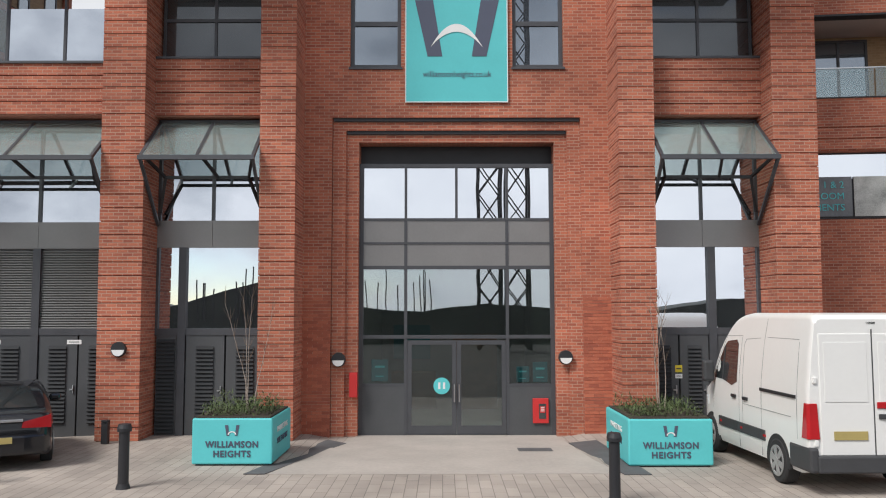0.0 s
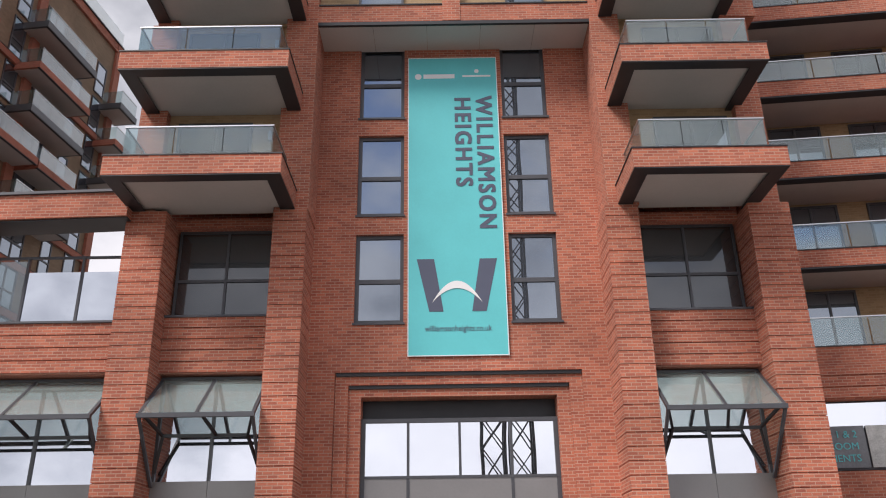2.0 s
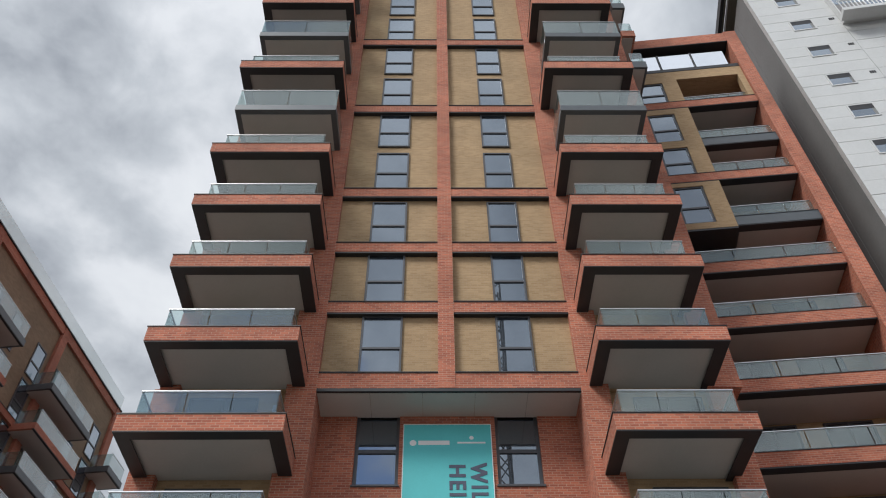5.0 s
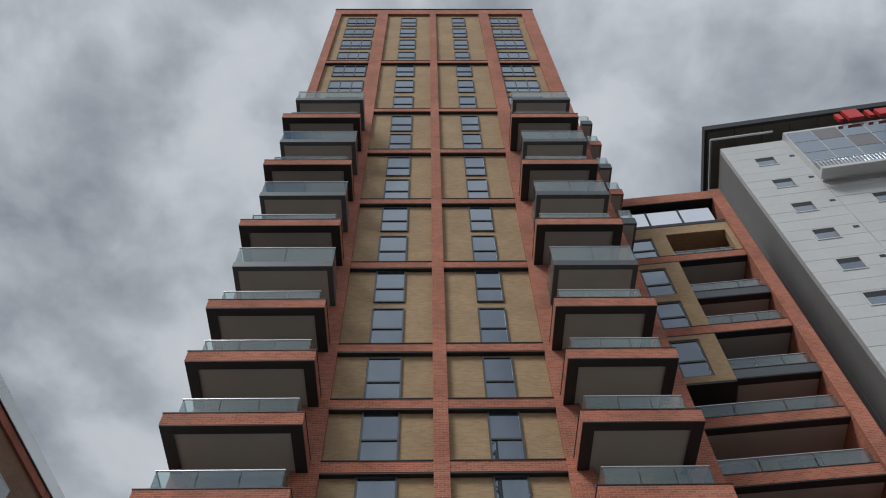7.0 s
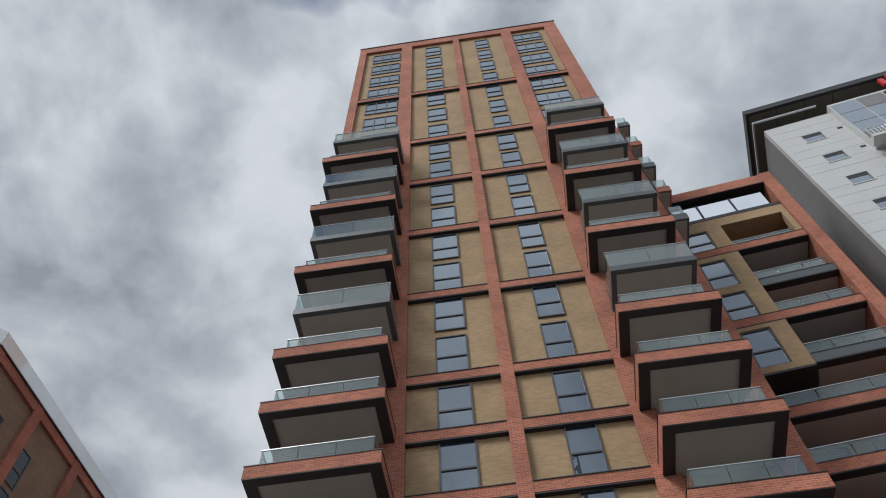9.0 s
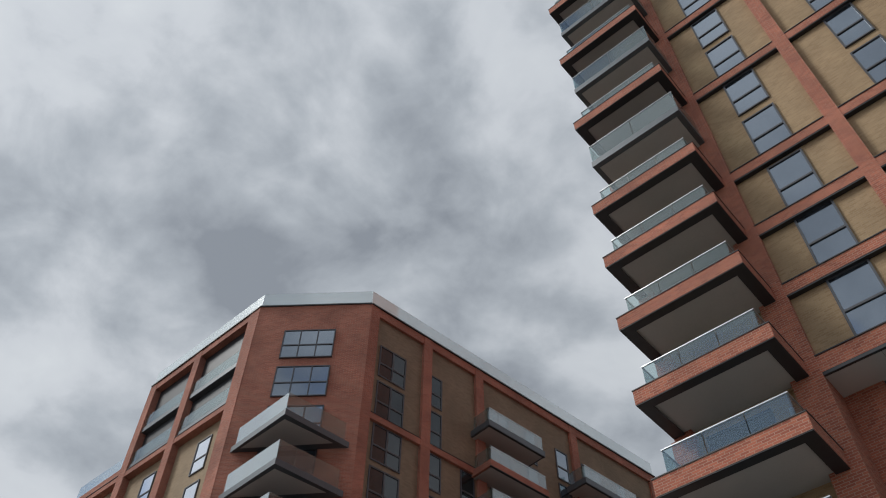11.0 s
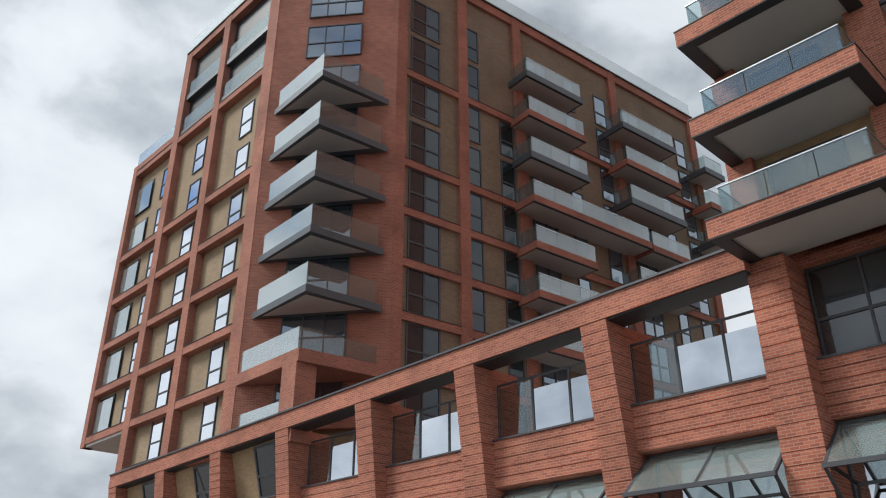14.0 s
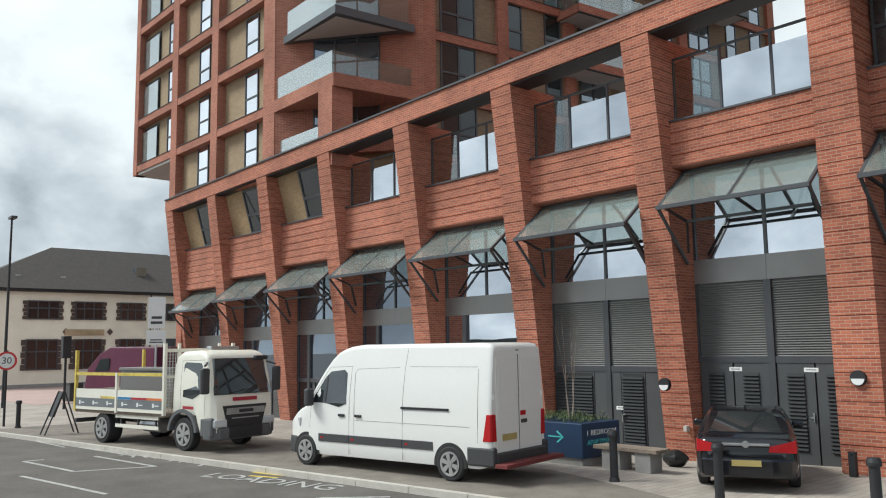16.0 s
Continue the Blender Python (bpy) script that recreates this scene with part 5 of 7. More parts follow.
for i in range(72):
    x = -70 + 1.5 * i
    xa, xb = x + 0.008, x + 1.492
    part("kerb_stone", Build().hexa([(xa, kerb_y(xa)), (xb, kerb_y(xb)), (xb, kerb_y(xb) + 0.16), (xa, kerb_y(xa) + 0.16)], -0.13, 0.012), KERB, kerb)
# darker blocks of the loading bay between kerb and footway
BAYBLOCKS = plain("dark_worn_bay_blocks", (0.20, 0.175, 0.15), 0.85, 0.0, 0.3, 1.6, 0.3)
bay_edge = [(-34.0, 7.6)] + [(-34.0 + 2 * i, kerb_y(-34.0 + 2 * i) + 0.17) for i in range(1, 14)] + [(-7.0, 11.75), (-7.0, 12.5), (-8.6, 13.1), (-9.7, 13.45), (-10.9, 13.8), (-12.4, 14.2), (-34.0, 12.6)]
tagged(part("loading_bay", Build().hexa(bay_edge, 0.0, 0.004), BAYBLOCKS, None), "dark worn block surface of the loading bay", "paving", kind="structure")
# smooth apron before the entrance, with dark strips at its sides
APRON = plain("pale_concrete_apron", (0.41, 0.37, 0.335), 0.85, 0.0, 0.14, 0.9, 0.3)
DARKSTRIP = plain("dark_stone_strip", (0.10, 0.10, 0.105), 0.8, 0.0, 0.2, 2.0, 0.2)
tagged(part("apron", laid(Build().hexa([(-3.05, 14.3), (3.1, 14.3), (2.86, 15.6), (2.66, 19.4), (-2.0, 19.4), (-2.65, 15.6)], 0.002, 0.012)), APRON, None), "pale concrete apron at the entrance", "paving", kind="structure")
for poly in ([(-3.45, 14.3), (-3.08, 14.3), (-2.1, 18.0), (-2.6, 18.6)], [(3.13, 14.2), (3.6, 14.2), (3.36, 18.0), (2.75, 18.0)]):
    tagged(part("drain_strip", laid(Build().hexa(poly, 0.006, 0.018)), DARKSTRIP, None), "dark stone strip in the paving", "paving", kind="structure")
tagged(part("manhole_cover", laid(Build().box(1.55, 2.25, 16.75, 17.2, 0.013, 0.02)), DARKSTRIP, None), "worn dark metal manhole cover in the paving", "manhole cover")
# road marks
MARK = plain("worn_white_line_paint", (0.40, 0.395, 0.38), 0.8, 0.0, 0.35, 6.0)
YELLOW = plain("yellow_line_paint", (0.60, 0.46, 0.10), 0.8, 0.0, 0.3, 6.0)


def mark(x, y, l, w, turn, mat_=None):
    ob = part("road_mark", Build().box(-l / 2, l / 2, -w / 2, w / 2, 0, 0.006), mat_ or MARK, None)
    ob.matrix_basis = pose(x, y, -0.118, 0, 0, turn)
    return tagged(ob, "worn painted line on the asphalt road", "road marking", "road marks", "structure")


def stroke(xa, ya, xb, yb, w=0.1, mat_=None):
    return mark((xa + xb) / 2, (ya + yb) / 2, math.hypot(xb - xa, yb - ya), w, math.degrees(math.atan2(yb - ya, xb - xa)), mat_)


# the corner of a bay, a lane line and faint lines along the kerb
for q in ((-24.27, 6.87, -24.34, 6.37), (-24.34, 6.37, -21.3, 6.73), (-21.3, 6.73, -20.62, 8.5), (-20.62, 8.5, -23.92, 8.11), (-21.5, 5.59, -17.45, 6.16), (-13.9, 8.95, -12.94, 10.03), (-13.9, 8.95, -9.0, 9.6)):
    stroke(*q)
for q in ((-31.5, 7.97, -26.9, 8.21), (-26.5, 8.5, -23.2, 8.9)):
    stroke(*q, 0.07)
faint = random.Random(8)
for i in range(11):
    x = -24.6 + 0.45 * i
    stroke(x, 8.62 + 0.1 * i * 0.9 + 0.08, x + faint.uniform(0.12, 0.4), 8.62 + 0.09 * i + faint.uniform(-0.3, 0.4), 0.07)
stroke(-17.9, 9.75, -16.85, 9.98, 0.1, YELLOW)
stroke(-17.45, 9.42, -16.7, 9.72, 0.1, YELLOW)
loading = tagged(new("road_lettering"), "worn white painted road lettering reading LOADING", "road marking", kind="structure")
bpy.context.view_layer.update()
lettering("lettering", "LOADING", 0.85, MARK, loading, pose(-16.4, 9.32, -0.112, 0, 0, 15.4), 3.9, 0.003)


# ---- bollards ----
def bollard(x, y, h=1.02, r=0.085):
    t = thing("bollard", "black cast iron bollard with a collared cap", "bollard", "street bollards", at=(x, y, ground_z(x, y)))
    z = ground_z(x, y)
    m = own(t)
    m("post", Build().tube((x, y, z), (x, y, z + h - 0.12), r, 18, r * 0.95), DARK)
    m("collar", Build().tube((x, y, z + h - 0.12), (x, y, z + h - 0.07), r * 1.3, 18), DARK)
    m("cap", Build().tube((x, y, z + h - 0.07), (x, y, z + h), r * 1.35, 18, r * 1.1), DARK)
    m("foot", Build().tube((x, y, z), (x, y, z + 0.08), r * 1.35, 18, r * 1.1), DARK)


for x, y in ((-5.1, 13.2), (2.53, 12.15), (-7.75, 13.3), (-10.45, 13.9), (-33.8, 8.6)):
    bollard(x, y)

# ---- planters ----
TWIG = plain("birch_bark", (0.34, 0.28, 0.24), 0.8, 0.0, 0.25, 12.0)
TWIGDARK = plain("brown_twig", (0.16, 0.11, 0.08), 0.85, 0.0, 0.2, 12.0)
LEAF = plain("dull_green_leaf", (0.07, 0.10, 0.035), 0.7, 0.0, 0.4, 9.0)
SOIL = plain("dark_soil", (0.05, 0.04, 0.03), 0.95, 0.0, 0.3, 9.0)


def sapling(x, y, z, h, seed, stems=4):
    rng = random.Random(seed)
    t = thing("birch_sapling", "bare multi-stemmed birch sapling growing in a planter", "sapling", at=(x, y, z))
    m = own(t)
    for i in range(stems):
        a = rng.uniform(0, 6.28)
        p = Vector((x + 0.06 * math.cos(a), y + 0.06 * math.sin(a), z - 0.02))
        d = Vector((0.10 * math.cos(a), 0.10 * math.sin(a), 1)).normalized()
        r, b = 0.013, Build()
        tw = Build()
        for k in range(7):
            q = p + d * h / 7 * rng.uniform(0.8, 1.05)
            b.tube(p, q, r, 6, r * 0.82)
            if k > 1:
                for _ in range(3):
                    e = Vector((rng.uniform(-0.5, 0.5), rng.uniform(-0.5, 0.5), 1)).normalized()
                    tw.tube(q, q + e * rng.uniform(0.15, 0.4), 0.004, 4, 0.0015)
            p, r = q, r * 0.82
            d = (d + Vector((rng.uniform(-0.08, 0.08), rng.uniform(-0.08, 0.08), 0))).normalized()
        m("stem", b, TWIG)
        m("twigs", tw, TWIGDARK)


def shrubs(x0, x1, y0, y1, z, seed, h=0.3):
    """Low tufts of narrow leaves."""
    rng = random.Random(seed)
    b = Build()
    for _ in range(1500):
        x, y = rng.uniform(x0, x1), rng.uniform(y0, y1)
        top = h * (0.45 + 0.75 * noise.noise(Vector((x * 2.2, y * 2.2, seed))) + rng.uniform(0, 0.4))
        base = z + rng.uniform(0, max(0.02, top))
        a, l = rng.uniform(0, 6.28), rng.uniform(0.05, 0.13)
        dx, dy = math.cos(a), math.sin(a)
        tip = (x + dx * l, y + dy * l, base + rng.uniform(0.0, 0.1))
        b.solid([(x - dy * 0.012, y + dx * 0.012, base), (x + dy * 0.012, y - dx * 0.012, base), tip], [(0, 1, 2)])
    tagged(part("planter_shrubs", b, LEAF, None), "dull green low shrubs filling a planter", "shrub", kind="stuff")


def teal_planter(x0, x1, y0, y1, h, seed, side_x, side_turn, words):
    t = thing("planter", "teal fabric-wrapped planter box printed with slate blue lettering", "planter", "teal planters", at=((x0 + x1) / 2, (y0 + y1) / 2, 0))
    m = own(t)
    m("box", Build().hexa([(x0, y0), (x1, y0), (x1, y1), (x0, y1)], 0.03, h), TEAL, "", 0.03)
    m("base", Build().box(x0 + 0.06, x1 - 0.06, y0 + 0.06, y1 - 0.06, 0, 0.035), DARK)
    m("soil", Build().box(x0 + 0.05, x1 - 0.05, y0 + 0.05, y1 - 0.05, h, h + 0.03), SOIL)
    bpy.context.view_layer.update()
    cx, k = (x0 + x1) / 2, (x1 - x0) / 1.45
    lettering("lettering", "WILLIAMSON", 0.16, INK, t, pose(cx, y0 - 0.006, 0.36 * h / 0.8, 90, 0, 0), 0.94 * k, spacing=1.12, weight=0.004)
    lettering("lettering", "HEIGHTS", 0.16, INK, t, pose(cx, y0 - 0.006, 0.2 * h / 0.8, 90, 0, 0), 0.66 * k, spacing=1.12, weight=0.004)
    for s in (-1, 1):
        m("logo_bar", Build().solid([(cx + s * 0.135, y0 - 0.008, 0.69 * h / 0.8), (cx + s * 0.075, y0 - 0.008, 0.69 * h / 0.8), (cx + s * 0.05, y0 - 0.008, 0.51 * h / 0.8), (cx + s * 0.1, y0 - 0.008, 0.51 * h / 0.8)], [(0, 1, 2, 3) if s < 0 else (3, 2, 1, 0)]), INK)
    m("logo_arc", Build().solid([(cx + 0.08 * math.cos(a) * q, y0 - 0.01, 0.53 * h / 0.8 + 0.06 * math.sin(a) * q) for q in (1, 0.7) for a in [math.pi * i / 8 for i in range(9)]], [(i, i + 1, i + 10, i + 9) for i in range(8)]), WHITE)
    for i, w in enumerate(words):
        lettering("lettering", w, 0.15, WHITE if i == 0 else INK, t, pose(side_x, (y0 + y1) / 2, (0.56 - 0.2 * i) * h / 0.8, 90, 0, side_turn), 1.0)
    return t


teal_planter(-4.6, -3.12, 15.1, 16.9, 0.86, 3, -3.112, 90, ("MARKETING", "SUITE THIS WAY"))
shrubs(-4.5, -3.2, 15.2, 16.8, 0.86, 3, 0.34)
sapling(-3.75, 16.0, 0.88, 2.3, 5)
teal_planter(3.36, 4.9, 14.9, 16.9, 0.86, 8, 3.352, -90, ("MARKETING", "SUITE THIS WAY"))
shrubs(3.46, 4.8, 15.0, 16.8, 0.86, 8, 0.3)
sapling(4.3, 16.1, 0.88, 2.4, 11)

NAVY = plain("navy_painted_board", (0.02, 0.045, 0.10), 0.5, 0.0, 0.08, 2.0)
WOOD = plain("weathered_bench_wood", (0.24, 0.19, 0.15), 0.8, 0.0, 0.25, 7.0)
GREYSTONE = plain("grey_concrete", (0.30, 0.29, 0.28), 0.85, 0.0, 0.15, 3.0)
np_ = thing("planter", "navy boarded planter with white and teal lettering beside a bench", "planter", at=(-13.1, 16.0, 0))
nm = own(np_)
nq = pose(-12.25, 15.2, -0.1, 0, 0, 0)
nm("box", Build().box(-2.3, -0.02, -0.05, 1.4, 0.25, 1.05).moved(nq), NAVY, "", 0.015)
nm("base", Build().box(-2.25, -0.07, 0.0, 1.35, 0, 0.25).moved(nq), GREYSTONE)
bpy.context.view_layer.update()
for i, w in enumerate(("KEEP GOING", "FOR THE", "MARKETING", "SUITE")):
    lettering("lettering", w, 0.14, WHITE if i == 0 else TEAL, np_, nq @ pose(-2.0, -0.057, 0.92 - 0.16 * i, 90, 0, 0), 0, 0.003, "LEFT")
nm("arrow", Build().box(-1.05, -0.6, -0.06, -0.052, 0.7, 0.73).solid([(-0.56, -0.06, 0.715), (-0.75, -0.06, 0.86), (-0.79, -0.06, 0.83), (-0.62, -0.06, 0.715), (-0.79, -0.06, 0.6), (-0.75, -0.06, 0.57)], [(0, 1, 2, 3), (0, 3, 4, 5)]).moved(nq), TEAL)
for i, w in enumerate(("1 BEDROOM", "APARTMENTS")):
    lettering("lettering", w, 0.17, WHITE if i == 0 else TEAL, np_, nq @ pose(-0.012, 0.68, 0.82 - 0.22 * i, 90, 0, 90), 1.1)
shrubs(-14.4, -12.4, 15.3, 16.5, 0.93, 21, 0.2)
sapling(-13.2, 15.9, 0.95, 2.5, 17, 5)
bench = thing("bench", "low bench with weathered wooden slats on a concrete plinth", "bench", at=(-11.2, 15.5, 0))
bn = own(bench)
for i in range(5):
    bn("slat", Build().box(-12.0, -10.3, 15.2 + 0.11 * i, 15.29 + 0.11 * i, 0.42, 0.5), WOOD, "", 0.006)
bn("plinth", Build().box(-11.8, -11.3, 15.25, 15.7, -0.1, 0.42), GREYSTONE, "", 0.01)
bn("plinth", Build().box(-10.9, -10.5, 15.25, 15.7, -0.1, 0.42), GREYSTONE, "", 0.01)
bag = thing("refuse_sack", "black plastic refuse sack slumped against a pier", "sack", at=(-11.0, 17.2, -0.15))
sv, sf = [], []
for j in range(7):
    for i in range(12):
        a, q = 2 * math.pi * i / 12, math.sin(math.pi * (0.08 + 0.9 * j / 6.5))
        rr = 0.3 * q * (1 + 0.15 * noise.noise(Vector((math.cos(a) * 2, math.sin(a) * 2, j * 0.7))))
        sv.append((-11.0 + rr * math.cos(a), 17.0 + rr * math.sin(a), -0.12 + 0.42 * j / 6))
for j in range(6):
    sf += [(j * 12 + i, j * 12 + (i + 1) % 12, (j + 1) * 12 + (i + 1) % 12, (j + 1) * 12 + i) for i in range(12)]
sf += [tuple(reversed(range(12))), tuple(range(72, 84))]
own(bag)("sack_body", Build().solid(sv, sf), plain("black_plastic", (0.02, 0.02, 0.02), 0.3, 0.0, 0.2))

# ---- vehicles ----
TYRE = plain("black_rubber", (0.025, 0.025, 0.026), 0.8, 0.0, 0.2)
RIM = plain("dusty_silver_wheel_trim", (0.34, 0.335, 0.33), 0.5, 0.25, 0.2)
VANWHITE = plain("white_van_paint", (0.80, 0.79, 0.765), 0.28, 0.0, 0.025, 0.8)
TRIM = plain("grey_plastic_trim", (0.05, 0.05, 0.053), 0.6, 0.0, 0.1)
CARBLACK = plain("black_car_paint", (0.012, 0.012, 0.015), 0.12, 0.0, 0.1)
LAMPRED = plain("red_tail_lamp", (0.45, 0.015, 0.02), 0.15, 0.0, 0.1)
LAMPCLEAR = plain("clear_headlamp", (0.6, 0.62, 0.64), 0.12, 0.2, 0.1)
CARGLASS = coated_glass("vehicle_glass", (0.02, 0.024, 0.026), 0.13)
PLATE = plain("yellow_plate", (0.42, 0.33, 0.12), 0.5, 0.0, 0.1)
for m_ in (VANWHITE, CARBLACK):
    m_.node_tree.nodes["Principled BSDF"].inputs["Coat Weight"].default_value = 0.25


def shell(profile, half, tuck, z_tuck, slices=None):
    """A body from a side profile (x, z), its sides leaning in above z_tuck."""
    b = Build()
    n = len(profile)
    top = max(z for _, z in profile)
    for s in (1, -1):
        for x, z in profile:
            k = max(0.0, (z - z_tuck) / (top - z_tuck)) ** 1.5
            b.v.append((x, s * (half - tuck * k), z))
    b.f.append(tuple(reversed(range(n))))
    b.f.append(tuple(range(n, 2 * n)))
    for i in range(n):
        j = (i + 1) % n
        b.f.append((i, j, n + j, n + i))
    return b


def loft(stations, tuck, z_tuck, top_ref, r=0.22, crown=0.0):
    """A smooth body from stations (x, bottom, top, half): leaning sides and rounded shoulders."""
    b = Build()
    rows = []
    for x, z0, z1, h in stations:
        rr = min(r, (z1 - z0) * 0.35)
        side = []
        for q in (0.0, 0.08, 0.3, 0.55, 0.8, 1.0):
            z = z0 + (z1 - rr - z0) * q
            side.append((h - tuck * max(0.0, (z - z_tuck) / (top_ref - z_tuck)) ** 1.5 - (0.05 if q == 0 else 0), z))
        y1, zs = side[-1]
        for k in range(1, 6):
            a = math.pi / 2 * k / 5
            side.append((y1 - rr * (1 - math.cos(a)), zs + rr * math.sin(a)))
        side.append((0.0, z1 + crown))
        rows.append([(x, y, z) for y, z in side] + [(x, -y, z) for y, z in reversed(side[:-1])])
    n = len(rows[0])
    for row in rows:
        b.v += row
    for i in range(len(rows) - 1):
        for j in range(n):
            k = (j + 1) % n
            b.f.append((i * n + j, (i + 1) * n + j, (i + 1) * n + k, i * n + k))
    b.f.append(tuple(range(n)))
    b.f.append(tuple(reversed(range(len(b.v) - n, len(b.v)))))
    return b


def smooth(ob, angle=38):
    me = ob.data
    me.polygons.foreach_set("use_smooth", [True] * len(me.polygons))
    me.set_sharp_from_angle(angle=radians(angle))
    return ob


def curve_of(points):
    """A function through (x, value) pairs."""
    xs_, vs_ = [p[0] for p in points], [p[1] for p in points]
    return lambda x: float(np.interp(x, xs_, vs_))


def stations_of(top, bottom, half, x0, x1, n=36):
    """Stations along x, closer together at the ends."""
    out = []
    for i in range(n):
        x = x0 + (x1 - x0) * (0.5 - 0.5 * math.cos(math.pi * i / (n - 1)))
        out.append((x, bottom(x), top(x), half(x)))
    return out


def wheel(make, x, y, r, w, side, name="wheel", spokes=6):
    """A tyre with a spoked rim; side +1 or -1 is where its face looks."""
    t = make(name, Build().tube((x, y - w / 2, r), (x, y + w / 2, r), r, 36), TYRE, "", 0.035)
    smooth(t)
    fy = y + side * (w / 2)
    ring = Build()
    n = 30
    for rad, yy in ((r * 0.70, fy + side * 0.004), (r * 0.70, fy + side * 0.016), (r * 0.60, fy + side * 0.016), (r * 0.57, fy + side * 0.003)):
        ring.v += [(x + rad * math.cos(2 * math.pi * i / n), yy, r + rad * math.sin(2 * math.pi * i / n)) for i in range(n)]
    for q in range(3):
        ring.f += [(q * n + i, q * n + (i + 1) % n, (q + 1) * n + (i + 1) % n, (q + 1) * n + i) for i in range(n)]
    part("rim", ring, RIM, t)
    part("rim_well", Build().tube((x, fy - side * 0.01, r), (x, fy + side * 0.002, r), r * 0.6, 26), TYRE, t)
    for i in range(spokes):
        a = 2 * math.pi * i / spokes + 0.3
        c, s = math.cos(a), math.sin(a)
        pts = []
        for yy in (fy + side * 0.004, fy + side * 0.02):
            for rad, hw in ((r * 0.12, 0.09 * r), (r * 0.6, 0.15 * r)):
                for g in (-1, 1):
                    pts.append((x + rad * c - g * hw * s, yy, r + rad * s + g * hw * c))
        part("spoke", Build().solid(pts, [(0, 1, 3, 2), (6, 7, 5, 4), (0, 4, 5, 1), (2, 3, 7, 6), (0, 2, 6, 4), (1, 5, 7, 3)]), RIM, t)
    part("hub", Build().tube((x, fy, r), (x, fy + side * 0.028, r), r * 0.17, 14), RIM, t)
    return t


def local(t, m):
    """part() in the thing's own coordinates."""
    t.matrix_basis = m

    def make(name, b, material, label="", bevel=0.0):
        return part(name, b, material, t, label, bevel)
    return make


def side_quad(pts, y, d):
    """A thin upright plate through side points (x, z) at y."""
    n = len(pts)
    b = Build()
    b.v = [(x, yy, z) for yy in (y, y + d) for x, z in pts]
    b.f = [tuple(range(n)), tuple(reversed(range(n, 2 * n)))] + [(i, i + n, (i + 1) % n + n, (i + 1) % n) for i in range(n)]
    return b


def skin_plate(pts, surf, s, d=0.006):
    """A plate that lies on the body's side: points (x, z), surf(x, z) its half width."""
    n = len(pts)
    b = Build()
    b.v = [(x, s * (surf(x, z) + e), z) for e in (-0.03, d) for x, z in pts]
    b.f = [tuple(range(n)), tuple(reversed(range(n, 2 * n)))] + [(i, i + n, (i + 1) % n + n, (i + 1) % n) for i in range(n)]
    return b


def seam(pts, surf, s, w=0.006, proud=0.0015):
    """A thin dark joint along the body's side through points (x, z)."""
    b = Build()
    fine = []
    for (xa, za), (xb, zb) in zip(pts, pts[1:]):
        k = max(1, int(math.hypot(xb - xa, zb - za) / 0.15))
        fine += [(xa + (xb - xa) * i / k, za + (zb - za) * i / k) for i in range(k)]
    fine.append(pts[-1])
    for (xa, za), (xb, zb) in zip(fine, fine[1:]):
        b.bar((xa, s * (surf(xa, za) + proud - w), za), (xb, s * (surf(xb, zb) + proud - w), zb), w, (0, s, 0))
    return b


def arch(x, r, y, s, low, rad=1.2):
    """A black plate; on a body's side it paints the shade of the wheel housing's mouth."""
    a0 = math.asin(max(-1.0, (low - r) / (r * rad)))
    pts = [(x + r * rad * math.cos(a0 + (math.pi - 2 * a0) * i / 20), r + r * rad * math.sin(a0 + (math.pi - 2 * a0) * i / 20)) for i in range(21)]
    return side_quad(pts, y - s * 0.25, s * 0.254)


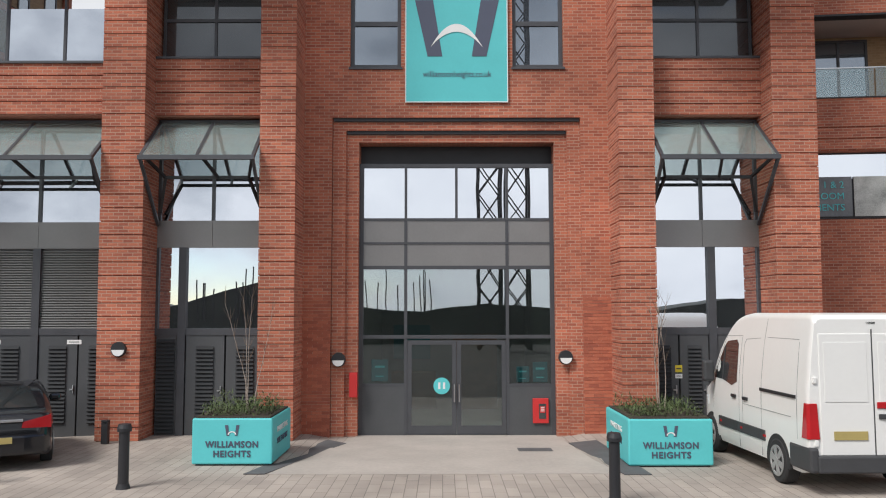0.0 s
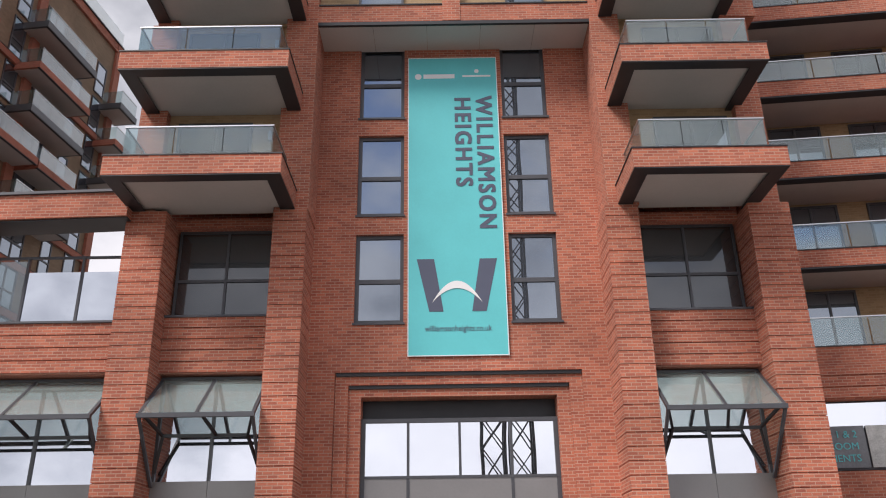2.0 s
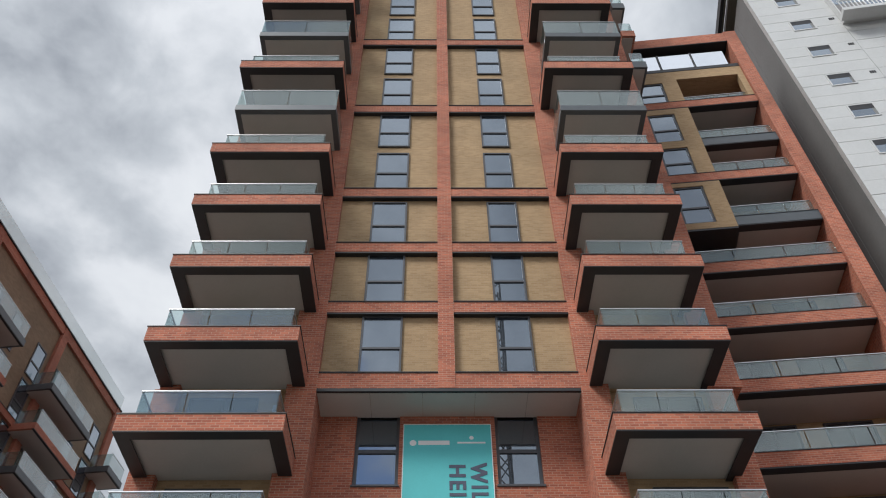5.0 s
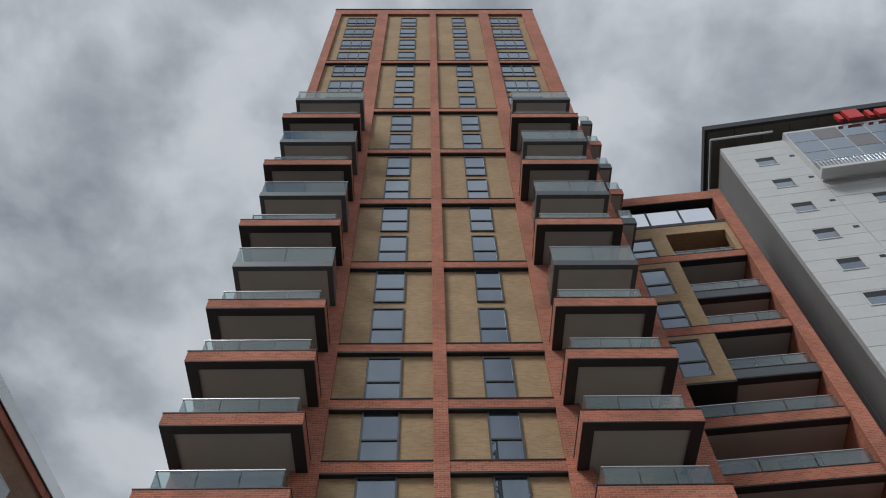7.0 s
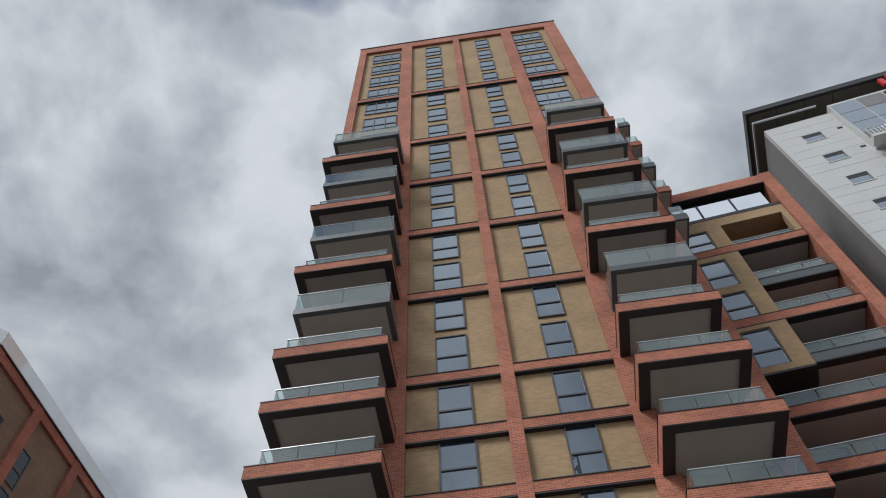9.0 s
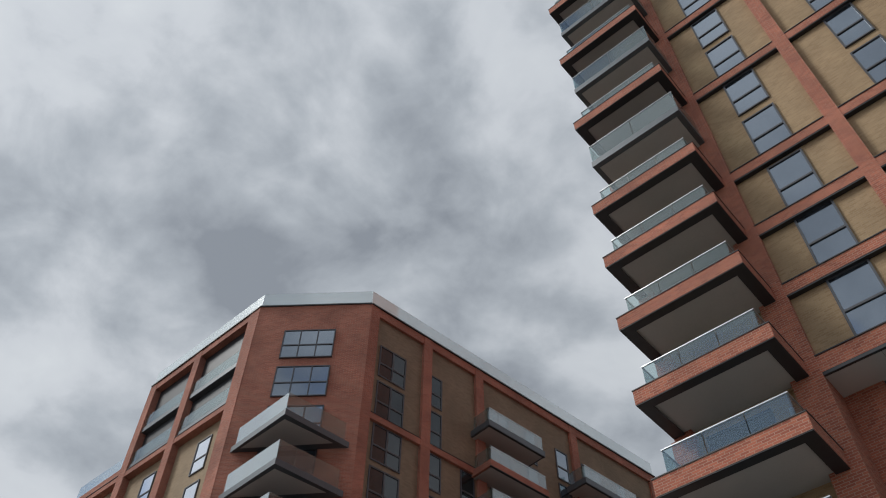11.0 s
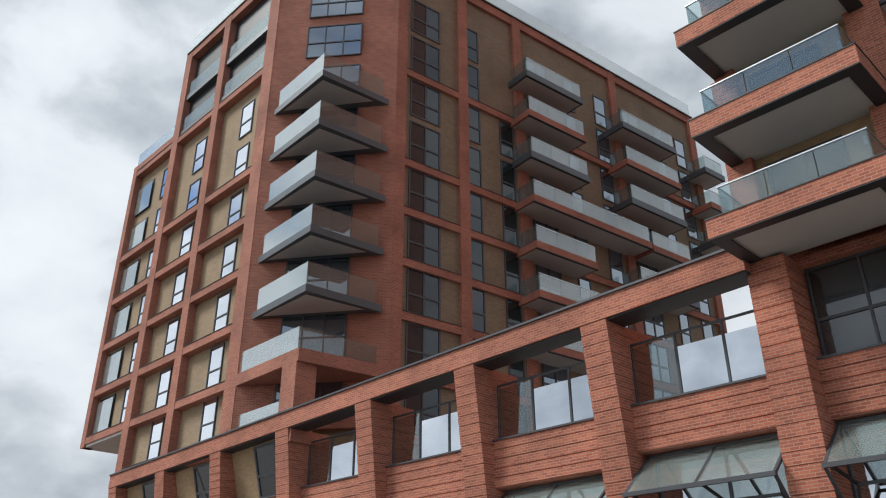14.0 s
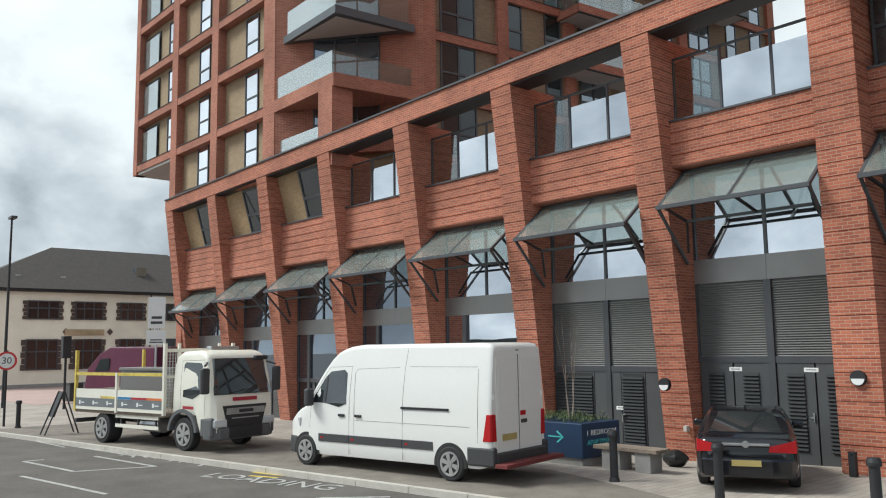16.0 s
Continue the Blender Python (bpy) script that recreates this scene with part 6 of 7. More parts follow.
def van(m, wb, rear, nose, H, half, label, plate_bar, step):
    t = thing("van", label, "van", "parked vans")
    mk = local(t, m)
    L0, L1 = -rear, wb + nose
    top = curve_of(((L0, H - 0.1), (L0 + 0.05, H - 0.04), (L0 + 0.16, H - 0.01), (L0 + 0.4, H), (L1 - 2.6, H), (L1 - 2.15, H - 0.05), (L1 - 1.85, H - 0.16), (L1 - 1.6, H - 0.36), (L1 - 1.35, 2.2), (L1 - 0.82, 1.45), (L1 - 0.5, 1.3), (L1 - 0.2, 1.1), (L1 - 0.07, 0.95), (L1, 0.78)))
    low = curve_of(((L0, 0.4), (L0 + 0.3, 0.3), (L1 - 0.4, 0.28), (L1, 0.34)))
    wide = curve_of(((L0, half - 0.03), (L0 + 0.04, half - 0.005), (L0 + 0.1, half), (L1 - 1.2, half), (L1 - 0.5, half - 0.04), (L1 - 0.2, half - 0.13), (L1, half - 0.3)))
    tuck, zt = 0.15, 1.25

    def surf(x, z):
        return wide(x) - tuck * max(0.0, (z - zt) / (H - zt)) ** 1.5
    smooth(mk("body", loft(stations_of(top, low, wide, L0, L1, 48), tuck, zt, H, 0.11), VANWHITE))
    door, rear_joint = L1 - 2.3, max(wb - 3.1, 0.62)
    for s in (1, -1):
        y = s * half
        mk("door_window", skin_plate([(L1 - 2.2, 1.5), (L1 - 1.95, 1.42), (L1 - 1.5, 1.5), (L1 - 1.06, 1.5), (L1 - 1.1, 1.62), (L1 - 1.5, 2.12), (L1 - 1.66, 2.24), (L1 - 2.1, 2.28), (L1 - 2.2, 2.2)], surf, s), CARGLASS)
        mk("window_divider", seam([(L1 - 1.5, 1.5), (L1 - 1.56, 2.14)], surf, s, 0.02, 0.012), TRIM)
        for xa, xb in ((0.47, rear_joint - 0.006), (rear_joint + 0.006, door - 0.006), (door + 0.006, wb - 0.44)):
            mk("side_rub_strip", Build().box(xa, xb, y - 0.02, y + 0.02, 0.6, 0.78), TRIM, "", 0.006)
            mk("side_marker", Build().box(xb - 0.16, xb - 0.08, y - 0.01, y + 0.024, 0.67, 0.71), LAMPRED)
        mk("slide_rail", seam([(rear_joint - 1.3, 1.46), (rear_joint + 0.04, 1.46)], surf, s, 0.026, 0.016), DARK)
        for pts in ([(rear_joint, 0.34), (rear_joint, 1.6), (rear_joint - 0.04, 2.3), (rear_joint - 0.1, H - 0.1)],
                    [(door, 0.34), (door, 1.5), (door - 0.04, 2.3), (door - 0.06, 2.36), (L1 - 1.62, 2.34), (L1 - 1.02, 1.6), (L1 - 0.95, 0.9)],
                    [(door - 0.16, 0.8), (door - 0.16, 2.2), (door - 0.24, 2.3), (rear_joint + 0.12, 2.34)],
                    [(-0.5, 1.13), (door - 0.2, 1.13)], [(-0.7, 2.36), (rear_joint - 0.16, 2.36)], [(-0.72, 0.82), (-0.72, 2.32)]):
            mk("panel_joint", seam(pts, surf, s, 0.004), plain_once("panel_gap", (0.25, 0.25, 0.25)))
        for x in (door + 0.24, door - 0.3):
            mk("handle", Build().box(x - 0.1, x + 0.1, y - 0.01, y + 0.03, 1.2, 1.26), DARK, "", 0.01)
        mk("mirror", Build().box(L1 - 1.16, L1 - 1.0, y + (0.02 if s > 0 else -0.24), y + (0.24 if s > 0 else -0.02), 1.42, 1.84), TRIM, "", 0.05)
        for x in (0, wb):
            # no opening is cut: a black plate imitates the shaded housing
            mk("wheel_arch", arch(x, 0.36, s * surf(x, 0.5), s, 0.29), TYRE)
            wheel(mk, x, s * (half - 0.105), 0.36, 0.24, s)
        lamp = [(L0 - 0.03, s * (half - 0.17)), (L0 - 0.02, s * (half - 0.02)), (L0 + 0.01, s * (half + 0.014)), (L0 + 0.2, s * (half + 0.014)), (L0 + 0.2, s * (half - 0.17))]
        lamp_top = [(L0 - 0.03, s * (half - 0.14)), (L0 - 0.02, s * (half - 0.03)), (L0 + 0.01, s * (half + 0.01)), (L0 + 0.1, s * (half + 0.01)), (L0 + 0.1, s * (half - 0.14))]
        mk("tail_lamp", Build().hexa(lamp, 0.86, 1.4, lamp_top), LAMPRED, "", 0.008)
        mk("head_lamp", Build().solid([(L1 - 0.62, s * (half + 0.0), 1.12), (L1 - 0.6, s * (half - 0.02), 0.92), (L1 - 0.1, s * (half - 0.2), 0.9), (L1 - 0.2, s * (half - 0.16), 1.06), (L1 - 0.62, s * (half - 0.2), 1.12), (L1 - 0.6, s * (half - 0.2), 0.92), (L1 - 0.1, s * (half - 0.4), 0.9), (L1 - 0.2, s * (half - 0.4), 1.06)],
           [(0, 1, 2, 3), (7, 6, 5, 4), (0, 4, 5, 1), (1, 5, 6, 2), (2, 6, 7, 3), (3, 7, 4, 0)]), LAMPCLEAR)
        mk("rear_door", Build().box(L0 - 0.012, L0 + 0.01, min(s * 0.006, s * (half - 0.2)), max(s * 0.006, s * (half - 0.2)), 0.62, H - 0.32), VANWHITE, "", 0.01)
        mk("door_recess", Build().box(L0 - 0.02, L0 - 0.012, min(s * 0.09, s * (half - 0.27)), max(s * 0.09, s * (half - 0.27)), 1.42, H - 0.45), VANWHITE, "", 0.006)
        for z in (0.8, 1.75):
            mk("hinge", Build().box(L0 - 0.03, L0 + 0.08, y - s * 0.12 - 0.03, y - s * 0.12 + 0.03, z - 0.05, z + 0.05), VANWHITE, "", 0.01)
        mk("corner_bumper", Build().box(L0 - 0.08, -0.44, y - 0.13 if s > 0 else y - 0.018, y + 0.018 if s > 0 else y + 0.13, 0.36, 0.74), TRIM, "", 0.04)
    mk("windscreen", Build().solid([(L1 - 1.56, -half + 0.3, H - 0.42), (L1 - 1.56, half - 0.3, H - 0.42), (L1 - 0.88, half - 0.2, 1.5), (L1 - 0.88, -half + 0.2, 1.5), (L1 - 1.54, -half + 0.3, H - 0.38), (L1 - 1.54, half - 0.3, H - 0.38), (L1 - 0.84, half - 0.2, 1.53), (L1 - 0.84, -half + 0.2, 1.53)],
       [(0, 1, 2, 3), (7, 6, 5, 4), (0, 4, 5, 1), (1, 5, 6, 2), (2, 6, 7, 3), (3, 7, 4, 0)]), CARGLASS)
    mk("rear_bumper", Build().box(L0 - 0.1, L0 + 0.2, -half + 0.1, half - 0.1, 0.36, 0.62), TRIM, "", 0.03)
    mk("front_bumper", Build().hexa([(L1 - 0.5, -half + 0.01), (L1 - 0.12, -half + 0.14), (L1 + 0.05, -half + 0.4), (L1 + 0.05, half - 0.4), (L1 - 0.12, half - 0.14), (L1 - 0.5, half - 0.01)], 0.26, 0.68), TRIM, "", 0.05)
    mk("brake_lamp", Build().box(L0 + 0.0, L0 + 0.1, -0.09, 0.09, H - 0.2, H - 0.12), TRIM, "", 0.02)
    mk("door_joint", Build().box(L0 - 0.014, L0 - 0.006, -0.008, 0.008, 0.62, H - 0.25), TRIM)
    mk("plate", Build().box(L0 - 0.03, L0 - 0.018, 0.12, 0.64, 0.85, 0.98), PLATE)
    mk("door_handle", Build().box(L0 - 0.04, L0 - 0.012, -0.28, -0.06, 1.16, 1.24), TRIM, "", 0.015)
    mk("lock_lamp", Build().box(L0 - 0.03, L0 - 0.012, -0.24, -0.04, 1.32, 1.42), LAMPRED, "", 0.015)
    if step:
        mk("rear_step", Build().box(L0 - 0.42, L0 - 0.12, -half - 0.1, half + 0.05, 0.36, 0.44), plain("dull_red_step", (0.16, 0.03, 0.03), 0.7, 0.0, 0.2), "dull red rear step", 0.01)
    return t


PLAIN_KEPT = {}


def plain_once(name, color):
    if name not in PLAIN_KEPT:
        PLAIN_KEPT[name] = plain(name, color, 0.7, 0.0, 0.05)
    return PLAIN_KEPT[name]


van(pose(-13.07, 12.6, 0, 0, 0, 189.9), 4.43, 1.05, 0.85, 2.86, 1.03, "white long wheelbase panel van with a dull red rear step", 0, True)
van(pose(6.56, 13.62, 0, 0, 0, 91.5), 3.05, 1.08, 0.85, 2.78, 1.03, "white panel van parked nose to the building", 0, False)


def truck(m):
    t = thing("flatbed_truck", "cream dropside flatbed truck with a yellow rail and printed side boards", "truck")
    mk = local(t, m)
    wb = 4.06
    F = wb + 1.28
    top = curve_of(((F - 1.75, 2.5), (F - 1.68, 2.66), (F - 1.5, 2.76), (F - 0.7, 2.79), (F - 0.42, 2.72), (F - 0.28, 2.6), (F - 0.02, 1.62), (F + 0.02, 1.5), (F + 0.05, 1.3)))
    low = curve_of(((F - 1.75, 1.0), (F - 0.72, 1.0), (F - 0.55, 0.5), (F + 0.05, 0.5)))
    wide = curve_of(((F - 1.75, 1.09), (F - 0.35, 1.1), (F - 0.12, 1.05), (F + 0.05, 0.95)))

    def surf(x, z):
        return wide(x) - 0.1 * max(0.0, (z - 1.6) / (2.79 - 1.6)) ** 1.5
    CREAM = plain("cream_white_truck_paint", (0.78, 0.75, 0.66), 0.32, 0.0, 0.06, 1.5)
    LOGORED = plain("dark_red_print", (0.36, 0.02, 0.04), 0.5, 0.0, 0.05)
    ORANGE = plain("orange_print", (0.62, 0.16, 0.04), 0.5, 0.0, 0.05)
    smooth(mk("cab", loft(stations_of(top, low, wide, F - 1.75, F + 0.05, 40), 0.1, 1.6, 2.79, 0.16), CREAM))
    for s in (1, -1):
        mk("door_window", skin_plate([(F - 1.3, 1.5), (F - 0.85, 1.44), (F - 0.5, 1.6), (F - 0.42, 1.8), (F - 0.48, 2.36), (F - 0.55, 2.44), (F - 1.25, 2.46), (F - 1.32, 2.38)], surf, s), CARGLASS)
        for pts in ([(F - 1.42, 1.05), (F - 1.42, 2.5), (F - 0.42, 2.52), (F - 0.3, 1.7), (F - 0.32, 1.0)],):
            mk("panel_joint", seam(pts, surf, s, 0.005), plain_once("panel_gap", (0.25, 0.25, 0.25)))
        mk("mirror", Build().box(F - 0.16, F - 0.02, s * 1.26 - 0.13, s * 1.26 + 0.13, 1.6, 2.3), TRIM, "", 0.05)
        mk("mirror_arm", Build().bar((F - 0.3, s * 1.03, 2.45), (F - 0.1, s * 1.26, 2.36), 0.022), TRIM)
        mk("head_lamp", Build().box(F - 0.14, F + 0.1, s * 0.84 - 0.22, s * 0.84 + 0.22, 0.68, 0.9), LAMPCLEAR, "", 0.05)
        mk("corner_trim", Build().box(F - 0.5, F + 0.02, s * 1.04 - 0.07, s * 1.04 + 0.07, 0.42, 0.95), plain_once("bumper_grey", (0.11, 0.11, 0.115)), "", 0.06)
        fender = Build()
        n = 16
        for rad in (0.58, 0.68):
            for yy in (s * 0.84, s * 1.14):
                fender.v += [(wb + rad * math.cos(0.1 + 2.94 * i / n), yy, 0.48 + rad * math.sin(0.1 + 2.94 * i / n)) for i in range(n + 1)]
        k = n + 1
        for i in range(n):
            for a, c in ((0, 1), (1, 3), (3, 2), (2, 0)):
                fender.f.append((a * k + i, c * k + i, c * k + i + 1, a * k + i + 1))
        mk("mudguard", fender, plain_once("bumper_grey", (0.11, 0.11, 0.115)))
        wheel(mk, wb, s * 0.93, 0.46, 0.27, s)
        wheel(mk, 0, s * 0.93, 0.46, 0.45, s)
        mk("mudguard", arch(0, 0.46, s * 0.92, s, 0.5, 1.2), TYRE)
        for z in (0.52, 0.8):
            mk("guard_rail", Build().box(0.72, 2.95, s * 1.12 - 0.02, s * 1.12 + 0.02, z, z + 0.1), CREAM)
        for x in (0.95, 1.85, 2.75):
            mk("guard_post", Build().box(x - 0.03, x + 0.03, s * 1.08 - 0.02, s * 1.08 + 0.02, 0.55, 0.95), TRIM)
        x0 = -1.55
        for i in range(2):
            a = x0 + 0.05 + i * 2.42
            d = mk("dropside", Build().box(a, a + 2.34, s * 1.2 - 0.025, s * 1.2 + 0.025, 1.0, 1.64), CREAM, "cream dropside with a grey printed band")
            part("board_stripe", Build().box(a + 0.02, a + 2.32, s * 1.2 - 0.03, s * 1.2 + 0.03, 1.1, 1.36), POSTERGREY, d)
            cols = ((1.5, 2.3, YELLOW),) if i == 0 else ((0.03, 0.75, BLUE), (0.75, 1.55, LOGORED), (1.55, 2.31, ORANGE))
            for ca, cb, c in cols:
                part("board_stripe", Build().box(a + ca, a + cb, s * 1.2 - 0.031, s * 1.2 + 0.031, 1.365, 1.43), c, d)
            for j in range(3):
                part("board_mark", Build().box(a + 0.25 + 0.8 * j, a + 0.33 + 0.8 * j, s * 1.2 - 0.034, s * 1.2 + 0.034, 1.16, 1.28).box(a + 0.36 + 0.8 * j, a + 0.56 + 0.8 * j, s * 1.2 - 0.034, s * 1.2 + 0.034, 1.2, 1.23), WHITE, d)
        for x, zt, c in ((-1.52, 2.85, YELLOW), (0.86, 2.15, CREAM), (3.3, 3.0, CREAM)):
            mk("stake", Build().box(x - 0.045, x + 0.045, s * 1.2 - 0.045, s * 1.2 + 0.045, 0.95, zt), c)
    mk("side_rail", Build().box(-1.5, 3.3, 1.17, 1.23, 2.06, 2.15), YELLOW, "yellow side rail")
    mk("side_rail", Build().box(-1.5, 3.3, -1.23, -1.17, 2.06, 2.15), YELLOW, "yellow side rail")
    mk("tail_board", Build().box(-1.6, -1.55, -1.15, 1.15, 1.0, 1.6), CREAM)
    mk("cab_mark", skin_plate([(F - 1.3, 1.16), (F - 0.8, 1.16), (F - 0.8, 1.24), (F - 1.3, 1.24)], surf, -1, 0.003), LOGORED)
    mk("bed", Build().box(-1.6, 3.3, -1.17, 1.17, 0.9, 1.0), WOOD)
    mk("chassis", Build().box(-1.4, F - 0.4, -0.42, -0.3, 0.6, 0.85).box(-1.4, F - 0.4, 0.3, 0.42, 0.6, 0.85), TRIM)
    mk("fuel_tank", Build().tube((1.8, -0.75, 0.65), (2.7, -0.75, 0.65), 0.24, 18), STEEL)
    mk("headboard", Build().box(3.24, 3.3, -1.15, 1.15, 2.75, 2.85).box(3.24, 3.3, -1.15, 1.15, 2.0, 2.08).box(3.24, 3.3, -0.75, -0.67, 1.0, 3.0).box(3.24, 3.3, 0.67, 0.75, 1.0, 3.0), CREAM)
    mesh_ = Build()
    for i in range(24):
        mesh_.box(3.26, 3.28, -1.12 + 0.097 * i, -1.11 + 0.097 * i, 1.02, 2.75)
    for i in range(18):
        mesh_.box(3.262, 3.278, -1.12, 1.12, 1.05 + 0.095 * i, 1.06 + 0.095 * i)
    mk("headboard_mesh", mesh_, STEEL)
    mk("windscreen", Build().hexa([(F - 0.02, -1.0), (F + 0.025, -0.86), (F + 0.025, 0.86), (F - 0.02, 1.0), (F - 0.2, 1.0), (F - 0.2, -1.0)], 1.56, 2.56, [(F - 0.3, -0.96), (F - 0.24, -0.84), (F - 0.24, 0.84), (F - 0.3, 0.96), (F - 0.4, 0.96), (F - 0.4, -0.96)]), CARGLASS)
    for y in (-0.5, 0.35):
        mk("wiper", Build().bar((F + 0.05, y, 1.58), (F + 0.01, y + 0.5, 1.68), 0.012), DARK)
    mk("brand_bar", Build().box(F + 0.04, F + 0.06, -0.42, 0.42, 1.38, 1.48), LOGORED)
    g = mk("grille", Build().hexa([(F + 0.0, -0.6), (F + 0.09, -0.58), (F + 0.09, 0.58), (F + 0.0, 0.6)], 0.66, 1.26, [(F + 0.0, -0.78), (F + 0.085, -0.76), (F + 0.085, 0.76), (F + 0.0, 0.78)]), DARK, "", 0.02)
    part("grille_bar", Build().box(F + 0.08, F + 0.115, -0.66, 0.66, 1.02, 1.19), RIM, g)
    part("grille_slot", Build().box(F + 0.112, F + 0.12, -0.25, 0.25, 1.06, 1.15), DARK, g)
    part("grille_bar", Build().box(F + 0.08, F + 0.1, -0.48, 0.48, 0.9, 0.93), RIM, g)
    mk("bumper", Build().hexa([(F - 0.35, -1.12), (F - 0.05, -1.1), (F + 0.11, -0.85), (F + 0.11, 0.85), (F - 0.05, 1.1), (F - 0.35, 1.12)], 0.34, 0.68), plain_once("bumper_grey", (0.11, 0.11, 0.115)), "", 0.05)
    mk("lower_grille", Build().box(F + 0.09, F + 0.125, -0.58, 0.58, 0.38, 0.68), DARK, "", 0.01)
    mk("roof_beacon", Build().box(F - 1.1, F - 0.85, -0.5, 0.5, 2.8, 2.9), STEEL, "", 0.03)
    mk("sun_visor", Build().box(F - 0.32, F - 0.16, 0.55, 1.0, 2.5, 2.62), DARK, "", 0.03)
    mk("underrun_bar", Build().box(-1.7, -1.6, -1.1, 1.1, 0.55, 0.68), TRIM)
    return t


BLUE = plain("blue_paint", (0.03, 0.2, 0.42), 0.5, 0.0, 0.1)
truck(pose(-26.38, 10.17, 0, 0, 0, 11.1))
crate = thing("storage_crate", "grey metal storage crate lying on the truck bed", "crate")
cr = local(crate, pose(-26.38, 10.17, 0, 0, 0, 11.1))
cr("crate_body", Build().box(-1.3, 1.6, 0.2, 1.0, 1.003, 2.15), PANEL, "", 0.02)
cr("crate_lid", Build().box(-1.34, 1.64, 0.16, 1.04, 2.153, 2.26), PANEL, "", 0.02)


def car(m):
    t = thing("hatchback_car", "black hatchback car parked with its tail to the street", "car")
    mk = local(t, m)
    wb, L0, L1 = 2.6, -0.98, 3.35
    top = curve_of(((L0, 0.72), (L0 + 0.03, 0.9), (L0 + 0.1, 0.99), (L0 + 0.32, 1.05), (L0 + 0.9, 1.36), (L0 + 1.2, 1.44), (L0 + 1.6, 1.48), (L0 + 2.1, 1.46), (L0 + 2.5, 1.34), (L0 + 3.15, 1.02), (L0 + 3.9, 0.9), (L1 - 0.1, 0.72), (L1, 0.6)))
    low = curve_of(((L0, 0.36), (L0 + 0.2, 0.24), (L1 - 0.3, 0.22), (L1, 0.3)))
    wide = curve_of(((L0, 0.68), (L0 + 0.06, 0.8), (L0 + 0.2, 0.88), (L0 + 0.5, 0.92), (L1 - 0.9, 0.92), (L1 - 0.25, 0.8), (L1, 0.6)))

    def surf(x, z):
        return wide(x) - 0.28 * max(0.0, (z - 0.85) / 0.63) ** 1.5
    smooth(mk("body", loft(stations_of(top, low, wide, L0, L1, 52), 0.28, 0.85, 1.48, 0.14), CARBLACK), 50)
    ra, rb = (L0 + 0.36, 1.075), (L0 + 1.02, 1.405)
    mk("rear_window", Build().solid([(ra[0], -0.66, ra[1] - 0.02), (ra[0], 0.66, ra[1] - 0.02), (rb[0], 0.5, rb[1] - 0.02), (rb[0], -0.5, rb[1] - 0.02), (ra[0] - 0.012, -0.66, ra[1] + 0.012), (ra[0] - 0.012, 0.66, ra[1] + 0.012), (rb[0] - 0.012, 0.5, rb[1] + 0.012), (rb[0] - 0.012, -0.5, rb[1] + 0.012)],
       [(0, 1, 2, 3), (7, 6, 5, 4), (0, 4, 5, 1), (1, 5, 6, 2), (2, 6, 7, 3), (3, 7, 4, 0)]), CARGLASS)
    for s in (1, -1):
        mk("side_window", skin_plate([(L0 + 0.8, 1.02), (L0 + 2.75, 1.0), (L0 + 2.2, 1.3), (L0 + 1.7, 1.34), (L0 + 1.2, 1.3)], surf, s, 0.004), CARGLASS)
        mk("tail_lamp", Build().solid([(L0 - 0.06, s * 0.4, 0.76), (L0 - 0.05, s * 0.42, 0.86), (L0 + 0.05, s * 0.87, 0.97), (L0 + 0.05, s * 0.88, 0.74), (L0 + 0.2, s * 0.4, 0.8), (L0 + 0.2, s * 0.4, 0.87), (L0 + 0.3, s * 0.9, 0.96), (L0 + 0.3, s * 0.915, 0.82)],
           [(0, 1, 2, 3), (7, 6, 5, 4), (0, 4, 5, 1), (1, 5, 6, 2), (2, 6, 7, 3), (3, 7, 4, 0)]), LAMPRED)
        mk("mirror", Build().box(L0 + 2.5, L0 + 2.68, s * 1.0 - 0.11, s * 1.0 + 0.11, 0.98, 1.13), CARBLACK, "", 0.05)
        for x in (0, wb):
            mk("wheel_arch", arch(x, 0.33, s * surf(x, 0.5), s, 0.26, 1.14), TYRE)
            wheel(mk, x, s * 0.83, 0.33, 0.21, s)
    mk("chrome_strip", Build().box(L0 - 0.075, L0 + 0.05, -0.42, 0.42, 0.87, 0.915), STEEL, "", 0.008)
    mk("badge", Build().tube((L0 - 0.06, 0, 0.9), (L0 - 0.09, 0, 0.9), 0.065, 16), STEEL)
    mk("plate", Build().box(L0 - 0.085, L0 - 0.07, -0.26, 0.26, 0.5, 0.61), PLATE)
    mk("bumper", Build().hexa([(L0 + 0.25, -0.9), (L0 + 0.25, 0.9), (L0 + 0.02, 0.78), (L0 - 0.07, 0.45), (L0 - 0.07, -0.45), (L0 + 0.02, -0.78)][::-1], 0.28, 0.64), CARBLACK, "", 0.05)
    mk("antenna", Build().bar((L0 + 1.3, 0, 1.44), (L0 + 1.1, 0, 1.54), 0.012), DARK)
    return t


car(pose(-8.3, 15.35, 0, 0, 0, 117))

# ---- the white house at the end of the street ----
house = thing("corner_house", "cream rendered two-storey corner house with a hipped slate roof", "house", at=(-76, 24, 0))
hs = own(house)
HOUSEPANE = coated_glass("old_window_pane", (0.018, 0.017, 0.018), 0.05, graze=0.08)
HXF = -71.5
QUOIN = plain("dark_brown_quoin", (0.10, 0.07, 0.06), 0.8, 0.0, 0.2, 3.0)
hs("wall", Build().box(-84, HXF, 14, 36, -1.0, 7.75), RENDER_CREAM)
hs("plinth", Build().box(-84, HXF + 0.05, 13.95, 36, -1.0, 0.3), GREYSTONE)
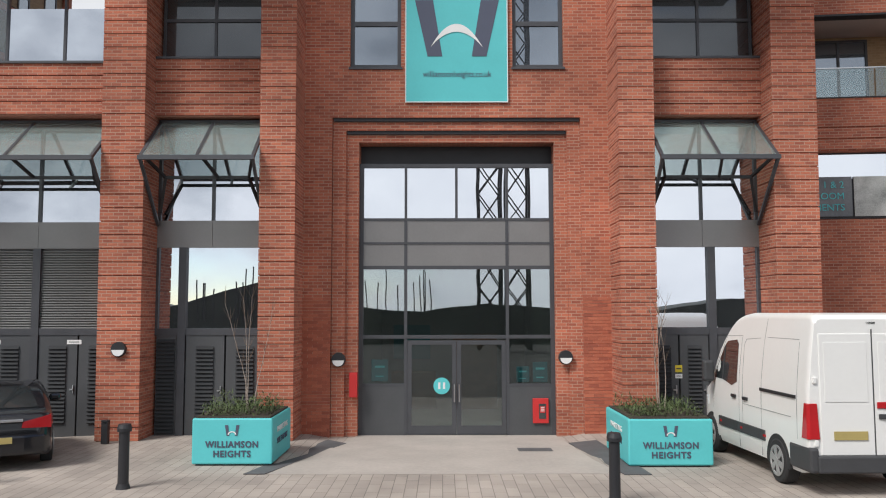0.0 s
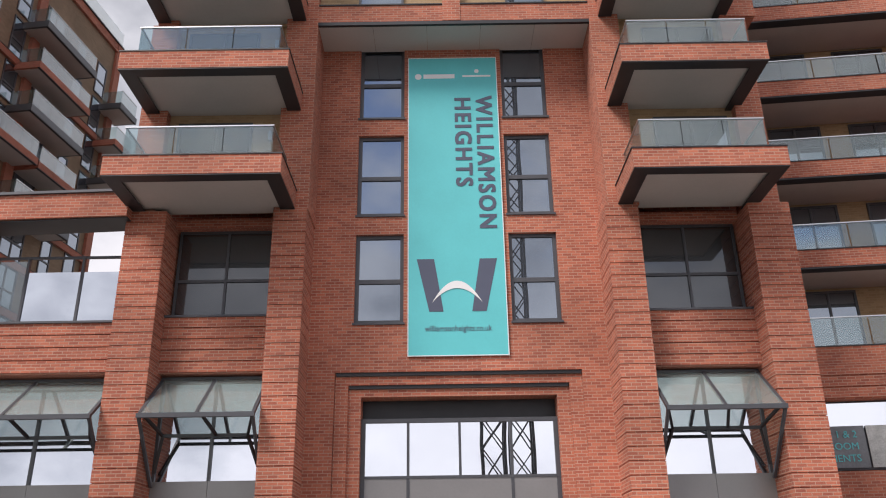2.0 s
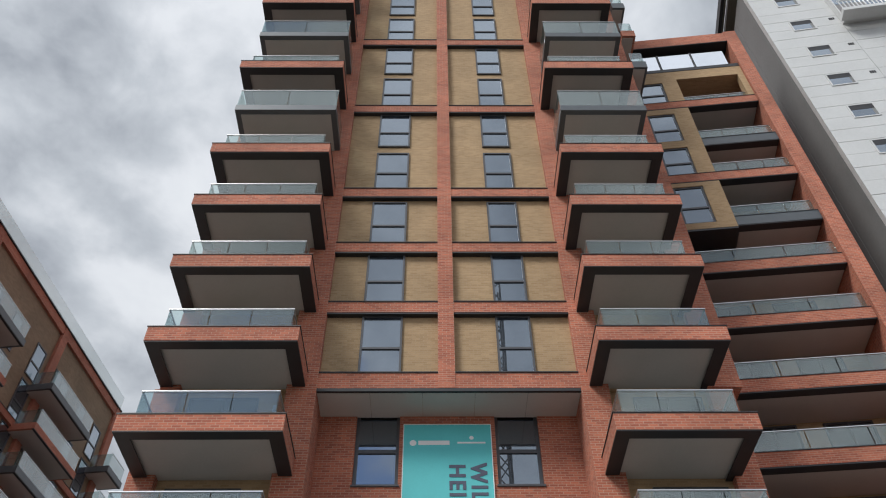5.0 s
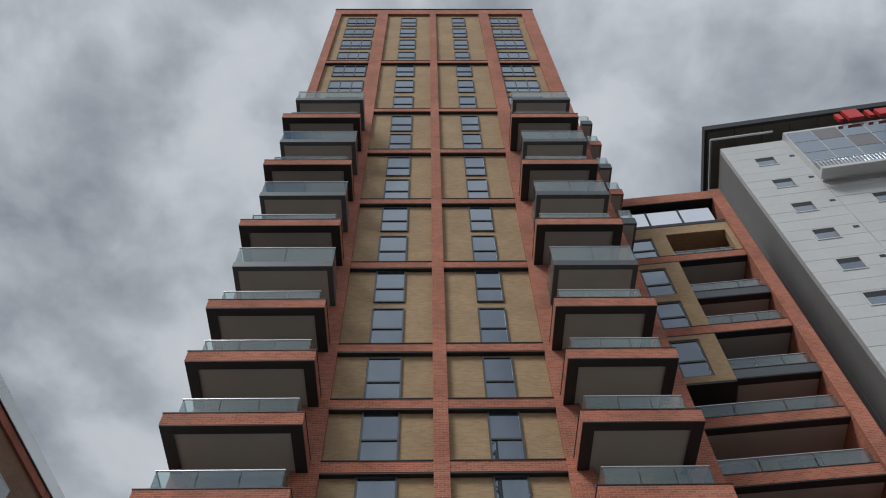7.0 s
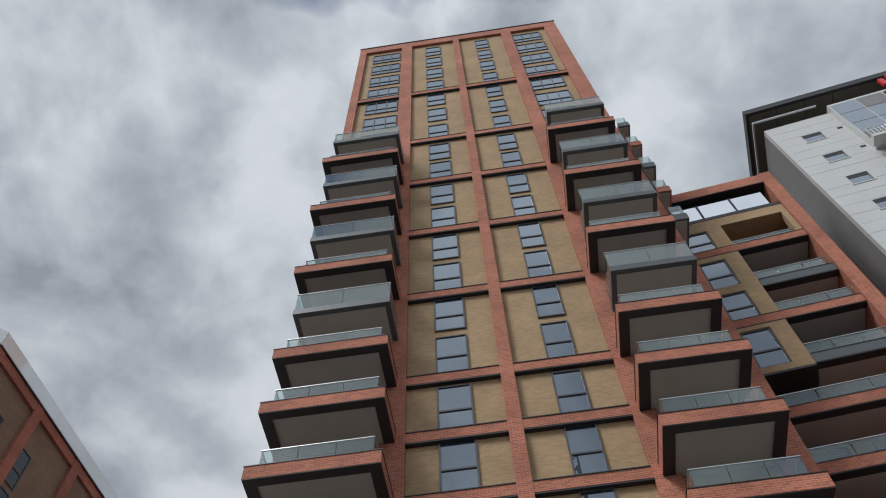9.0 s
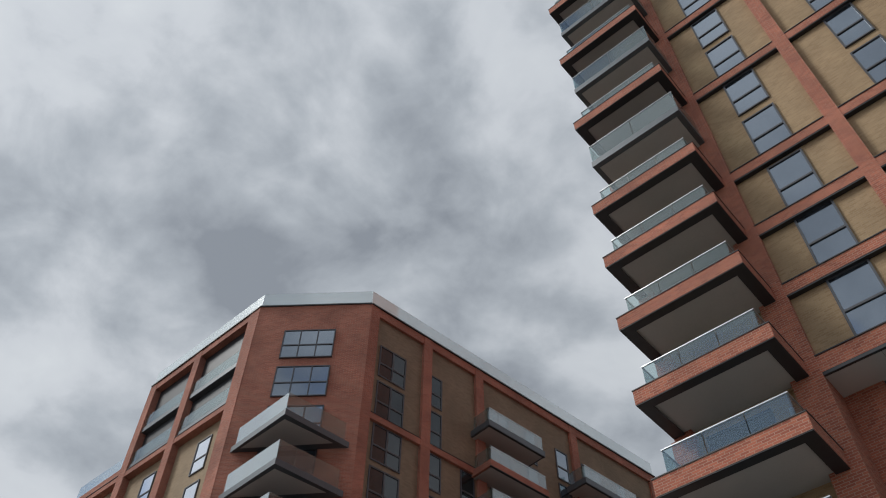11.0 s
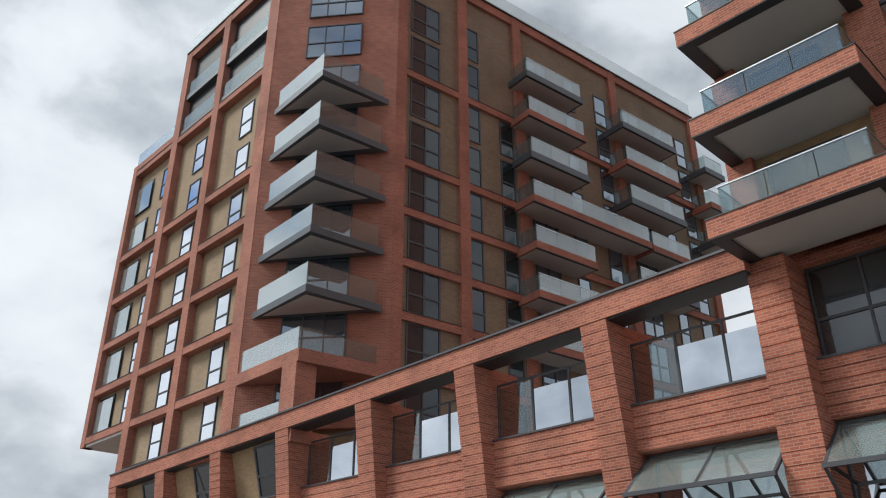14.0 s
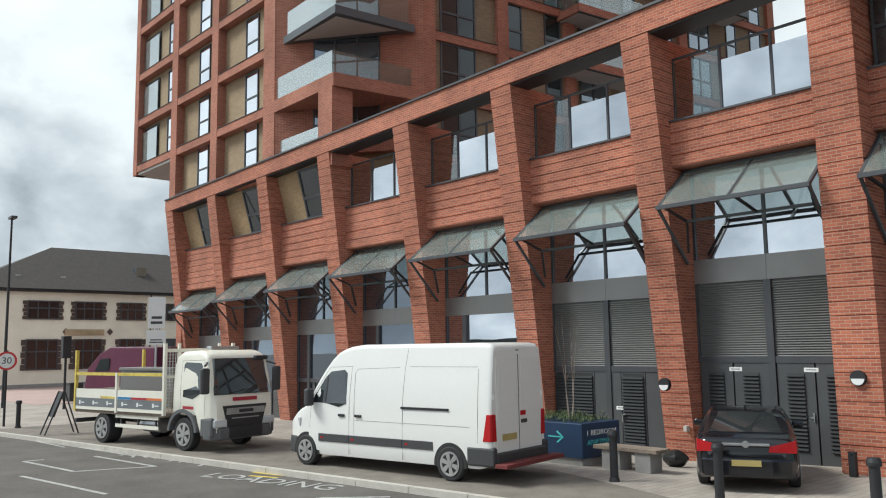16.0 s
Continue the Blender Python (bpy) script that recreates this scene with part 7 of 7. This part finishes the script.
hs("eave", Build().box(-84.4, HXF + 0.45, 13.5, 36.5, 7.76, 7.98), DARK)
hs("roof", Build().solid([(-84.5, 13.4, 7.99), (HXF + 0.55, 13.4, 7.99), (HXF + 0.55, 36.6, 7.99), (-84.5, 36.6, 7.99), (-77.5, 21.8, 12.2), (-77.5, 32.5, 12.2)], [(3, 2, 1, 0), (0, 1, 4), (1, 2, 5, 4), (2, 3, 5), (3, 0, 4, 5)]), SLATE)
for y, w in ((15.0, 1.6), (19.7, 2.5), (23.3, 2.3), (26.9, 2.0), (31.0, 2.0)):
    for z, h in ((5.5, 1.55), (1.4, 2.5)):
        window(house, HXF + 0.1, y, z, w, h, 3, 0.6, turn=90, glass=HOUSEPANE, bar=0.11)
        for j in range(5):
            for s in (-1, 1):
                hs("quoin", Build().box(HXF, HXF + 0.06, y + s * (w / 2 + 0.12) - (0.12 if j % 2 else 0.2), y + s * (w / 2 + 0.12) + (0.12 if j % 2 else 0.2), z + h * j / 5, z + h * (j + 0.92) / 5), QUOIN)
for y in (21.5, 25.1, 29.0):
    hs("diamond_tile", Build().solid([(HXF + dx, y + dy, 4.5 + dz) for dx in (0.0, 0.05) for dy, dz in ((0, -0.3), (0.26, 0), (0, 0.3), (-0.26, 0))], [(0, 1, 2, 3), (7, 6, 5, 4), (0, 4, 5, 1), (1, 5, 6, 2), (2, 6, 7, 3), (3, 7, 4, 0)]), QUOIN)
for y in (18.0, 21.5):
    hs("roof_vent", Build().box(HXF - 1.6, HXF - 1.2, y - 0.2, y + 0.2, 8.75, 9.2), CLADDING)
hs("skylight", Build().box(HXF - 3.0, HXF - 2.0, 28.0, 28.9, 9.6, 10.4), GLASS)
hs("rainwater_pipe", Build().tube((HXF + 0.08, 28.6, -0.5), (HXF + 0.08, 28.6, 7.8), 0.06, 10), DARK)
hs("fascia_sign", Build().box(HXF + 0.02, HXF + 0.12, 21.4, 24.6, 4.2, 4.7), plain("buff_sign_board", (0.42, 0.32, 0.2), 0.6, 0.0, 0.3, 1.0))
PINKPAVE = plain("pinkish_paving", (0.42, 0.30, 0.27), 0.85, 0.0, 0.15, 0.6)
tagged(part("far_pavement", Build().hexa([(-71.4, 12), (-48, 13), (-48, 17), (-71.4, 30)], -0.02, 0.01), PINKPAVE, None), "pinkish paved footway before the house", "pavement", kind="structure")

# street furniture at the far end
def sign_post(x, y, h, plates, label):
    t = thing("sign_post", label, "road sign", at=(x, y, 0))
    m = own(t)
    m("post", Build().tube((x, y, 0), (x, y, h), 0.045, 12), STEEL)
    q = pose(x, y, 0, 0, 0, 67.8) @ pose(-x, -y, 0)
    for z, w, hh, c in plates:
        p = m("plate", Build().box(x - w / 2, x + w / 2, y - 0.08, y - 0.05, z - hh / 2, z + hh / 2).moved(q), c, "", 0.005)
        part("plate_bar", Build().box(x - w * 0.34, x + w * 0.34, y - 0.088, y - 0.082, z - hh * 0.36, z - hh * 0.28).box(x - w * 0.3, x + w * 0.3, y - 0.088, y - 0.082, z - hh * 0.2, z - hh * 0.12).moved(q), TRIM, p)
    return t


def at_ray(az, el_z, dist):
    return dist * math.sin(radians(az)), dist * math.cos(radians(az))


sx, sy = at_ray(-67.8, 0, 33)
sp_ = sign_post(sx, sy, 4.8, ((4.25, 0.62, 1.2, WHITE), (3.3, 0.7, 0.55, WHITE)), "grey street sign with two plates on a steel post")
part("ring", Build().tube((sx, sy - 0.082, 4.42), (sx, sy - 0.09, 4.42), 0.27, 20).moved(pose(sx, sy, 0, 0, 0, 67.8) @ pose(-sx, -sy, 0)), TRIM, sp_)
part("ring_centre", Build().tube((sx, sy - 0.091, 4.42), (sx, sy - 0.096, 4.42), 0.22, 20).moved(pose(sx, sy, 0, 0, 0, 67.8) @ pose(-sx, -sy, 0)), WHITE, sp_)
sx, sy = at_ray(-76.5, 0, 36)
t = thing("speed_limit_sign", "round red-ringed speed limit sign reading 30", "road sign", at=(sx, sy, 0))
m = own(t)
m("post", Build().tube((sx, sy, 0), (sx, sy, 2.9), 0.045, 12), DARK)
tm = pose(sx, sy, 2.5, 0, 0, 75)
m("ring", Build().tube((0, -0.08, 0), (0, -0.06, 0), 0.36, 28).moved(tm), REDPAINT)
m("face", Build().tube((0, -0.09, 0), (0, -0.081, 0), 0.28, 28).moved(tm), WHITE)
bpy.context.view_layer.update()
lettering("lettering", "30", 0.36, DARK, t, tm @ pose(0, -0.096, 0, 90, 0, 0))
t = thing("traffic_light", "black traffic light head on a post", "traffic light", at=(*at_ray(-73.2, 0, 45), 0))
m = own(t)
x, y = t.location.x, t.location.y
m("post", Build().tube((x, y, 0), (x, y, 2.6), 0.06, 12), DARK)
m("head", Build().box(x - 0.2, x + 0.2, y - 0.2, y + 0.2, 2.5, 3.6), DARK, "", 0.03)
t = thing("street_lamp", "slim dark street lamp column", "street lamp", at=(*at_ray(-76.6, 0, 48), 0))
m = own(t)
x, y = t.location.x, t.location.y
m("column", Build().tube((x, y, 0), (x, y, 9.8), 0.09, 12, 0.05), DARK)
m("lantern", Build().box(x - 0.2, x + 0.5, y - 0.15, y + 0.15, 9.8, 9.95), FRAME, "", 0.03)
for az, d, w, h in ((-70.9, 50, 2.0, 1.1), (-72.5, 52, 1.0, 1.0)):
    x, y = at_ray(az, 0, d)
    t = thing("utility_cabinet", "dark green street utility cabinet", "cabinet", "utility cabinets", at=(x, y, 0))
    m = own(t)
    m("case", Build().box(x - 0.4, x + 0.4, y - w / 2, y + w / 2, 0, h), TRIM, "", 0.02)
    m("lid", Build().box(x - 0.45, x + 0.45, y - w / 2 - 0.05, y + w / 2 + 0.05, h, h + 0.06), TRIM)
x, y = at_ray(-73.3, 0, 31.5)
t = thing("a_board", "black folding pavement board leaning open", "pavement board", at=(x, y, 0))
m = own(t)
m("panel", Build().solid([(x - 0.27, y - 0.35, 0.6), (x + 0.27, y - 0.35, 0.6), (x + 0.27, y - 0.05, 1.45), (x - 0.27, y - 0.05, 1.45), (x - 0.27, y - 0.31, 0.6), (x + 0.27, y - 0.31, 0.6), (x + 0.27, y - 0.01, 1.45), (x - 0.27, y - 0.01, 1.45)],
  [(0, 1, 2, 3), (7, 6, 5, 4), (0, 4, 5, 1), (1, 5, 6, 2), (2, 6, 7, 3), (3, 7, 4, 0)]), DARK)
for s in (-0.25, 0.25):
    m("leg", Build().bar((x + s, y - 0.6, 0), (x + s, y - 0.05, 1.45), 0.02), DARK)
    m("leg", Build().bar((x + s, y + 0.5, 0), (x + s, y, 1.45), 0.02), DARK)
# a plum lorry half hidden behind the flatbed
MAROON = plain("plum_vehicle_paint", (0.11, 0.02, 0.05), 0.35, 0.0, 0.1)
t = thing("lorry", "plum coloured lorry passing behind the flatbed", "lorry")
mk = local(t, pose(*at_ray(-68.9, 0, 47), 0, 0, 0, 200))
mk("body", shell([(-2.4, 0.8), (-2.4, 3.0), (0.9, 3.05), (1.7, 2.7), (2.6, 1.9), (2.9, 0.7), (2.5, 0.5), (-2.8, 0.6)], 1.1, 0.08, 2.0), MAROON, "", 0.06)
for s in (1, -1):
    mk("door_window", side_quad([(0.9, 1.8), (2.0, 1.75), (1.6, 2.4), (0.9, 2.45)], s * 1.06, s * 0.05), CARGLASS)
    for xx in (-1.6, 1.8):
        wheel(mk, xx, s * 0.95, 0.48, 0.28, s)

# ---- across the street, seen mirrored in the glass ----
MUD = plain("dark_building_site", (0.05, 0.055, 0.05), 0.9, 0.0, 0.3, 0.5)
far = thing("site_building", "dark unfinished building across the street", "building", at=(0, -40, 0))
fm = own(far)
sil = [(-90, 3.5), (-60, 4), (-46, 3.4), (-34, 5), (-26, 3.2), (-22, 4.4), (-17, 5.8), (-12, 5.0), (-8, 3.3), (-2, 3.0), (4, 3.6), (12, 3.2), (18, 2.6), (27, 4.2), (60, 3.5)]
for (xa, za), (xb, zb) in zip(sil, sil[1:]):
    fm("site_wall", Build().solid([(xa, -38, -0.1), (xb, -38, -0.1), (xb, -38, zb), (xa, -38, za), (xa, -46, -0.1), (xb, -46, -0.1), (xb, -46, zb), (xa, -46, za)], [(0, 1, 2, 3), (7, 6, 5, 4), (3, 2, 6, 7), (0, 3, 7, 4), (1, 5, 6, 2)]), MUD)
rng = random.Random(4)
for i in range(26):
    x = -24 + rng.uniform(0, 9) if i % 2 else -9 + rng.uniform(0, 8)
    fm("rebar", Build().bar((x, -37.5, 2), (x + rng.uniform(-0.2, 0.2), -37.5, 5.0 + rng.uniform(0, 2.2)), 0.05), DARK)
mast = thing("lattice_mast", "tall dark steel lattice gasholder columns", "mast", at=(5, -24, 0))
mm = own(mast)
for x0 in (2.75, 4.9):
    b = Build()
    w = 1.7
    for sx_ in (0, w):
        for sy_ in (0, w):
            b.bar((x0 + sx_, -24 + sy_, 0), (x0 + sx_, -24 + sy_, 62), 0.1)
    for k in range(26):
        z = 2.38 * k
        for sy_ in (0, w):
            b.bar((x0, -24 + sy_, z), (x0 + w, -24 + sy_, z + 2.38), 0.045).bar((x0 + w, -24 + sy_, z), (x0, -24 + sy_, z + 2.38), 0.045)
    mm("lattice_column", b, DARK)


# ---- small notices and fittings on the doors and piers ----
SIGNYELLOW = plain("yellow_warning_label", (0.70, 0.55, 0.04), 0.5, 0.0, 0.05)


def notice(x, y, z, w, h, color, label):
    t = thing("door_notice", label, "notice", "door notices", at=(x, y, z))
    m = own(t)
    m("plate", Build().box(x - w / 2, x + w / 2, y - 0.006, y, z - h / 2, z + h / 2), color)
    m("print_bar", Build().box(x - w * 0.35, x + w * 0.35, y - 0.009, y - 0.0065, z - h * 0.08, z + h * 0.1), TRIM)


for x in (-8.65, -10.55):
    notice(x, 19.178, 2.12, 0.34, 0.1, WHITE, "small white door label on a dark grey door")
notice(5.45, 18.878, 1.5, 0.16, 0.16, SIGNYELLOW, "small yellow warning label on a louvred door")
notice(5.45, 18.878, 1.33, 0.16, 0.1, WHITE, "small white door label on a dark grey door")
notice(-15.9, 19.178, 1.1, 0.22, 0.24, SIGNYELLOW, "small yellow warning label on a louvred door")
notice(-15.9, 19.178, 0.88, 0.22, 0.13, WHITE, "small white door label on a dark grey door")
notice(-14.1, 19.178, 1.0, 0.3, 0.1, WHITE, "small white door label on a dark grey door")
for x, y in ((-7.25, 17.7),):
    t = thing("low_guard_post", "short dark steel guard post at a pier", "guard post", at=(x, y, 0))
    m = own(t)
    m("post", Build().box(x - 0.07, x + 0.07, y - 0.07, y + 0.07, 0, 0.46), DARK, "", 0.01)
    m("cap", Build().tube((x, y, 0.46), (x, y, 0.5), 0.09, 14), DARK)
t = thing("socket_box", "small cream socket box low on a brick pier", "socket box", at=(-11.72, 18.72, 0.62))
own(t)("case", Build().box(-11.77, -11.67, 18.6, 18.8, 0.55, 0.69), KERB, "", 0.006)
# lights on the balcony walls
for k in range(1, 14):
    z = 11.69 + 2.8 * (k - 1)
    for x in (-4.35, 4.98):
        if k < 8:
            tpart("balcony_light", Build().box(x - 0.05, x + 0.05, 18.0, 18.1, z + 1.55, z + 1.8), STEEL)


# ---- single bricks beside the entrance, laid in stretcher bond ----
def single_brick_material():
    m, n, l, p = mat_base("fired_red_brick")
    rnd = n.new("ShaderNodeObjectInfo").outputs["Random"]
    r = n.new("ShaderNodeValToRGB")
    r.color_ramp.elements[0].color, r.color_ramp.elements[1].color = (0.30, 0.088, 0.056, 1), (0.48, 0.155, 0.09, 1)
    r.color_ramp.elements.new(0.5).color = (0.40, 0.122, 0.072, 1)
    l.new(rnd, r.inputs[0])
    f = noise_node(n, l, 40.0, 4.0, n.new("ShaderNodeNewGeometry").outputs["Position"])
    q = n.new("ShaderNodeMapRange")
    q.inputs[3].default_value, q.inputs[4].default_value = 0.75, 1.25
    l.new(f.outputs["Fac"], q.inputs[0])
    l.new(mix_color(n, l, 1.0, r.outputs[0], q.outputs[0], "MULTIPLY"), p.inputs["Base Color"])
    p.inputs["Roughness"].default_value = 0.9
    return m


ONEBRICK = single_brick_material()
walls = [o for o in tower.children if o.name.startswith("recess_wall") and o.dimensions.z > 16.5]
for w in walls:
    xs = [v.co.x for v in w.data.vertices]
    x0, x1 = min(xs), max(xs)
    for row in range(42):
        z = 0.075 * row
        x = x0 - (0.1125 if row % 2 else 0.0)
        while x < x1 - 0.02:
            a, b2 = max(x, x0 + 0.002), min(x + 0.215, x1 - 0.002)
            if b2 - a > 0.03:
                wd = round(b2 - a, 3)
                me = shared(("brick", wd), lambda: Build().box(0, wd, 0, 0.02, 0, 0.065), ONEBRICK)
                o = part("brick", me, None, w)
                o.location = (a, 18.394, z)
            x += 0.225
